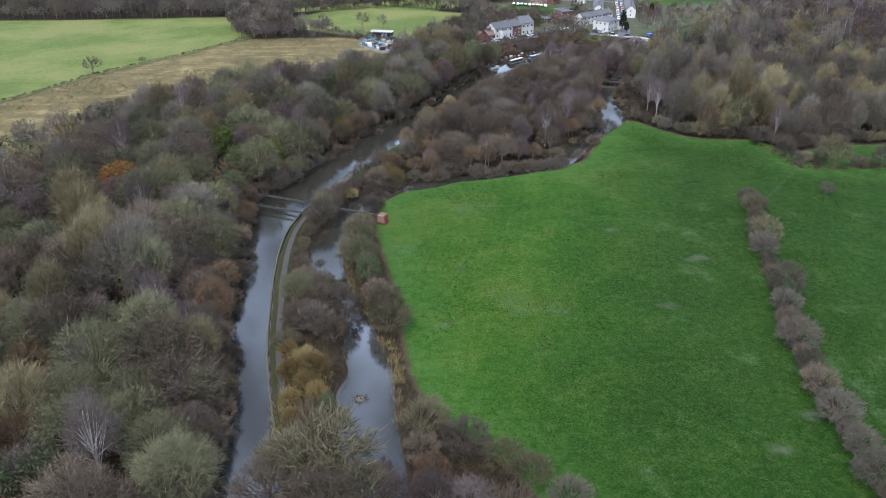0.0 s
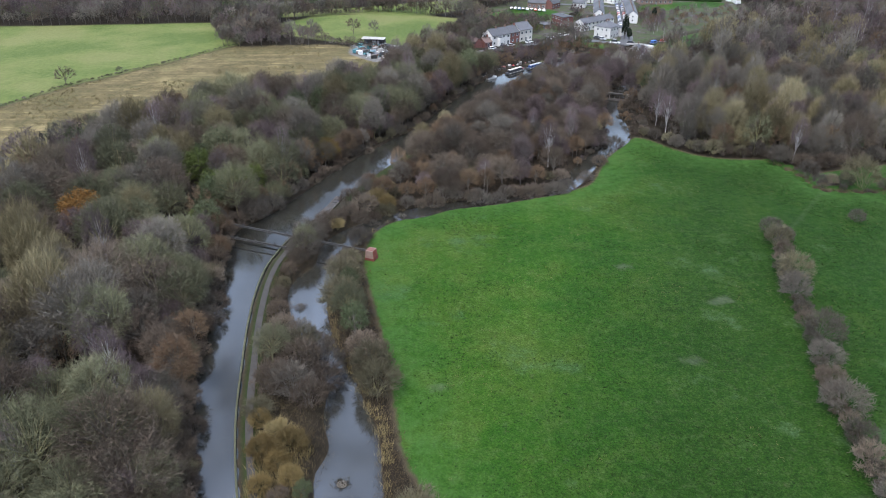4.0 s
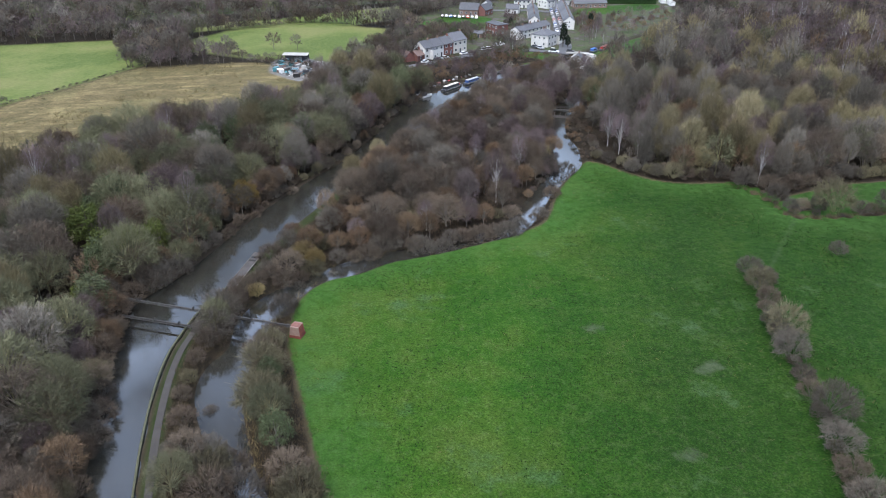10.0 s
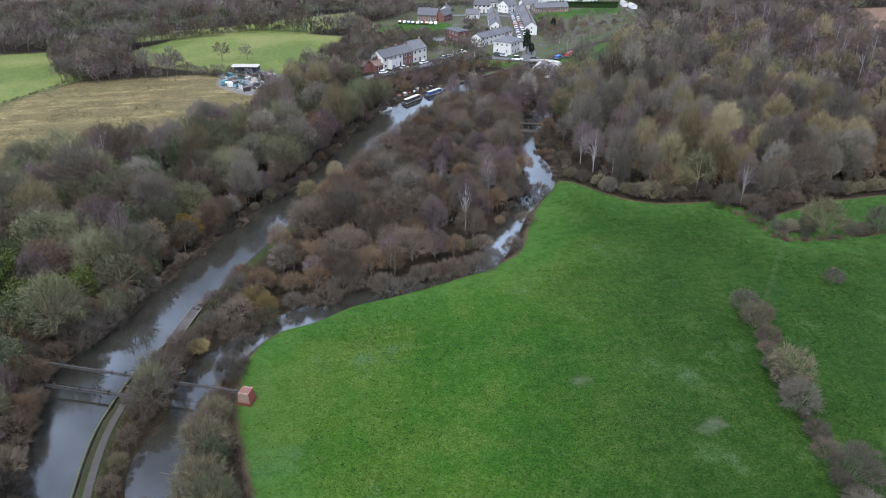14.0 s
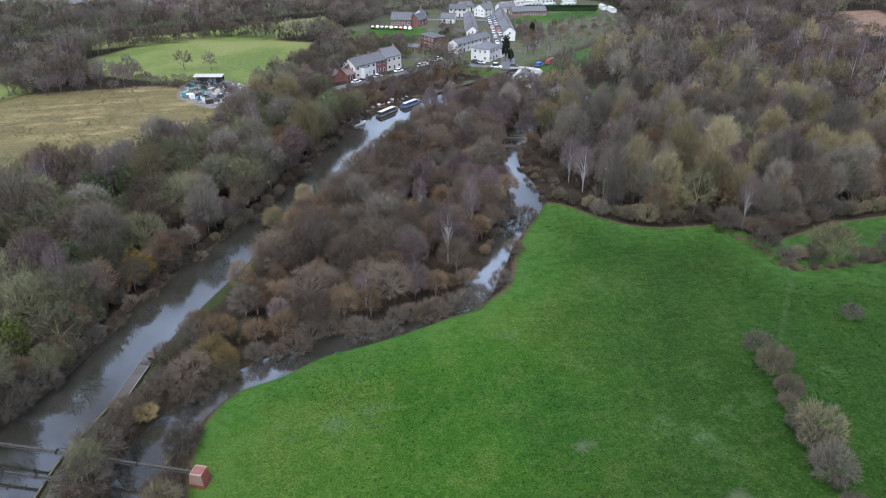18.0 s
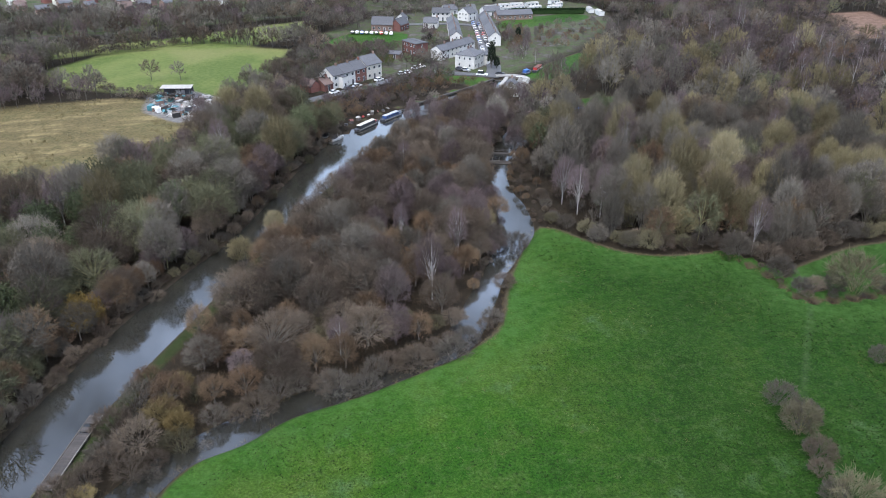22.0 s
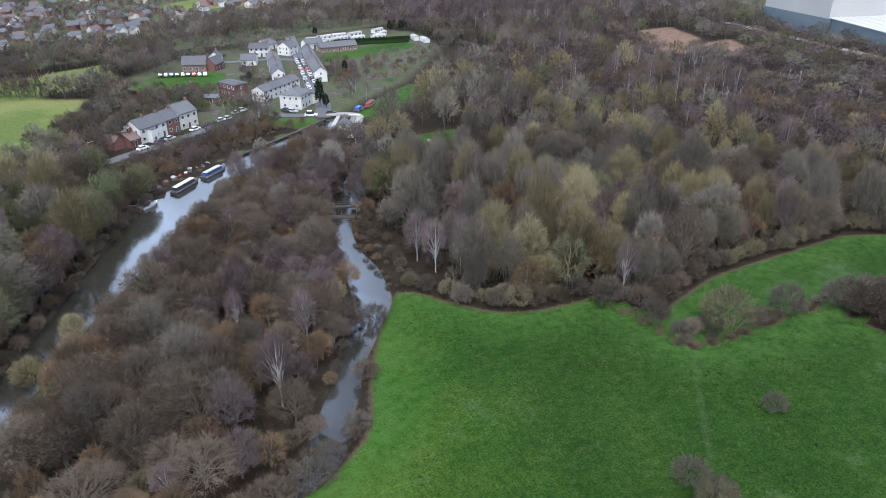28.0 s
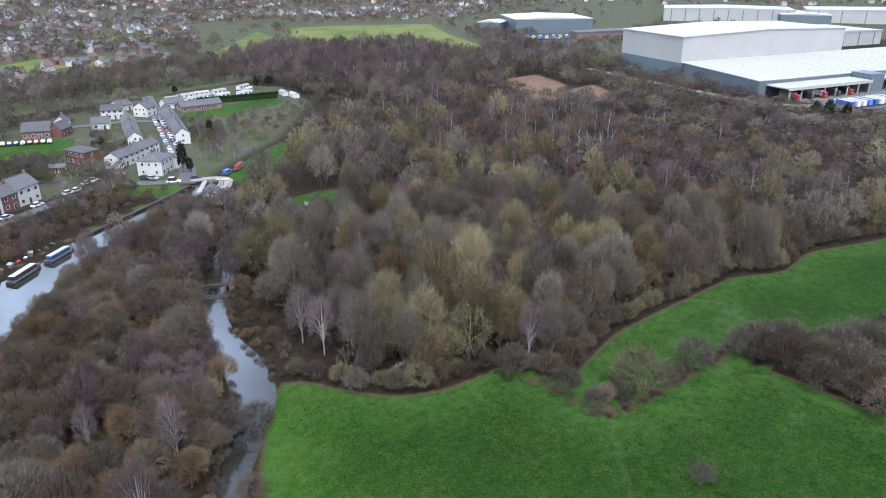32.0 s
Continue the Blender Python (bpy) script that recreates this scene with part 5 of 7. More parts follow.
for x, y in north_bank[::2]:
    if rng.random() < 0.8:
        plant(choose(rng, {"brown_bush": 3, "bush": 2.4, "rust_tree": 0.6, "olive_bush": 1.2}), x + rng.uniform(-0.6, 0.9), y + rng.uniform(-0.6, 1.0), rng.uniform(0.6, 1.05), 1.0, "bushes on the river bank")
for x, y in RIVER_WEST[(RIVER_WEST[:, 1] > 216) & (RIVER_WEST[:, 1] < 320)]:
    k, size = choose(rng, {"brown_bush": 3, "bush": 2, "rust_tree": 1.5, "alder": 0.8}), rng.uniform(0.35, 0.7) * (0.5 if y < 234 or 240 < y < 262 else 1.0)
    plant(k, x - KINDS[k]["r"] * size + rng.uniform(-0.4, 0.5), y + rng.uniform(-0.6, 0.6), size, 1.0, "bushes on the river bank")
for x, y in RIVER_EAST[(RIVER_EAST[:, 1] > 250) & (RIVER_EAST[:, 1] < 325)]:
    plant(choose(rng, {"brown_bush": 4, "rust_tree": 1}), x + rng.uniform(0.8, 3.0), y + rng.uniform(-0.8, 0.8), rng.uniform(0.16, 0.32), 1.0, "bushes on the river bank")
    plant(choose(rng, {"brown_bush": 3, "rust_tree": 1, "bush": 1}), x + rng.uniform(3.4, 8.0), y + rng.uniform(-0.8, 0.8), rng.uniform(0.3, 0.6), 1.0, "bushes on the river bank")
wood_edge = smooth([(69.5, 250.5), (76, 243.5), (81, 237), (87, 233.5), (95, 231.5), (103, 230.5), (109, 224), (114, 221), (135, 227), (156, 227.5), (182, 228.5), (196, 222), (212, 226), (226, 222.5), (240, 218.5), (262, 215.5), (290, 212.5)], 3.2)
for x, y in wood_edge:
    plant(choose(rng, {"bush": 2, "brown_bush": 2, "olive_bush": 2}), x + rng.uniform(-1, 1), y + rng.uniform(0.2, 1.6), rng.uniform(0.6, 1.15), 1.0, "bushes along the wood's edge")
# clump at the south end
for x, y, k, size in ((-24, 72, "oak", 0.62), (-18, 75, "olive_bush", 1.7), (-22.5, 78.5, "olive_bush", 1.2), (-12, 71, "olive_bush", 1.6), (-6, 70, "alder", 0.62), (-1, 69.5, "alder", 0.6), (4, 68, "alder", 0.6), (-9, 75.5, "alder", 0.5), (-1, 76, "rust_tree", 0.5), (9, 67, "brown_bush", 1.3), (-16, 66, "oak", 0.7), (-5, 63, "oak", 0.6), (6, 61, "ash", 0.6), (14, 65, "bush", 1.2), (-3, 82, "brown_bush", 0.7)):
    plant(k, x, y, size * 1.5, 1.0, "trees at the bend of the river")


# ---- low growth ----
def tangle(name, spots, material, label, category, tall, n_each, width, lean=0.5, spread=1.0):
    """Reeds, bracken and brambles: many thin upright blades round each spot."""
    r = np.random.default_rng(len(spots))
    spots = np.array(spots, float)
    z = np.array([ground_at(x, y) for x, y in spots])
    base = np.repeat(np.column_stack([spots, z]), n_each, 0)
    k = len(base)
    base[:, :2] += r.normal(size=(k, 2)) * spread
    way = np.column_stack([r.normal(size=(k, 2)) * lean, np.ones(k)])
    way /= np.linalg.norm(way, axis=1, keepdims=True)
    ob = new(name, tri_mesh(name, *blades(base, way, tall * r.uniform(0.4, 1.2, k), width * r.uniform(0.6, 1.3, k), r), material))
    return tagged(ob, label, category, kind="stuff")


def along(curve, lo, hi, off, step=1):
    c = curve[(curve[:, 1] > lo) & (curve[:, 1] < hi)][::step]
    return [(x + off + rng.uniform(-0.5, 0.5), y + rng.uniform(-0.5, 0.5)) for x, y in c]


tangle("reed_bed", along(RIVER_EAST, 88, 180, 1.3) + along(RIVER_EAST, 98, 114, 2.2) + along(RIVER_EAST, 98, 112, 1.6) + list(scatter(np.array([(-28, 86), (-20, 88), (-19, 104), (-28, 106)]), 1.3, rng)), reed_stems, "straw-coloured dry reeds along the water", "reeds", 1.5, 26, 0.035, 0.3, 0.45)
tangle("bank_grass", along(RIVER_EAST, 186, 252, 0.9) + along(RIVER_WEST, 90, 200, -0.8) + along(MEADOW, 186, 250, -0.6), twigs("dry_grass", (0.22, 0.15, 0.08), (0.30, 0.21, 0.11), (0.34, 0.26, 0.15)), "dry brown grass on the river bank", "grass", 0.7, 22, 0.03, 0.5, 0.5)
tangle("bracken", list(scatter(ISLAND, 2.2, rng, avoid=((CANAL, 2.5), (RIVER, 0.8)))), twigs("bracken_fronds", (0.07, 0.042, 0.026), (0.12, 0.075, 0.045), (0.17, 0.12, 0.07)), "russet dead bracken under the island trees", "bracken", 0.9, 20, 0.05, 1.0, 0.7)
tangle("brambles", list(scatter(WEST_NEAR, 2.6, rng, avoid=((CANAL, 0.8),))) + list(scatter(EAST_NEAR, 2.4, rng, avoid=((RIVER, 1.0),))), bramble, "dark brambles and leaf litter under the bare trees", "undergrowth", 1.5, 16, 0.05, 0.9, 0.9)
tangle("towpath_growth", along(CANAL_EAST, 70, 182, 4.6) + along(CANAL_EAST, 120, 182, 5.6), twigs("verge_growth", (0.10, 0.075, 0.04), (0.17, 0.13, 0.07), (0.20, 0.17, 0.08)), "brown and olive verge plants beside the towpath", "undergrowth", 0.9, 30, 0.035, 0.6, 0.55)
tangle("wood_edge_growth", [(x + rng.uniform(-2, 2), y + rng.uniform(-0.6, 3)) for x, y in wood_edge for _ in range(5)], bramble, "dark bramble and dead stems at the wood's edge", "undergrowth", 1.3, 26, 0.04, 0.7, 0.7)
STRIP = np.concatenate([CANAL_EAST[(CANAL_EAST[:, 1] > 66) & (CANAL_EAST[:, 1] < 186)] + [3.3, 0], RIVER_WEST[(RIVER_WEST[:, 1] > 66) & (RIVER_WEST[:, 1] < 184)][::-1]])
EAST_STRIP = np.concatenate([RIVER_EAST[(RIVER_EAST[:, 1] > 70) & (RIVER_EAST[:, 1] < 188)], [(-7, 187), (-13.5, 178), (-15, 165), (-13.8, 156.7), (-10, 140), (-7.4, 128), (-5.2, 112.7), (-3, 101.5), (2, 91.5), (10, 83), (16, 74)]])
tangle("strip_growth", list(scatter(STRIP, 1.5, rng, avoid=((RIVER, 0.3),))), twigs("strip_stems", (0.075, 0.055, 0.035), (0.12, 0.09, 0.055), (0.15, 0.125, 0.07)), "tangled brown and olive plants between towpath and river", "undergrowth", 1.2, 30, 0.03, 0.8, 0.6)
tangle("bank_growth", list(scatter(EAST_STRIP, 1.4, rng, avoid=((RIVER, 0.3), (MEADOW, 0.1)))), twigs("bank_stems", (0.11, 0.075, 0.045), (0.17, 0.12, 0.07), (0.22, 0.165, 0.095)), "dry russet and straw plants on the river bank", "undergrowth", 1.0, 30, 0.03, 0.7, 0.6)
tangle("ditch_growth", [(x + rng.uniform(-0.5, 0.5), y + rng.uniform(-0.7, 0.2)) for x, y in DITCH for _ in range(3)], twigs("dead_stems", (0.08, 0.05, 0.034), (0.13, 0.085, 0.055), (0.20, 0.14, 0.09)), "russet dead stems along the ditch", "undergrowth", 0.6, 16, 0.03, 0.6, 0.3)

def by_noise(poly, gap, cut, scale, avoid=()):
    return [(x, y) for x, y in scatter(poly, gap, rng, avoid=avoid) if noise.noise((x * scale, y * scale, 7.0)) + 0.5 * noise.noise((x * scale * 4, y * scale * 4, 2.0)) > cut]


def deep_in(spots, depth):
    return np.array(spots)[inside(MEADOW, spots) > depth]


GRAZED = np.array([(-20, 72), (-20, 200), (66, 250), (108, 230), (146, 204), (150, 160), (120, 90), (80, 60)])
tangle("meadow_tussocks", deep_in(by_noise(GRAZED, 1.2, 0.1, 0.045), 4.0), twigs("tussock_grass", (0.012, 0.034, 0.006), (0.03, 0.06, 0.012), (0.075, 0.09, 0.03)), "short dark grass tussocks across the meadow", "grass", 0.28, 4, 0.1, 0.8, 0.24)
tangle("meadow_rushes", deep_in(by_noise(GRAZED, 2.3, 0.36, 0.07), 3.0), twigs("rush_stems", (0.10, 0.12, 0.03), (0.16, 0.16, 0.06), (0.24, 0.2, 0.09)), "thin yellowish rushes in damp patches of the meadow", "grass", 0.36, 7, 0.035, 0.6, 0.25)
tangle("rough_tussocks", [(x + rng.uniform(-1.5, 1.5), y + rng.uniform(-1.5, 1.5)) for x, y in by_noise(TAN_FIELD, 1.9, 0.16, 0.05)], twigs("straw_tussocks", (0.07, 0.055, 0.026), (0.13, 0.105, 0.05), (0.30, 0.24, 0.13)), "straw-coloured and brown tussocks of the rough field", "grass", 0.9, 6, 0.12, 0.7, 0.5)

# ---- brick pier and pipes over canal and river ----
pier = thing("pipe_pier", pose(-15.4, 164.6, 0, 0, 0, -22) @ Matrix.Scale(0.93, 4), "red brick pier with a stone cap, carrying a pipe", "pier")
for k in range(9):
    w = 1.35 - 0.045 * k
    part("brick_course", box_bm(-w, w, -w * 0.9, w * 0.9, -0.3 + 0.33 * k, -0.3 + 0.33 * (k + 1) - 0.02), red_brick, pier)
part("mortar_core", prism_bm([(-1.3, -0.3), (1.3, -0.3), (0.94, 2.66), (-0.94, 2.66)], -1.1, 1.1), dull_brick, pier)
part("cap_stone", box_bm(-0.8, 0.8, -0.72, 0.72, 2.66, 2.8, bevel=0.04), house_brick, pier, "weathered red-brown cap stone")


def pipe_bridge(a, b, label, group):
    a, b = Vector(a), Vector(b)
    length = (b - a).length
    root = thing("pipe_bridge", Matrix.Translation(a) @ (b - a).to_track_quat("X", "Z").to_matrix().to_4x4(), label, "pipe", group)
    xs = np.linspace(0, length, 12)
    part("main_pipe", tri_mesh("main_pipe", *tube(np.column_stack([xs, 0 * xs, 0 * xs]), np.full(12, 0.2), 10), steel_dark), None, root)
    part("cable_pipe", tri_mesh("cable_pipe", *tube(np.column_stack([xs, 0 * xs + 0.36, 0 * xs - 0.1]), np.full(12, 0.07), 6), steel_dark), None, root)
    for x in np.arange(1.0, length, 2.6):
        bm = box_bm(x - 0.09, x + 0.09, -0.27, 0.27, -0.27, 0.27)
        box(bm, x - 0.05, x + 0.05, -0.5, 0.5, -0.3, -0.22)
        part("collar", bm, steel_dark, root)
    for x in (length * 0.22, length * 0.55, length * 0.86):
        star = [(0.0, 0.0)] + [(math.cos(math.pi * i / 16) * (0.75 if i % 2 == 0 else 0.3), math.sin(math.pi * i / 16) * (0.75 if i % 2 == 0 else 0.3)) for i in range(17)]
        bm = prism_bm(star, -0.02, 0.02)
        bmesh.ops.rotate(bm, verts=bm.verts, cent=(0, 0, 0), matrix=Matrix.Rotation(radians(90), 3, "Z"))
        bmesh.ops.translate(bm, verts=bm.verts, vec=(x, 0, 0))
        part("spike_guard", bm, steel_dark, root, "fan of iron spikes round the pipe")
    return root


pipe_bridge((-16.2, 165.0, 2.0), (-53.0, 179.6, 2.0), "black iron pipe spanning canal and river to the pier", "pipes over the canal")
pipe_bridge((-35.2, 168.2, 1.0), (-50.6, 174.0, 1.0), "lower black iron pipe crossing the canal", "pipes over the canal")

# ---- towpath, plank walkway and weir ----
def ribbon(name, points, half, z, material, label, category, step=2.0, sides=True):
    """A strip of path or road with a little thickness along plan points."""
    c = smooth(points, step) if step else np.array(points)
    d = np.gradient(c, axis=0)
    d /= np.linalg.norm(d, axis=1, keepdims=True)
    nrm = np.stack([-d[:, 1], d[:, 0]], 1)
    wob = np.array([1 + 0.08 * noise.noise((x * 0.3, y * 0.3, 2)) for x, y in c])[:, None]
    a, b = c + nrm * half * wob, c - nrm * half * wob
    k = len(c)
    v = np.concatenate([np.column_stack([a, np.full(k, z)]), np.column_stack([b, np.full(k, z)]), np.column_stack([a, np.full(k, z - 0.5)]), np.column_stack([b, np.full(k, z - 0.5)])])
    f = []
    for i in range(k - 1):
        f += [(k + i, k + i + 1, i + 1, i), (i, i + 1, 2 * k + i + 1, 2 * k + i), (3 * k + i, 3 * k + i + 1, k + i + 1, k + i)]
    ob = new(name, mesh_of(name, v, f, material))
    return tagged(ob, label, category, kind="structure")


gravel = surface("towpath_gravel", (0.028, 0.025, 0.022), (0.05, 0.045, 0.041), 0.5, 0.95, fine=9.0, spread=0.0)
tow = CANAL_EAST[(CANAL_EAST[:, 1] > 56) & (CANAL_EAST[:, 1] < 183)]
tow_d = np.gradient(tow, axis=0)
tow_d /= np.linalg.norm(tow_d, axis=1, keepdims=True)
ribbon("path_towpath", tow + np.stack([tow_d[:, 1], -tow_d[:, 0]], 1) * 2.2, 0.6, 0.16, gravel, "worn grey gravel towpath beside the canal", "path", 0)
edge = CANAL_EAST[(CANAL_EAST[:, 1] > 56) & (CANAL_EAST[:, 1] < 186)]
ribbon("kerb_canal_edge", edge, 0.16, 0.04, surface("edge_stone", (0.035, 0.04, 0.018), (0.075, 0.075, 0.04), 0.8, 0.9, spread=0), "mossy stone coping along the canal edge", "kerb", 0)

walkway = thing("plank_walkway", pose(-30.9, 183.9, 0.34, 0, 0, math.degrees(math.atan2(14.6, 3.9))), "dark weathered plank walkway over the overflow weir", "walkway")
plank_mesh = box_bm(-0.17, 0.17, -1.1, 1.1, -0.05, 0.05, bevel=0.012)
plank_data = bpy.data.meshes.new("plank")
plank_mesh.to_mesh(plank_data)
plank_mesh.free()
plank_data.materials.append(wet_plank)
for i in range(42):
    if i in (31, 35, 36):
        continue
    o = new("plank", plank_data)
    o.parent = walkway
    o.matrix_basis = pose(0.2 + i * 0.375, rng.uniform(-0.06, 0.06), rng.uniform(0, 0.02), 0, rng.uniform(-0.6, 0.6), rng.uniform(-1, 1))
for y in (-1.0, 1.0):
    part("kerb_rail", box_bm(0, 15.8, y - 0.06, y + 0.06, 0.055, 0.18), surface("pale_timber", (0.13, 0.12, 0.105), (0.24, 0.225, 0.2), 2.0, 0.9) if y < 0 else old_timber, walkway, "bleached timber kerb rail")
for i in range(7):
    for y in (-0.95, 0.95):
        part("support_post", box_bm(0.6 + i * 2.4, 0.85 + i * 2.4, y - 0.12, y + 0.12, -2.2, -0.05), old_timber, walkway)
weir = thing("overflow_weir", pose(-27.0, 188.8, -0.4, 0, 0, math.degrees(math.atan2(14.6, 3.9))), "broken timber and stone overflow weir beside the walkway", "weir")
part("sill", box_bm(-4.5, 6.5, -0.5, 0.3, -1.6, 0.15, bevel=0.04), concrete, weir)
for i in range(6):
    bm = box_bm(-0.1, 0.1, -1.6, 0.6, -0.1, 0.1)
    bmesh.ops.transform(bm, matrix=pose(-3.8 + i * 1.9, -0.9, 0.1, rng.uniform(10, 24), 0, rng.uniform(-12, 12)), verts=bm.verts)
    part("timber_beam", bm, old_timber, weir)
part("grass_hump", tri_mesh("grass_hump", *join([tube([(-6.5 + k * 0.01, -0.6, -0.3), (-5, -0.8, -0.1), (-3.4, -0.6, -0.4)], [0.4, 0.9, 0.3], 9) for k in range(1)]), surface("bank_turf", (0.10, 0.08, 0.035), (0.20, 0.16, 0.08), 1.5, 0.95)), None, weir)

# small debris in the pond
isle = thing("pond_tussock", pose(-14.2, 97.0, -1.0), "small brown sedge tussock in the pond", "tussock")
r2 = np.random.default_rng(4)
b0 = np.column_stack([r2.normal(size=(260, 2)) * 0.55, np.full(260, -0.1)])
w0 = np.column_stack([r2.normal(size=(260, 2)) * 0.8, np.ones(260)])
w0 /= np.linalg.norm(w0, axis=1, keepdims=True)
part("sedge", tri_mesh("sedge", *blades(b0, w0, r2.uniform(0.4, 0.9, 260), np.full(260, 0.05), r2), bramble), None, isle)
part("root_mound", tri_mesh("root_mound", *tube([(0, 0, -0.4), (0, 0, 0.05), (0.02, 0, 0.22)], [1.1, 0.8, 0.15], 9), bark), None, isle)

# ---- houses ----
def window(parent, x, y, z, w, h, face, frame_mat):
    """A framed window set on the wall, facing along -y (0), +x (1), +y (2) or -x (3) of the house."""
    turn = (0, 90, 180, 270)[face]
    bm = box_bm(-w / 2, w / 2, -0.1, 0.02, 0, h)
    front = min(bm.faces, key=lambda f_: f_.calc_center_median().y)
    bmesh.ops.inset_individual(bm, faces=[front], thickness=0.09, depth=-0.06)
    fr = part("window", bm, frame_mat, parent)
    fr.matrix_basis = pose(x, y, z, 0, 0, turn)
    part("pane", box_bm(-w / 2 + 0.095, w / 2 - 0.095, -0.055, -0.036, 0.095, h - 0.095), pane_glass, fr)


def house(name, x, y, turn, length, depth, eaves, ridge, walls, roof, label, group="", bays=3, storeys=2, chimneys=1, hip=0.0, category="house", frames=None, door=True, z=0.0):
    """A house with its front along -y of its own axes, its ridge along x."""
    root = thing(name, pose(x, y, z, 0, 0, turn), label, category, group)
    l2, d2 = length / 2, depth / 2
    if hip:
        part("wall", box_bm(-l2, l2, -d2, d2, -0.4, eaves), walls, root)
    else:
        bm = prism_bm([(-d2, -0.4), (d2, -0.4), (d2, eaves), (0, ridge - 0.15), (-d2, eaves)], -l2, l2)
        bmesh.ops.rotate(bm, verts=bm.verts, cent=(0, 0, 0), matrix=Matrix.Rotation(radians(90), 3, "Z"))
        part("wall", bm, walls, root)
    o, th = 0.3, 0.16
    e = eaves - o * (ridge - eaves) / d2
    v = [(-l2 - o * (hip > 0), -d2 - o, e), (l2 + o * (hip > 0), -d2 - o, e), (l2 - hip, 0, ridge), (-l2 + hip, 0, ridge), (-l2 - o * (hip > 0), d2 + o, e), (l2 + o * (hip > 0), d2 + o, e)]
    if not hip:
        v = [(a + (-0.15 if a < 0 else 0.15), b, c) for a, b, c in v]
    v += [(a, b, c + th) for a, b, c in v]
    f = [(6, 7, 8, 9), (9, 8, 11, 10), (0, 3, 2, 1), (3, 4, 5, 2), (0, 1, 7, 6), (5, 4, 10, 11)]
    f += [(1, 2, 8, 7), (2, 5, 11, 8), (4, 3, 9, 10), (3, 0, 6, 9)] if not hip else [(7, 11, 8), (10, 6, 9), (1, 5, 11, 7), (4, 0, 6, 10)]
    roof_ob = part("roof", mesh_of("roof", v, f, roof), None, root)
    part("ridge_tiles", box_bm(-l2 + hip, l2 - hip, -0.13, 0.13, ridge + th - 0.05, ridge + th + 0.1), slate if roof is not clay_tile else clay_tile, roof_ob)
    for i in range(chimneys):
        cx = -l2 + 0.5 + i * (length - 1.0) / max(1, chimneys - 1) if chimneys > 1 else l2 - 0.6
        cx = min(max(cx, -l2 + hip + 0.3), l2 - hip - 0.3)
        ch = part("chimney", box_bm(cx - 0.42, cx + 0.42, -0.3, 0.3, ridge - 0.9, ridge + 1.1, bevel=0.03), dull_brick if walls is not house_brick else house_brick, roof_ob)
        for px_ in (-0.2, 0.2):
            part("chimney_pot", tri_mesh("chimney_pot", *tube([(cx + px_, 0, ridge + 1.1), (cx + px_, 0, ridge + 1.5)], [0.13, 0.1], 7), clay_tile), None, root)
    fm = frames or white_paint
    for s_ in range(storeys):
        wz = 0.95 + s_ * (eaves / storeys)
        for i in range(bays):
            wx = -l2 + length * (i + 0.5) / bays
            if s_ == 0 and door and i == bays // 2:
                dr = part("door", box_bm(wx - 0.48, wx + 0.48, -d2 - 0.07, -d2 + 0.05, 0, 2.05, bevel=0.01), dark_paint, root)
                part("door_frame", box_bm(wx - 0.58, wx + 0.58, -d2 - 0.04, -d2 + 0.04, 0, 2.15), fm, dr)
                continue
            window(root, wx, -d2, wz, min(1.3, length / bays * 0.5), 1.25, 0, fm)
        if depth > 7.6 and s_ < 2:
            for wy in (-0.27, 0.27):
                window(root, -l2, depth * wy, wz, 1.0, 1.2, 3, fm)
        window(root, l2, 0.0, wz, 0.9, 1.15, 1, fm)
        if bays > 1 and s_:
            window(root, -l2, 0.0, wz, 0.9, 1.15, 3, fm)
    if not hip:
        part("gutter", box_bm(-l2, l2, -d2 - o - 0.1, -d2 - o + 0.02, e - 0.05, e + 0.06), dark_paint, root)
    return root


terrace = "houses of the terrace above the canal"
ta = math.degrees(math.atan2(22.4, 29.3))
tc, ts = math.cos(radians(ta)), math.sin(radians(ta))


def on_terrace(s_, back):
    return 24.2 + s_ * tc - back * ts, 385.8 + s_ * ts + back * tc


for s_, w, d, eaves, ridge, wall_m, roof_m, lab, bays in ((1.6, 4.6, 7, 2.6, 4.6, house_brick, clay_tile, "low red brick outbuilding at the terrace end", 1), (7.0, 6.0, 8, 5.3, 7.9, white_render, slate, "white-fronted end house with a slate roof", 2),
                                                           (13.2, 6.2, 8, 5.4, 8.0, white_render, slate, "white rendered terrace house with a slate roof", 2), (19.6, 6.2, 8, 5.5, 8.1, house_brick, slate, "red brick terrace house with white windows", 2), (27.4, 9.0, 9, 6.0, 9.0, cream_render, slate, "large cream end house with a steep slate roof", 3)):
    hx, hy = on_terrace(s_, d / 2)
    house("terrace_house", hx, hy, ta, w, d, eaves, ridge, wall_m, roof_m, lab, terrace, bays=bays, storeys=1 if eaves < 3 else 2)
hx, hy = on_terrace(8.4, -1.2)
porch = thing("white_porch", pose(hx, hy, 0, 0, 0, ta), "white flat-roofed porch of the brick end house", "porch")
part("wall", box_bm(-1.4, 1.4, -1.2, 1.2, -0.3, 4.6), white_render, porch)
part("roof", box_bm(-1.5, 1.5, -1.3, 1.3, 4.6, 4.78), slate, porch)
part("door", box_bm(-0.4, 0.4, -1.25, -1.15, 0, 2.0), dark_paint, porch)
hx, hy = on_terrace(-3.0, 6)
house("brick_annexe", hx, hy, ta + 90, 7, 5, 2.6, 4.4, house_brick, clay_tile, "red brick annexe with a clay tile roof", terrace, bays=2, storeys=1, chimneys=0)
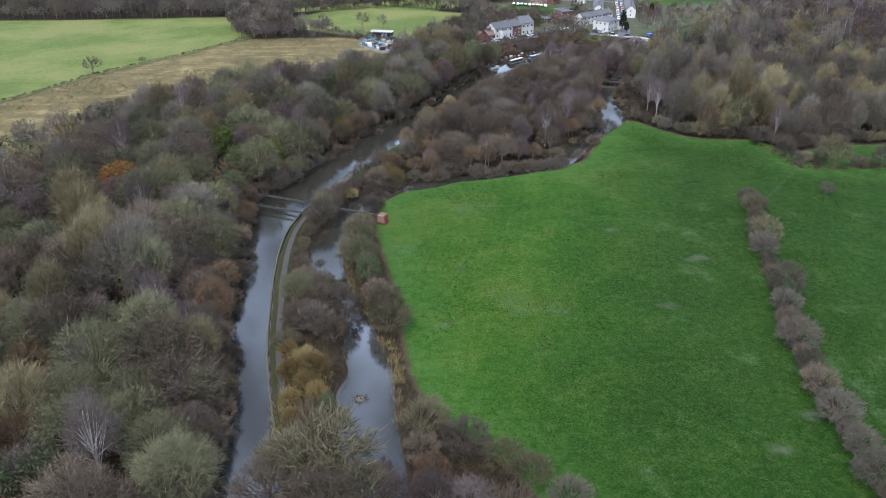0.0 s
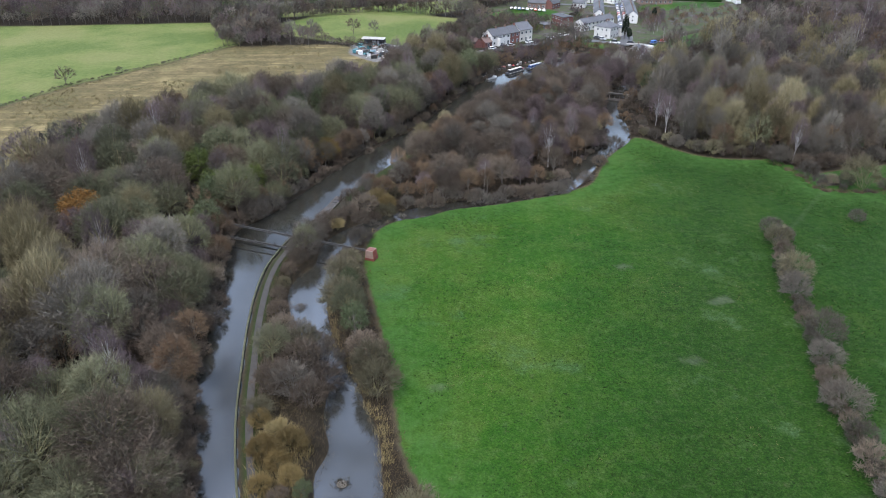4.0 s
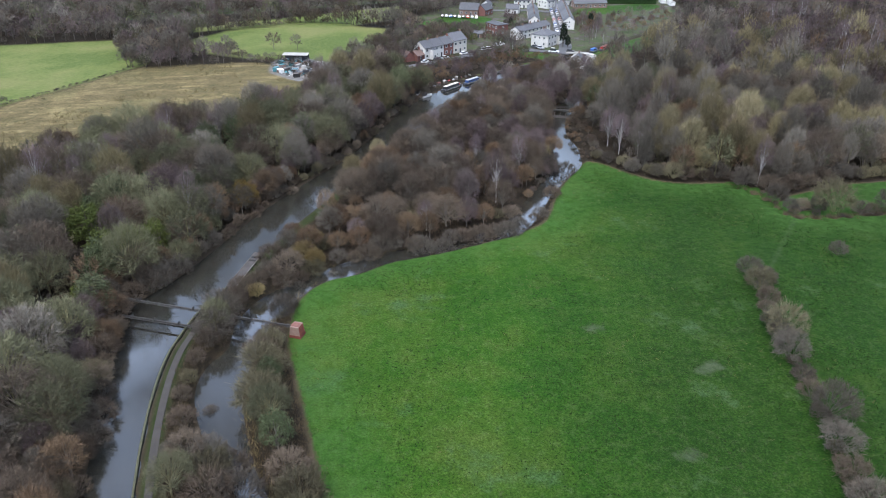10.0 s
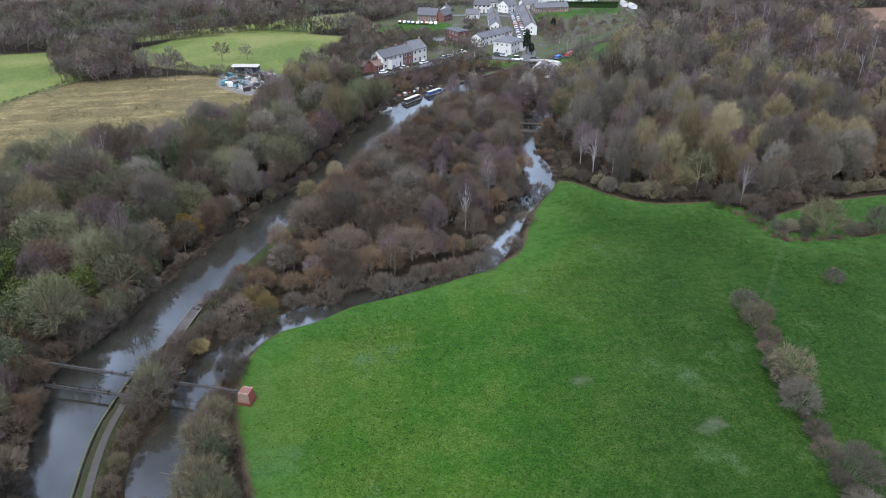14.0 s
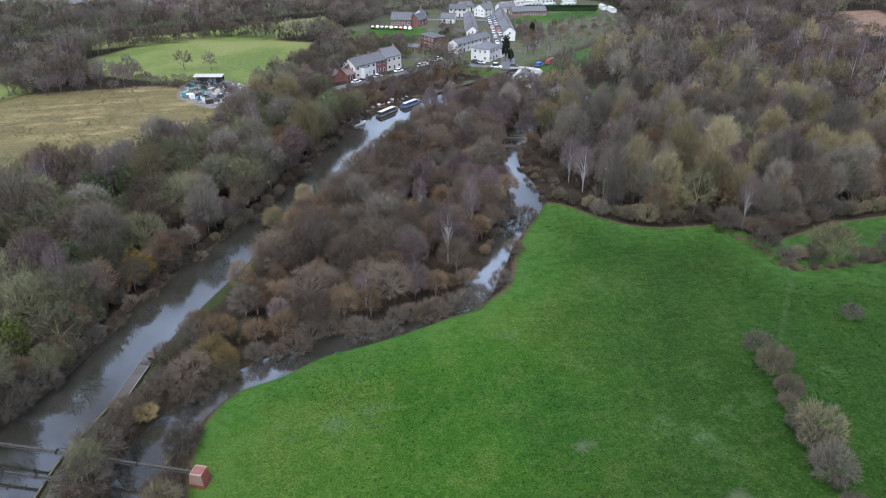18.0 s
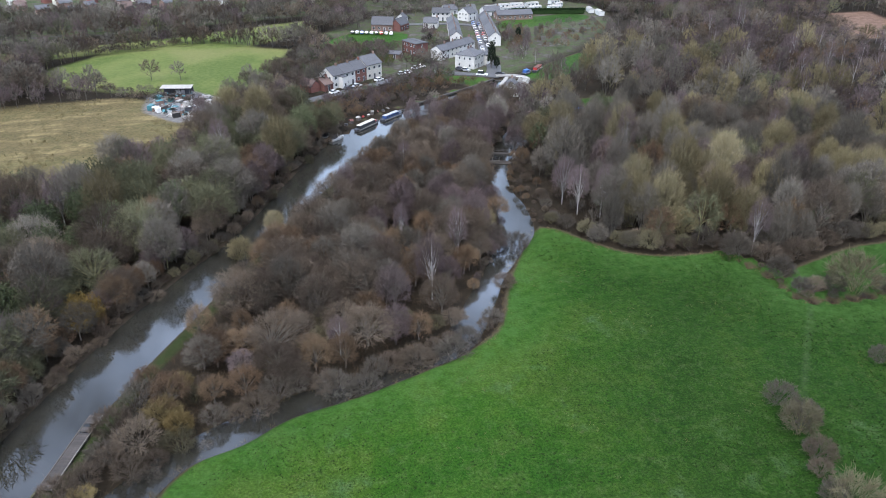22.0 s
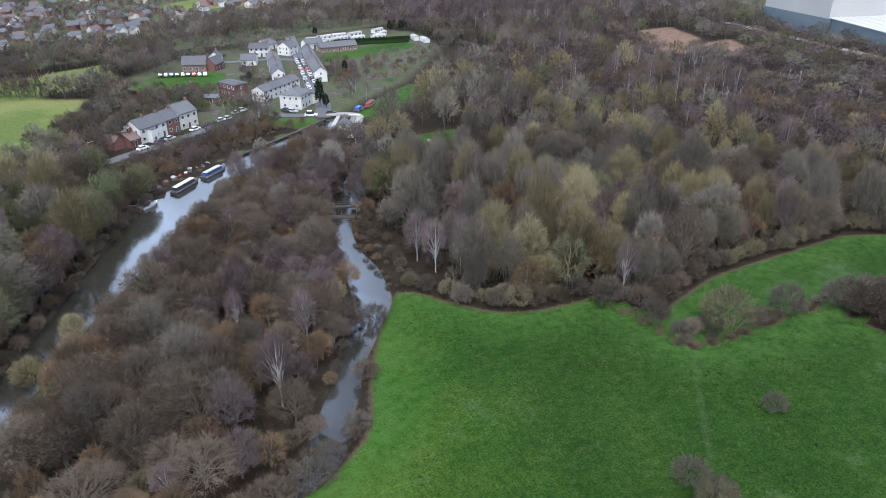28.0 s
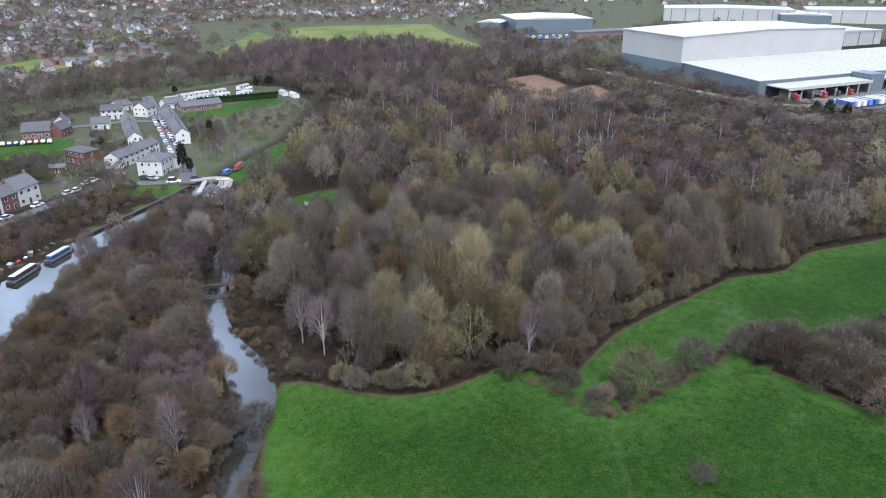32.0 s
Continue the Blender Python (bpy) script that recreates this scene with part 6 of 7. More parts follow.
garden_walls = thing("garden_wall", pose(*on_terrace(-2, 14), 0, 0, 0, ta), "long red brick garden wall behind the terrace", "wall")
part("courses", box_bm(-6, 26, -0.12, 0.12, -0.2, 1.7), house_brick, garden_walls)
part("coping", box_bm(-6, 26, -0.17, 0.17, 1.7, 1.8), concrete, garden_walls)

house("white_inn", 90.6, 414.4, 49, 9.4, 9.6, 5.8, 8.1, white_render, slate, "white rendered inn with a hipped slate roof", "", bays=3, hip=3.2, chimneys=2, category="inn")
inn_bay = thing("inn_wing", pose(98.5, 418.5, 0, 0, 0, 49), "low white wing of the inn", "building")
part("wall", box_bm(-2.5, 2.5, -3, 3, -0.3, 4.2), white_render, inn_bay)
part("roof", mesh_of("roof", [(-2.7, -3.2, 4.2), (2.7, -3.2, 4.2), (2.7, 3.2, 5.2), (-2.7, 3.2, 5.2), (-2.7, -3.2, 4.35), (2.7, -3.2, 4.35), (2.7, 3.2, 5.35), (-2.7, 3.2, 5.35)], [(4, 5, 6, 7), (0, 1, 5, 4), (1, 2, 6, 5), (2, 3, 7, 6), (3, 0, 4, 7), (3, 2, 1, 0)], slate), None, inn_bay)
for i in range(4):
    s_ = 3.4 + i * 6.8
    house("white_cottage", 80.8 + s_ * 0.757 - 3.5 * 0.65, 426.8 + s_ * 0.652 + 3.5 * 0.757, 40.7, 6.8, 6.4, 4.4, 6.4, white_render if i != 1 else cream_render, slate, "white rendered cottage in a row with a slate roof", "cottages by the inn", bays=2)
for i in range(9):
    s_ = 3.4 + i * 6.9
    house("slate_terrace_house", 113.8 + s_ * 0.178 + 0.2, 453 + s_ * 0.984, 80 + 180, 6.9, 5.9, 4.6, 6.9, white_render if i == 0 else dull_brick, slate, "terraced street house with a grey slate roof", "houses of the village street", bays=2)
for i in range(7):
    s_ = 3.4 + i * 6.9
    house("slate_terrace_house", 95.4 + s_ * 0.183, 459 + s_ * 0.983, 79.5, 6.9, 5.9, 4.4, 6.6, white_render if i in (0, 3) else cream_render if i == 5 else dull_brick, slate, "terraced street house with a grey slate roof", "houses of the village street", bays=2)
red_block = house("brick_block", 66.5 + 5, 442.5 + 3, -64.5, 11.5, 7, 5.6, 6.1, house_brick, slate, "two-storey red brick block with a flat roof", "", bays=4, hip=0.6, chimneys=0, category="building")
house("lean_to_shed", 61, 438, -30, 6, 4, 2.2, 3.2, dull_brick, slate, "grey-roofed brick shed behind the gardens", "", bays=1, storeys=1, chimneys=0, category="shed")
house("school_hall", 65, 506, -20, 12, 8, 3.6, 7.0, dull_brick, slate, "brick school hall with a large grey roof", "school buildings", bays=4, storeys=1, chimneys=0, category="school")
house("school_wing", 74, 504, 52, 10, 6, 3.6, 6.4, house_brick, slate, "red brick school wing with a grey roof", "school buildings", bays=3, storeys=1, chimneys=0, category="school")
house("gable_house", 77, 516, 70, 7, 6, 4.4, 6.8, white_render, slate, "white gabled house beside the school", "", bays=2)
house("long_white_house", 103, 529, -18, 10.5, 7, 4.6, 6.9, white_render, slate, "long white house with a grey roof", "white houses", bays=4)
house("white_bungalow", 118, 526, 40, 8, 8, 4.4, 7.2, white_render, slate, "white gable-fronted house with a grey roof", "white houses", bays=2)
house("white_bungalow", 92.5, 508, -20, 8, 7, 3.0, 5.4, white_render, slate, "small white bungalow with a grey roof", "white houses", bays=2, storeys=1)
house("white_bungalow", 112, 548, 20, 9, 7, 3.0, 5.4, white_render, slate, "small white bungalow with a grey roof", "white houses", bays=2, storeys=1)
house("brick_hall", 146, 524, 1, 22, 8, 3.0, 5.2, dull_brick, slate, "long low brick hall with a grey roof", "", bays=7, storeys=1, chimneys=0, category="hall")
house("white_bungalow", 136, 539, 10, 11, 7, 3.0, 5.2, white_render, slate, "small white bungalow with a grey roof", "white houses", bays=3, storeys=1)
summer = thing("garden_pavilion", pose(31, 412, 0, 0, 0, 20), "small white garden pavilion behind the terrace", "pavilion")
part("roof", tri_mesh("roof", *tube([(0, 0, 2.3), (0, 0, 3.2)], [1.9, 0.1], 8), white_paint), None, summer)
for i in range(4):
    part("post", box_bm(-0.06, 0.06, -0.06, 0.06, 0, 2.4), white_paint, summer).matrix_basis = pose(1.2 * math.cos(i * 1.57 + 0.78), 1.2 * math.sin(i * 1.57 + 0.78), 0)

# park homes and caravans beyond the green
home = thing("park_home", pose(150, 548, 0, 0, 0, 20), "white park home with a pale low roof", "caravan", "park homes beyond the hedge")
part("body", box_bm(-4.5, 4.5, -1.6, 1.6, 0.3, 2.6, bevel=0.06), white_paint, home)
part("roof", mesh_of("roof", [(-4.7, -1.8, 2.6), (4.7, -1.8, 2.6), (4.7, 0, 3.2), (-4.7, 0, 3.2), (-4.7, 1.8, 2.6), (4.7, 1.8, 2.6)], [(0, 1, 2, 3), (3, 2, 5, 4), (0, 3, 4), (1, 5, 2), (0, 4, 5, 1)], concrete), None, home)
part("skirt", box_bm(-4.4, 4.4, -1.5, 1.5, -0.1, 0.3), dark_paint, home)
for wx in (-3, 0, 3):
    part("window", box_bm(wx - 0.6, wx + 0.6, -1.66, -1.58, 1.2, 2.1), pane_glass, home)
for x, y, a in ((158, 552, 20), (168, 549, 15), (181, 548, 10), (187, 558, 40), (171, 563, 15), (189, 570, 30), (160, 562, 5), (150, 560, 12), (200, 535, 80), (202, 525, 85), (142, 556, 0)):
    copy_thing(home, pose(x, y, 0, 0, 0, a))
laurel = thing("clipped_hedge", pose(172, 535, 0, 0, 0, -9), "tall clipped dark green laurel hedge", "hedge")
r2 = np.random.default_rng(9)
c0 = np.column_stack([r2.uniform(-23, 23, 5200), r2.uniform(-2, 2, 5200), r2.uniform(0.1, 3.1, 5200)])
c0[:3600, 2] = 3.0 + r2.normal(size=3600) * 0.15
part("leaves", tri_mesh("leaves", *leaves(c0, r2.uniform(0.25, 0.5, 5200), r2), hedge_leaves), None, laurel)
part("inner_growth", box_bm(-22.5, 22.5, -1.6, 1.6, 0, 2.7, bevel=0.3), hedge_leaves, laurel)

for x, y, size, tall in ((99, 408, 1.05, 1.35), (101, 405.5, 0.7, 1.0), (129, 462, 0.8, 1.05), (84, 470, 0.6, 0.9), (38, 428, 0.7, 0.6), (30, 424, 0.8, 0.5), (24, 420, 0.6, 0.6), (40, 404, 0.5, 0.5), (196, 566, 0.9, 1.0), (214, 548, 0.9, 0.8), (206, 570, 0.9, 0.9), (386, 312, 1.3, 0.8), (393, 309, 1.4, 0.8), (402, 304, 1.2, 0.7), (150, 578, 0.8, 0.7), (22, 352, 0.6, 0.5)):
    plant("conifer", x, y, size, tall, "evergreens of the village")

# ---- roads and cars ----
road_label = "damp grey tarmac village road"
ribbon("road_terrace", [(10, 368), (22, 377), (34, 384), (45, 391.5), (57, 400), (70, 405), (82, 402), (92, 397), (99, 394)], 2.4, 0.32, tarmac, road_label, "road", 3)
ribbon("road_street", [(96, 396), (101, 410), (104, 431), (110.4, 462), (120, 506), (127, 546), (134, 580)], 3.2, 0.33, tarmac, road_label, "road", 4)
ribbon("road_bridge", [(97, 394), (103, 393), (107.5, 390), (108, 385), (104, 378), (97, 371.5)], 1.5, 0.75, concrete, "curved pale lane over the lock bridge", "road", 1.5)
ribbon("road_school", [(120, 506), (104, 515), (86, 517), (70, 520)], 2.4, 0.33, tarmac, road_label, "road", 3)
ribbon("road_works", [(424, 500), (414, 440), (404, 370), (412, 335), (450, 318)], 3.0, 0.33, concrete, "pale service road beside the warehouse", "road", 4)
ribbon("path_far_bank", [(52, 358), (66, 368), (84, 381), (95, 390)], 0.5, 0.31, gravel, "grey path along the far canal bank", "path", 2)


def car_bm(l_, w, h):
    return prism_bm([(-l_ / 2, 0.3), (l_ / 2, 0.3), (l_ / 2, 0.75), (l_ * 0.27, 0.9), (-l_ * 0.46, 0.9), (-l_ / 2, 0.8)], -w / 2, w / 2)


def car(paint, label, tall=1.45, length=4.2):
    root = thing("parked_car", pose(0, 0, -50), label, "car", "parked cars of the village")
    part("body", car_bm(length, 1.75, 1.4), paint, root)
    part("cabin", prism_bm([(-length * 0.42, 0.9), (length * 0.22, 0.9), (length * 0.08, tall), (-length * 0.32, tall)], -0.74, 0.74), pane_glass, root)
    part("roof", box_bm(-length * 0.31, length * 0.08, -0.72, 0.72, tall, tall + 0.05, bevel=0.02), paint, root)
    for x in (-length * 0.31, length * 0.31):
        for y in (-0.8, 0.8):
            part("wheel", tri_mesh("wheel", *join([tube([(x, y - 0.1, 0.31), (x, y + 0.1, 0.31)], [0.31, 0.31], 10), tube([(x, y - 0.1, 0.31), (x, y - 0.101, 0.31)], [0.31, 0.02], 10), tube([(x, y + 0.1, 0.31), (x, y + 0.101, 0.31)], [0.31, 0.02], 10)]), tyre_rubber), None, root)
    return root


cars = [car(white_paint, "white car parked beside the road"), car(car_silver, "silver car parked beside the road"), car(dark_paint, "black car parked beside the road"), car(car_red, "red car parked beside the road"), car(car_blue, "blue car parked beside the road"), car(white_paint, "white van parked beside the road", 2.1, 5.0)]
car_spots = [(91.5, 396, 5, -25), (37, 388.5, 1, 37), (33, 385.6, 2, 37), (47, 396.5, 0, 37), (58, 404.5, 1, 30), (61, 406, 0, 30), (66, 413, 1, 20), (68.5, 415.5, 0, 10), (74, 426, 2, 60), (99.5, 395.5, 2, -12), (84.5, 407, 2, -48), (86.6, 404.8, 1, -48), (27, 381, 0, 37)]
for i in range(12):
    car_spots.append((104.2 + i * 1.22, 440 + i * 6.4, (0, 1, 2, 1, 4, 0, 3, 1, 2, 0, 1, 4)[i], 79))
for i in range(9):
    car_spots.append((110.0 + i * 1.25, 452 + i * 6.8, (1, 2, 0, 1, 3, 2, 1, 0, 4)[i], 79))
for i in range(9):
    car_spots.append((47 + i * 2.5, 498 - i * 0.9, (2, 1, 4, 2, 1, 2, 3, 1, 0)[i], 78))
home_cars = list(cars)
for n_, (x, y, k, a) in enumerate(car_spots):
    if home_cars and cars[k] in home_cars:
        home_cars.remove(cars[k])
        cars[k].matrix_world = pose(x, y, 0.33, 0, 0, a)
    else:
        copy_thing(cars[k], pose(x, y, 0.33, 0, 0, a))

# ---- boats ----
def narrowboat(x, y, turn, length, cabin_paint, hull_paint, roof_paint, label, z=-0.45):
    root = thing("narrowboat", pose(x, y, z, 0, 0, turn), label, "boat", "boats moored on the canal")
    l2, w = length / 2, 1.05
    outline = [(-l2, -w * 0.7), (-l2 + 0.6, -w), (l2 - 2.2, -w), (l2 - 0.7, -w * 0.55), (l2, 0), (l2 - 0.7, w * 0.55), (l2 - 2.2, w), (-l2 + 0.6, w), (-l2, w * 0.7)]
    bm = bmesh.new()
    lo = [bm.verts.new((a * 0.985, b * 0.9, -0.35)) for a, b in outline]
    hi = [bm.verts.new((a, b, 0.75 + 0.25 * max(0, (a - l2 + 2.5) / 2.5))) for a, b in outline]
    bm.faces.new(lo[::-1])
    bm.faces.new(hi)
    for i in range(len(outline)):
        j = (i + 1) % len(outline)
        bm.faces.new((lo[i], lo[j], hi[j], hi[i]))
    hull = part("hull", bm, hull_paint, root)
    part("rubbing_strake", box_bm(-l2 + 0.6, l2 - 2.2, -w - 0.04, w + 0.04, 0.5, 0.6), cream_render, hull)
    a, b = -l2 + 1.6, l2 - 2.6
    cab = prism_bm([(-w * 0.9, 0.74), (w * 0.9, 0.74), (w * 0.78, 1.75), (-w * 0.78, 1.75)], a, b)
    bmesh.ops.rotate(cab, verts=cab.verts, cent=(0, 0, 0), matrix=Matrix.Rotation(radians(-90), 3, "Z"))
    cabin = part("cabin", cab, cabin_paint, root)
    part("cabin_roof", box_bm(a - 0.15, b + 0.15, -w * 0.82, w * 0.82, 1.75, 1.82, bevel=0.02), roof_paint, root)
    for i in range(6):
        x0 = a + 0.7 + i * (b - a - 1.4) / 5
        for side in (-1, 1):
            part("window", box_bm(x0 - 0.4, x0 + 0.4, side * w * 0.85 - 0.06, side * w * 0.85 + 0.06, 1.1, 1.5), pane_glass, cabin)
    part("hand_rail", box_bm(a, b, -w * 0.8, -w * 0.74, 1.82, 1.88), cabin_paint, root)
    part("front_deck", box_bm(b + 0.1, l2 - 1.2, -w * 0.55, w * 0.55, 0.78, 0.86), old_timber, root)
    part("tiller", tri_mesh("tiller", *tube([(-l2 - 0.1, 0, 0.3), (-l2 - 0.1, 0, 1.4), (-l2 + 0.9, 0, 1.5)], [0.05, 0.04, 0.03], 5), steel_dark), None, root)
    return root


long_boat = narrowboat(34.6, 338.9, 46.5, 12.8, dark_paint, dark_paint, cream_render, "black narrowboat with cream roof and red bow at the bank")
part("bow_panel", box_bm(3.85, 4.6, -0.75, 0.75, 0.86, 1.5, bevel=0.05), car_red, long_boat, "red-painted bow panel")
narrowboat(44.6, 347.4, 42.5, 11.6, car_blue, dark_paint, roof_sheet, "blue narrowboat with a pale roof moored at the bank")
narrowboat(118.5, 401, 52, 11, car_red, dark_paint, house_brick, "red narrowboat moored above the lock", 0.25)
narrowboat(111.5, 395.5, 40, 7, car_blue, dark_paint, bright_blue, "small blue boat moored above the lock", 0.25)


def cruiser(x, y, turn, length, label):
    root = thing("cabin_cruiser", pose(x, y, -0.45, 0, 0, turn), label, "boat", "boats moored on the canal")
    l2, w = length / 2, 1.1
    outline = [(-l2, -w), (l2 * 0.3, -w), (l2 * 0.75, -w * 0.6), (l2, 0), (l2 * 0.75, w * 0.6), (l2 * 0.3, w), (-l2, w)]
    bm = bmesh.new()
    lo = [bm.verts.new((a * 0.9, b * 0.6, -0.3)) for a, b in outline]
    hi = [bm.verts.new((a, b, 0.8)) for a, b in outline]
    bm.faces.new(lo[::-1])
    bm.faces.new(hi)
    for i in range(len(outline)):
        j = (i + 1) % len(outline)
        bm.faces.new((lo[i], lo[j], hi[j], hi[i]))
    part("hull", bm, white_paint, root)
    part("cabin", prism_bm([(-l2 * 0.2, 0.8), (l2 * 0.6, 0.8), (l2 * 0.35, 1.5), (-l2 * 0.1, 1.6)], -0.8, 0.8), white_paint, root)
    part("windscreen", prism_bm([(l2 * 0.36, 1.46), (l2 * 0.58, 0.9), (l2 * 0.6, 0.92), (l2 * 0.38, 1.5)], -0.7, 0.7), pane_glass, root)
    part("canopy", prism_bm([(-l2 * 0.9, 0.8), (-l2 * 0.2, 0.8), (-l2 * 0.15, 1.9), (-l2 * 0.75, 1.8)], -0.85, 0.85), dark_paint, root)
    part("cockpit_well", box_bm(-l2 * 0.95, -l2 * 0.2, -0.8, 0.8, 0.8, 0.84), old_timber, root)
    return root


cruiser(23.2, 327.8, 40, 6.2, "white cabin cruiser moored beside the bank")
cruiser(20.2, 331.0, 55, 5.0, "small white cruiser with a dark canopy at the bank")
# clutter on the bank behind the boats
for i, (x, y, m) in enumerate(((32.5, 345.5, concrete), (34.5, 348, car_red), (36.5, 349.6, white_paint), (38, 351.5, concrete), (40.5, 353.5, house_brick), (42.5, 354.2, dark_paint), (29.5, 342.6, house_brick), (44.5, 356.5, concrete), (27.5, 340.5, dark_paint))):
    t_ = thing("bank_shelter" if i % 3 == 0 else "garden_bench" if i % 3 == 1 else "storage_chest", pose(x, y, 0, 0, 0, 40 + 13 * i) @ Matrix.Scale(0.8, 4), ("small pale shelter on the mooring bank", "low garden bench on the mooring bank", "covered storage chest on the mooring bank")[i % 3], ("shelter", "bench", "chest")[i % 3])
    if i % 3 == 0:
        part("frame", box_bm(-0.9, 0.9, -0.7, 0.7, 0, 1.3, bevel=0.03), old_timber, t_)
        part("roof", prism_bm([(-1.1, 1.3), (1.1, 1.3), (0, 1.9)], -0.9, 0.9), m, t_)
    elif i % 3 == 1:
        part("seat", box_bm(-0.9, 0.9, -0.3, 0.3, 0.4, 0.48), m, t_)
        part("backrest", box_bm(-0.9, 0.9, 0.26, 0.34, 0.48, 1.0), m, t_)
        for lx in (-0.8, 0.8):
            part("leg", box_bm(lx - 0.05, lx + 0.05, -0.28, 0.28, -0.1, 0.4), steel_dark, t_)
    else:
        part("body", box_bm(-0.8, 0.8, -0.5, 0.5, -0.05, 0.7, bevel=0.04), old_timber, t_)
        part("lid", box_bm(-0.86, 0.86, -0.56, 0.56, 0.7, 0.82, bevel=0.03), m, t_)

# ---- weir and footbridge on the river ----
bridge = thing("footbridge", pose(65.0, 303.0, 0.5, 0, 0, -20), "dark timber footbridge over the river weir", "bridge")
part("deck", box_bm(0, 10.6, -0.7, 0.7, 0.2, 0.36), wet_plank, bridge)
for y in (-0.65, 0.65):
    part("handrail", box_bm(0, 10.6, y - 0.05, y + 0.05, 1.3, 1.4), wet_plank, bridge)
    part("side_beam", box_bm(0, 10.6, y - 0.1, y + 0.1, -0.15, 0.2), steel_dark, bridge)
    for i in range(8):
        part("post", box_bm(0.2 + i * 1.45, 0.32 + i * 1.45, y - 0.05, y + 0.05, 0.2, 1.3), wet_plank, bridge)
for x in (-0.4, 11.0):
    part("abutment", box_bm(x - 0.6, x + 0.6, -1.1, 1.1, -1.8, 0.3, bevel=0.05), concrete, bridge)
sill = thing("river_weir", pose(65.0, 299.6, -1.0, 0, 0, -20), "stepped stone weir across the river below the footbridge", "weir")
for k in range(3):
    part("step", box_bm(0, 10.4, -0.4 * (k + 1), -0.4 * k, -0.8, 0.6 - 0.25 * k, bevel=0.04), wet_plank, sill)
for i in range(5):
    part("guard_post", box_bm(1.2 + i * 2, 1.35 + i * 2, -0.2, -0.05, 0.6, 1.7), old_timber, sill)

# ---- lock, its bridge and wall ----
lock = thing("lock_chamber", pose(101, 384, 0, 0, 0, 62), "stone canal lock with dark timber gates", "lock")
for y in (-3.1, 3.1):
    part("lock_wall", box_bm(-7, 7, y - 0.8, y + 0.8, -1.5, 0.45, bevel=0.06), concrete, lock)
for x in (-5.5, 5.5):
    gate = part("lock_gate", box_bm(x - 0.15, x + 0.15, -2.3, 2.3, -1.2, 0.9), old_timber, lock)
    part("balance_beam", box_bm(x - 0.16, x + 0.16, -6.0, -1.0, 0.9, 1.2), white_paint, gate, "white-tipped balance beam")
parapet = thing("bridge_parapet", pose(104, 380, 0.3, 0, 0, 60), "curved pale stone bridge parapet", "parapet")
for y in (-1.7, 1.7):
    bm = bmesh.new()
    for i in range(10):
        x = -6 + i * 1.3
        box(bm, x, x + 1.28, y - 0.18 + 0.03 * (i - 5) ** 2, y + 0.18 + 0.03 * (i - 5) ** 2, 0, 1.0)
    part("parapet_stones", bm, concrete, parapet)
cottage = house("lock_cottage", 95.5, 367, 70, 7, 6, 3.4, 5.6, white_render, slate, "pale lock cottage among the trees", "", bays=2, storeys=1)

# ---- vegetable garden in the wood ----
for i, (x, y, m, lab) in enumerate(((112, 336.5, bright_blue, "bright blue tarpaulin shed in the garden clearing"), (109.5, 333.5, old_timber, "brown timber garden shed"), (118, 341, old_timber, "brown timber garden shed"))):
    t_ = thing("garden_shed", pose(x, y, 0, 0, 0, 30 + 20 * i), lab, "shed", "garden sheds")
    part("walls", box_bm(-1.4, 1.4, -1.1, 1.1, -0.2, 1.9), old_timber, t_)
    part("roof", prism_bm([(-1.6, 1.9), (1.6, 1.9), (0, 2.6)], -1.3, 1.3), m, t_)
    part("door", box_bm(-0.4, 0.4, -1.16, -1.08, 0, 1.75), dark_paint, t_)

# ---- scrap yard ----
shed = thing("open_shed", pose(-33, 392, 0, 0, 0, -10), "open-fronted scrap shed with a pale sheet roof", "shed")
part("roof", mesh_of("roof", [(-6, -2, 3.2), (6, -2, 3.2), (6, 2, 3.6), (-6, 2, 3.6), (-6, -2, 3.32), (6, -2, 3.32), (6, 2, 3.72), (-6, 2, 3.72)], [(4, 5, 6, 7), (3, 2, 1, 0), (0, 1, 5, 4), (1, 2, 6, 5), (2, 3, 7, 6), (3, 0, 4, 7)], concrete), None, shed)
part("back_wall", box_bm(-5.8, 5.8, 1.7, 1.9, -0.2, 3.55), dark_paint, shed)
for x in (-5.6, -1.9, 1.9, 5.6):
    part("post", box_bm(x - 0.12, x + 0.12, -1.9, -1.66, -0.2, 3.2), steel_dark, shed)
yard_rng = random.Random(3)
yard_mats = [white_paint, teal_paint, dark_paint, concrete, car_silver, old_timber, concrete, dull_brick, steel_dark, steel_dark, slate, old_timber]
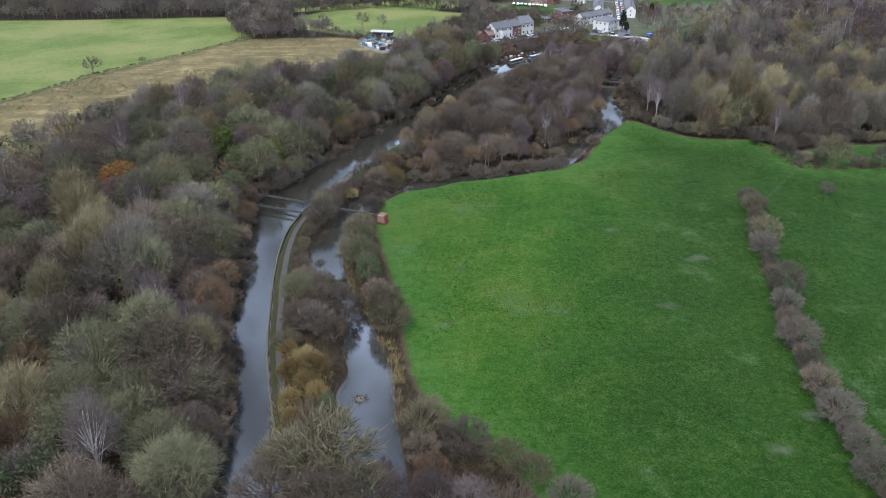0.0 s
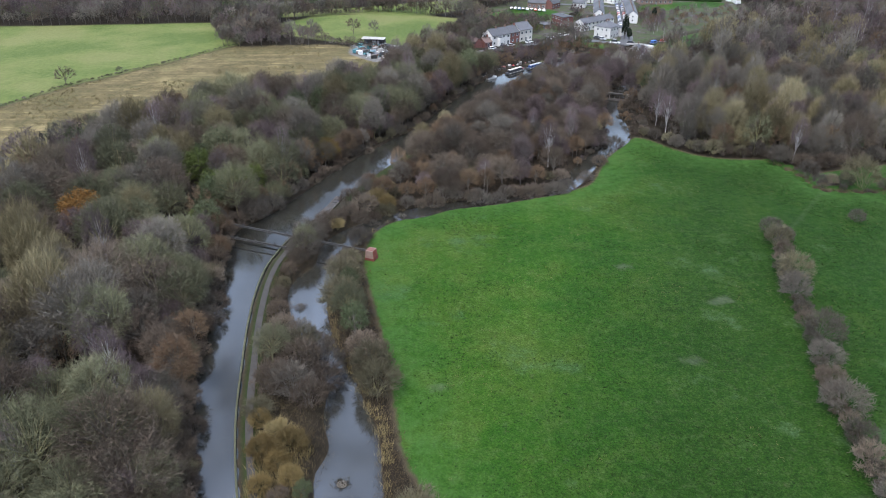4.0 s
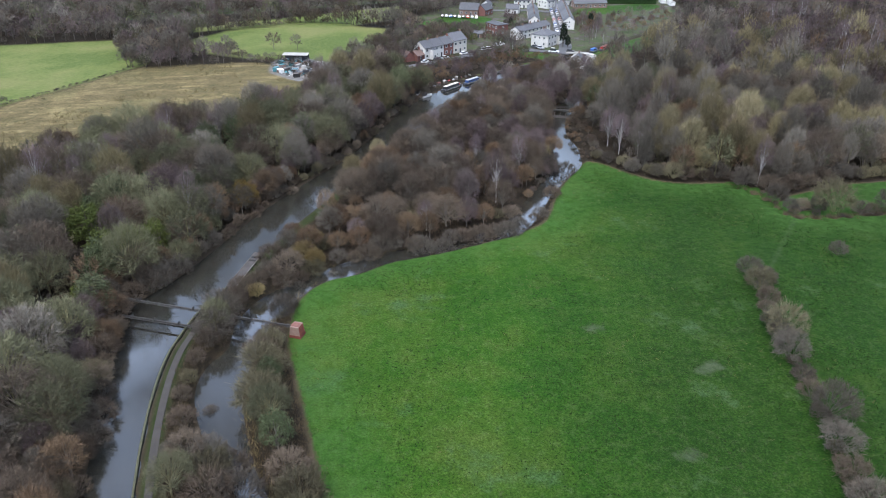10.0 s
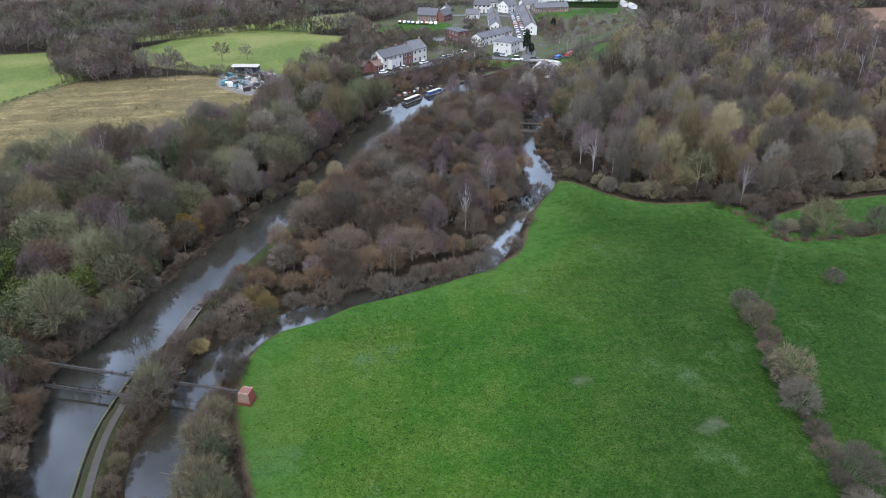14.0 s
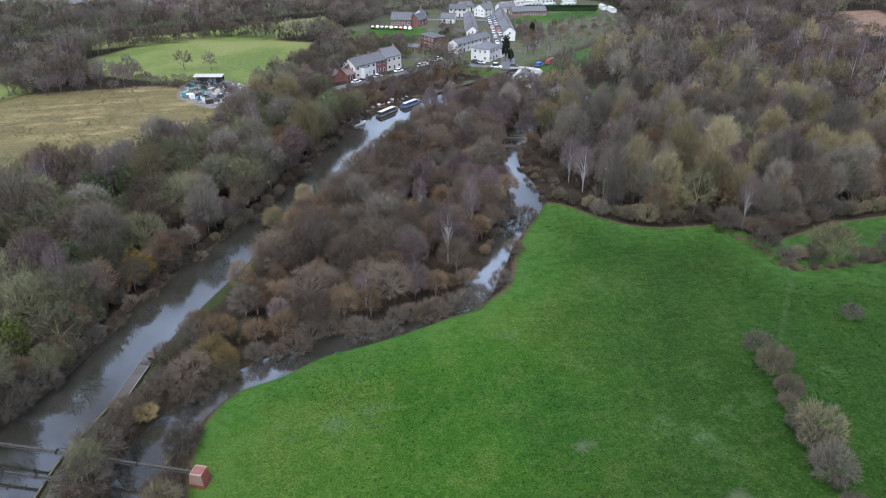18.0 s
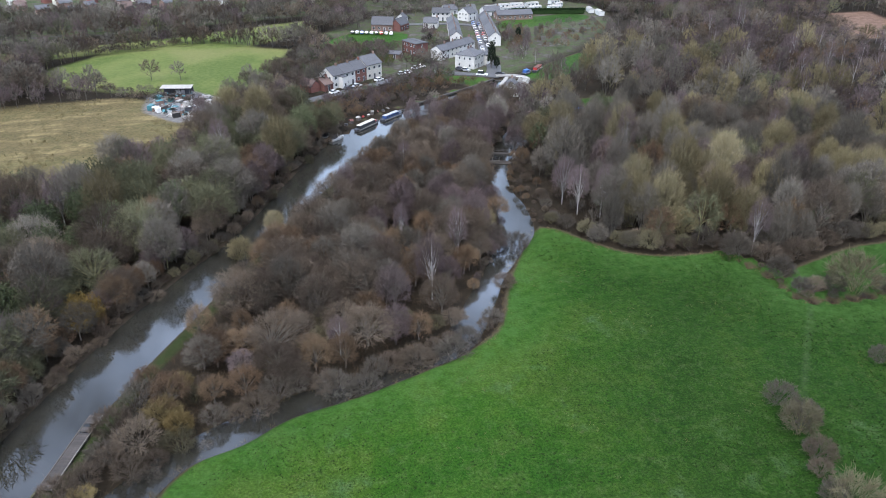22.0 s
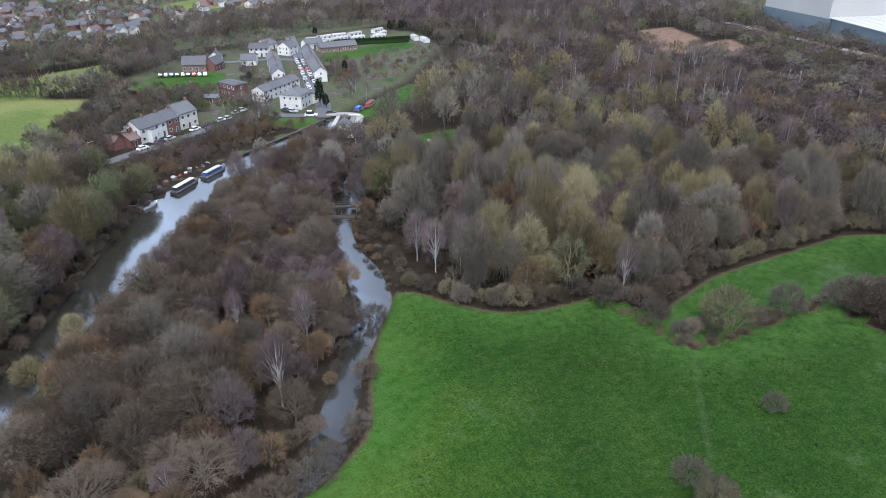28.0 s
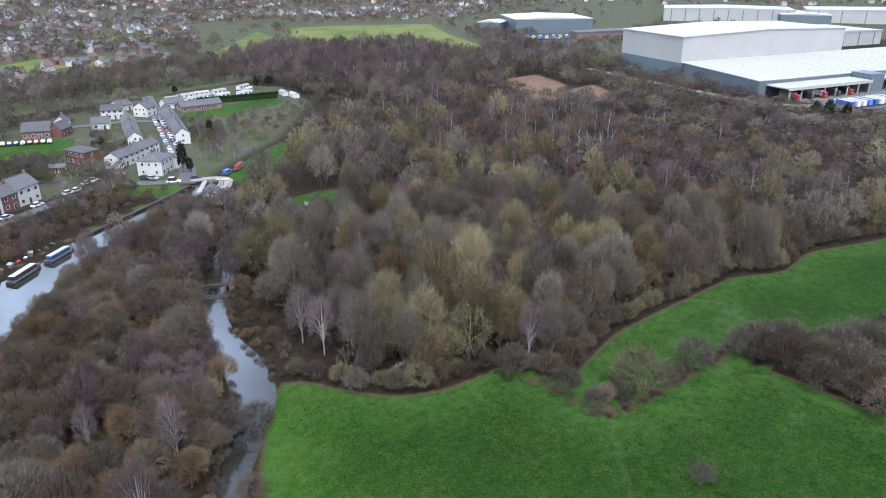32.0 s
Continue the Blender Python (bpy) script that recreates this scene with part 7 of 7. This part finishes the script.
for x, y in scatter(np.array([(-42, 390), (-29, 396), (-16, 381), (-18, 364), (-30, 360), (-42, 374)]), 2.7, yard_rng):
    m = yard_rng.choice(yard_mats)
    kind_ = yard_rng.choice(("scrap_heap", "container_box", "derelict_van", "scrap_heap"))
    t_ = thing(kind_, pose(x, y, 0, 0, 0, yard_rng.uniform(0, 180)), {"scrap_heap": "tangled heap of scrap metal and sheets", "container_box": "rusty storage box in the scrap yard", "derelict_van": "derelict pale van in the scrap yard"}[kind_], {"scrap_heap": "scrap", "container_box": "container", "derelict_van": "van"}[kind_], "things in the scrap yard")
    if kind_ == "scrap_heap":
        for _ in range(3):
            bm = box_bm(-0.9, 0.9, -0.5, 0.5, -0.06, 0.06)
            bmesh.ops.transform(bm, matrix=pose(yard_rng.uniform(-0.6, 0.6), yard_rng.uniform(-0.6, 0.6), yard_rng.uniform(0.3, 0.8), yard_rng.uniform(-35, 35), yard_rng.uniform(-35, 35), yard_rng.uniform(0, 180)), verts=bm.verts)
            part("scrap_sheet", bm, yard_rng.choice(yard_mats), t_)
        part("rubble", tri_mesh("rubble", *tube([(0, 0, -0.2), (0, 0, 0.25), (0.1, 0, 0.55)], [1.2, 0.9, 0.2], 7), concrete), None, t_)
    elif kind_ == "container_box":
        part("body", box_bm(-1.3, 1.3, -0.8, 0.8, -0.1, 1.5, bevel=0.03), m, t_)
        part("lid", box_bm(-1.35, 1.35, -0.85, 0.85, 1.5, 1.6), yard_rng.choice(yard_mats), t_)
        for x0 in (-0.7, 0.7):
            part("rib", box_bm(x0 - 0.05, x0 + 0.05, -0.86, 0.86, 0, 1.5), m, t_)
    else:
        part("body", prism_bm([(-2.2, 0.35), (2.2, 0.35), (2.2, 1.1), (1.5, 1.2), (1.1, 2.0), (-2.2, 2.0)], -0.85, 0.85), m, t_)
        part("windscreen", prism_bm([(1.14, 1.9), (1.48, 1.26), (1.53, 1.28), (1.19, 1.92)], -0.75, 0.75), pane_glass, t_)
        for wx in (-1.4, 1.4):
            for wy in (-0.8, 0.8):
                part("wheel", tri_mesh("wheel", *tube([(wx, wy - 0.1, 0.32), (wx, wy + 0.1, 0.32)], [0.32, 0.32], 9), tyre_rubber), None, t_)

# ---- warehouses ----
WA = math.degrees(math.atan2(-0.215, 0.977))


def warehouse_pose(s_, across):
    """A place s_ metres along the big warehouse's west face from its far corner, across metres inwards."""
    return 444 - 0.215 * s_ + 0.977 * across, 487 - 0.977 * s_ - 0.215 * across


wx_, wy_ = warehouse_pose(62, 0)
big = thing("distribution_warehouse", pose(wx_, wy_, 0, 0, 0, WA), "huge pale grey distribution warehouse with a dark lower band", "warehouse")
part("high_bay", prism_bm([(0, 11.5), (150, 11.5), (150, 27.5), (75, 29.5), (0, 27.5)], 0, 62), white_cladding, big, "tall off-white clad high bay")
part("high_bay_roof", mesh_of("high_bay_roof", [(-0.6, -0.6, 27.6), (75, -0.6, 29.7), (150.6, -0.6, 27.6), (-0.6, 62.6, 27.6), (75, 62.6, 29.7), (150.6, 62.6, 27.6), (-0.6, -0.6, 28.1), (75, -0.6, 30.1), (150.6, -0.6, 28.1), (-0.6, 62.6, 28.1), (75, 62.6, 30.1), (150.6, 62.6, 28.1)],
                              [(6, 7, 10, 9), (7, 8, 11, 10), (0, 1, 7, 6), (1, 2, 8, 7), (3, 9, 10, 4), (4, 10, 11, 5), (0, 6, 9, 3), (2, 5, 11, 8)], roof_sheet), None, big)
part("lower_band", box_bm(-0.3, 150.3, -2, 62.3, -1, 11.5), grey_cladding, big, "slate-blue clad lower wall")
part("loading_hall", mesh_of("loading_hall", [(x, y, z) for x in (0.3, 230) for y, z in ((-66, -1), (-2.2, -1), (-2.2, 11.7), (-66, 9.3))], [(0, 1, 2, 3), (7, 6, 5, 4), (0, 3, 7, 4), (1, 5, 6, 2), (3, 2, 6, 7)], grey_cladding), None, big, "slate-blue clad loading hall")
hall_roof = part("hall_roof", mesh_of("hall_roof", [(-0.5, -66.5, 9.4), (231, -66.5, 9.0), (231, 0, 11.9), (-0.5, 0, 11.9), (-0.5, -66.5, 9.9), (231, -66.5, 9.5), (231, 0, 12.3), (-0.5, 0, 12.3)], [(4, 5, 6, 7), (3, 2, 1, 0), (0, 1, 5, 4), (1, 2, 6, 5), (2, 3, 7, 6), (3, 0, 4, 7)], roof_sheet), None, big)
for i in range(26):
    x = 6 + i * 8.6
    v = [(x, -64, 9.96), (x + 1.4, -64, 9.96), (x + 1.4, -3, 12.2), (x, -3, 12.2), (x, -64, 10.06), (x + 1.4, -64, 10.06), (x + 1.4, -3, 12.3), (x, -3, 12.3)]
    part("rooflight", mesh_of("rooflight", v, [(4, 5, 6, 7), (0, 1, 5, 4), (1, 2, 6, 5), (2, 3, 7, 6), (3, 0, 4, 7)], white_cladding), None, hall_roof)
canopy = part("loading_canopy", box_bm(6, 75, -82, -66, 6.6, 7.4, bevel=0.1), roof_sheet, big, "pale flat canopy over the lorry bays")
part("canopy_fascia", box_bm(5.8, 75.2, -82.25, -81.9, 6.0, 7.7), white_cladding, canopy)
for i in range(8):
    part("canopy_column", box_bm(8 + i * 9.4, 8.6 + i * 9.4, -81.4, -80.8, -0.5, 6.6), white_cladding, canopy)
# solid dark sheet: the shade under the canopy, put in as colour
part("bay_shadow_wall", box_bm(6, 75, -66.6, -66.1, 0, 6.4), dark_paint, big, "dark wall painted as the shade inside the loading bays")
part("office_block", box_bm(76, 88, -80, -66, -0.5, 10.5, bevel=0.1), grey_cladding, big)
part("second_canopy", box_bm(89, 200, -80, -66, 6.6, 7.4, bevel=0.1), roof_sheet, big)
# same painted shade below the second canopy
part("second_bays", box_bm(89, 200, -66.6, -66.1, 0, 6.4), dark_paint, big, "dark wall painted as the shade inside the loading bays")


def lorry(x, y, turn, box_paint, cab_paint, label):
    root = thing("lorry", pose(x, y, 0, 0, 0, turn), label, "lorry", "lorries in the warehouse yard")
    part("trailer", box_bm(-6, 4.5, -1.25, 1.25, 1.1, 4.0, bevel=0.05), box_paint, root)
    part("trailer_roof", box_bm(-5.9, 4.4, -1.2, 1.2, 4.0, 4.06), roof_sheet, root)
    part("cab", prism_bm([(4.9, 0.6), (7.1, 0.6), (7.1, 1.7), (6.8, 3.2), (4.9, 3.4)], -1.2, 1.2), cab_paint, root)
    part("windscreen", prism_bm([(6.84, 3.0), (7.1, 1.8), (7.15, 1.8), (6.9, 3.0)], -1.1, 1.1), pane_glass, root)
    for wx in (-5, -3.7, 3.2, 6.2):
        for wy in (-1.05, 1.05):
            part("wheel", tri_mesh("wheel", *tube([(wx, wy - 0.15, 0.5), (wx, wy + 0.15, 0.5)], [0.5, 0.5], 9), tyre_rubber), None, root)
    return root


for i in range(8):
    lorry(428 + i * 4.6, 318 - i * 1.0, 74, (car_blue, white_paint, white_paint, bright_blue)[i % 4], (white_paint, car_blue)[i % 2], "lorry with a %s trailer in the yard" % ("blue" if i % 4 in (0, 3) else "white"))
for i in range(5):
    a_, b_ = 14 + i * 11, -76
    lorry(wx_ + a_ * math.cos(radians(WA)) - b_ * math.sin(radians(WA)), wy_ + a_ * math.sin(radians(WA)) + b_ * math.cos(radians(WA)), WA - 90, (dull_brick, dark_paint, white_paint, dark_paint, dark_paint)[i], (car_red, dark_paint)[i % 2], "lorry backed under the loading canopy")


def shed_block(x, y, turn, length, depth, h, wall_m, roof_m, label, bands=0):
    root = thing("industrial_unit", pose(x, y, 0, 0, 0, turn), label, "warehouse", "industrial units")
    part("wall", box_bm(0, length, 0, depth, -1, h), wall_m, root)
    part("roof", prism_bm([(-0.5, h), (length + 0.5, h), (length + 0.5, h + 0.6), (length / 2, h + 2.2), (-0.5, h + 0.6)], -0.5, depth + 0.5), roof_m, root)
    for i in range(bands):
        part("panel_joint", box_bm(length * (i + 0.5) / bands - 0.5, length * (i + 0.5) / bands + 0.5, -0.25, 0.1, 0, h - 0.3), grey_cladding, root)
    return root


shed_block(548, 716, -28, 84, 70, 14, grey_cladding, roof_sheet, "large slate-blue factory with a pale roof", 0)
shed_block(536, 764, -60, 26, 30, 9, grey_cladding, roof_sheet, "low slate-blue factory wing", 0)
shed_block(560, 640, -28, 90, 20, 6, dull_brick, slate, "low dark industrial shed", 0)
shed_block(800, 720, -52, 150, 60, 15, white_cladding, roof_sheet, "white industrial unit with grey panel joints", 9)
shed_block(868, 606, -52, 55, 50, 11, grey_cladding, roof_sheet, "slate-blue fronted industrial unit with pale roof", 5)
shed_block(915, 600, -58, 230, 60, 15, white_cladding, roof_sheet, "long white industrial unit with grey panel joints", 9)
shed_block(640, 470, WA, 120, 60, 12, white_cladding, roof_sheet, "white industrial unit with grey panel joints", 6)
for i in range(22):
    copy_thing(cars[i % 5], pose(505 + (i % 8) * 5 + i, 690 - (i // 8) * 9 + (i % 8) * -2.4, 0.1, 0, 0, 60))
for i in range(7):
    lorry(520 + i * 6, 668 - i * 3, 40, white_paint if i % 2 else bright_blue, white_paint, "white lorry parked among the factories")

# ---- far town ----
town_rng = random.Random(21)


def town(name, spots, label):
    """Small gabled houses past counting, joined: walls and roofs."""
    mats = [house_brick, dull_brick, white_render, clay_tile, slate, cream_render]
    vs, fs, ix, n0 = [], [], [], 0
    for x, y in spots:
        l2, d2, e, r_ = town_rng.uniform(2.7, 4.6), town_rng.uniform(2.4, 3.0), town_rng.uniform(3.0, 4.2), town_rng.uniform(5.0, 6.1)
        a = town_rng.choice((0.3, 0.3, 1.9, 0.8)) + town_rng.uniform(-0.15, 0.15)
        v = np.array([(-l2, -d2, -1), (l2, -d2, -1), (l2, d2, -1), (-l2, d2, -1), (-l2, -d2, e), (l2, -d2, e), (l2, d2, e), (-l2, d2, e), (-l2, 0, r_), (l2, 0, r_)], float)
        v = np.concatenate([v, [(-l2 - 0.2, -d2 - 0.4, e - 0.2), (l2 + 0.2, -d2 - 0.4, e - 0.2), (l2 + 0.2, 0, r_ + 0.15), (-l2 - 0.2, 0, r_ + 0.15), (-l2 - 0.2, d2 + 0.4, e - 0.2), (l2 + 0.2, d2 + 0.4, e - 0.2)]])
        m = np.array([[math.cos(a), -math.sin(a), 0], [math.sin(a), math.cos(a), 0], [0, 0, 1]])
        t = [(0, 1, 5), (0, 5, 4), (1, 2, 6), (1, 6, 5), (2, 3, 7), (2, 7, 6), (3, 0, 4), (3, 4, 7), (5, 6, 9), (7, 4, 8), (10, 11, 12), (10, 12, 13), (13, 12, 15), (13, 15, 14)]
        vs.append(v @ m.T + [x, y, ground_at(x, y)])
        fs.append(np.array(t) + n0)
        wall, roof_ = town_rng.choice((0, 1, 1, 1, 1, 1, 2, 5)), town_rng.choice((3, 4, 4, 4))
        ix += [wall] * 10 + [roof_] * 4
        n0 += len(v)
    return tagged(new(name, tri_mesh(name, np.concatenate(vs), np.concatenate(fs), mats, ix)), label, "town", kind="stuff")


def town_land(x, y):
    p = np.array([(x, y)])
    return all(inside(f, p)[0] < -6 for f in FAR_OPEN[:4]) and inside(FAR_OPEN[4], p)[0] < -4 and inside(FAR_OPEN[5], p)[0] < -4


spots = wedge(2, 17, 500, 680, 14, lambda x, y: town_land(x, y) and x < 40 and y > 592) + wedge(2, 18, 690, 980, 14.5, lambda x, y: town_land(x, y) and noise.noise((x * 0.02, y * 0.02, 1)) > -0.35)
spots += wedge(-6, 10, 480, 700, 15, lambda x, y: town_land(x, y) and y > 600 and noise.noise((x * 0.02, y * 0.02, 4)) > -0.2)
spots += wedge(1, 40, 980, 1800, 17, lambda x, y: town_land(x, y) and noise.noise((x * 0.008, y * 0.008, 2)) > -0.2) + wedge(40, 70, 1250, 1800, 34, lambda x, y: noise.noise((x * 0.008, y * 0.008, 2)) > 0.0)
spots += wedge(8, 17, 610, 640, 13, lambda x, y: x > 70)
town("town_houses", spots, "far brick and white houses of the town")
town("suburb_houses", wedge(-30, -2, 480, 640, 20, lambda x, y: y > 590 and x < 30), "brick houses beyond the far trees")
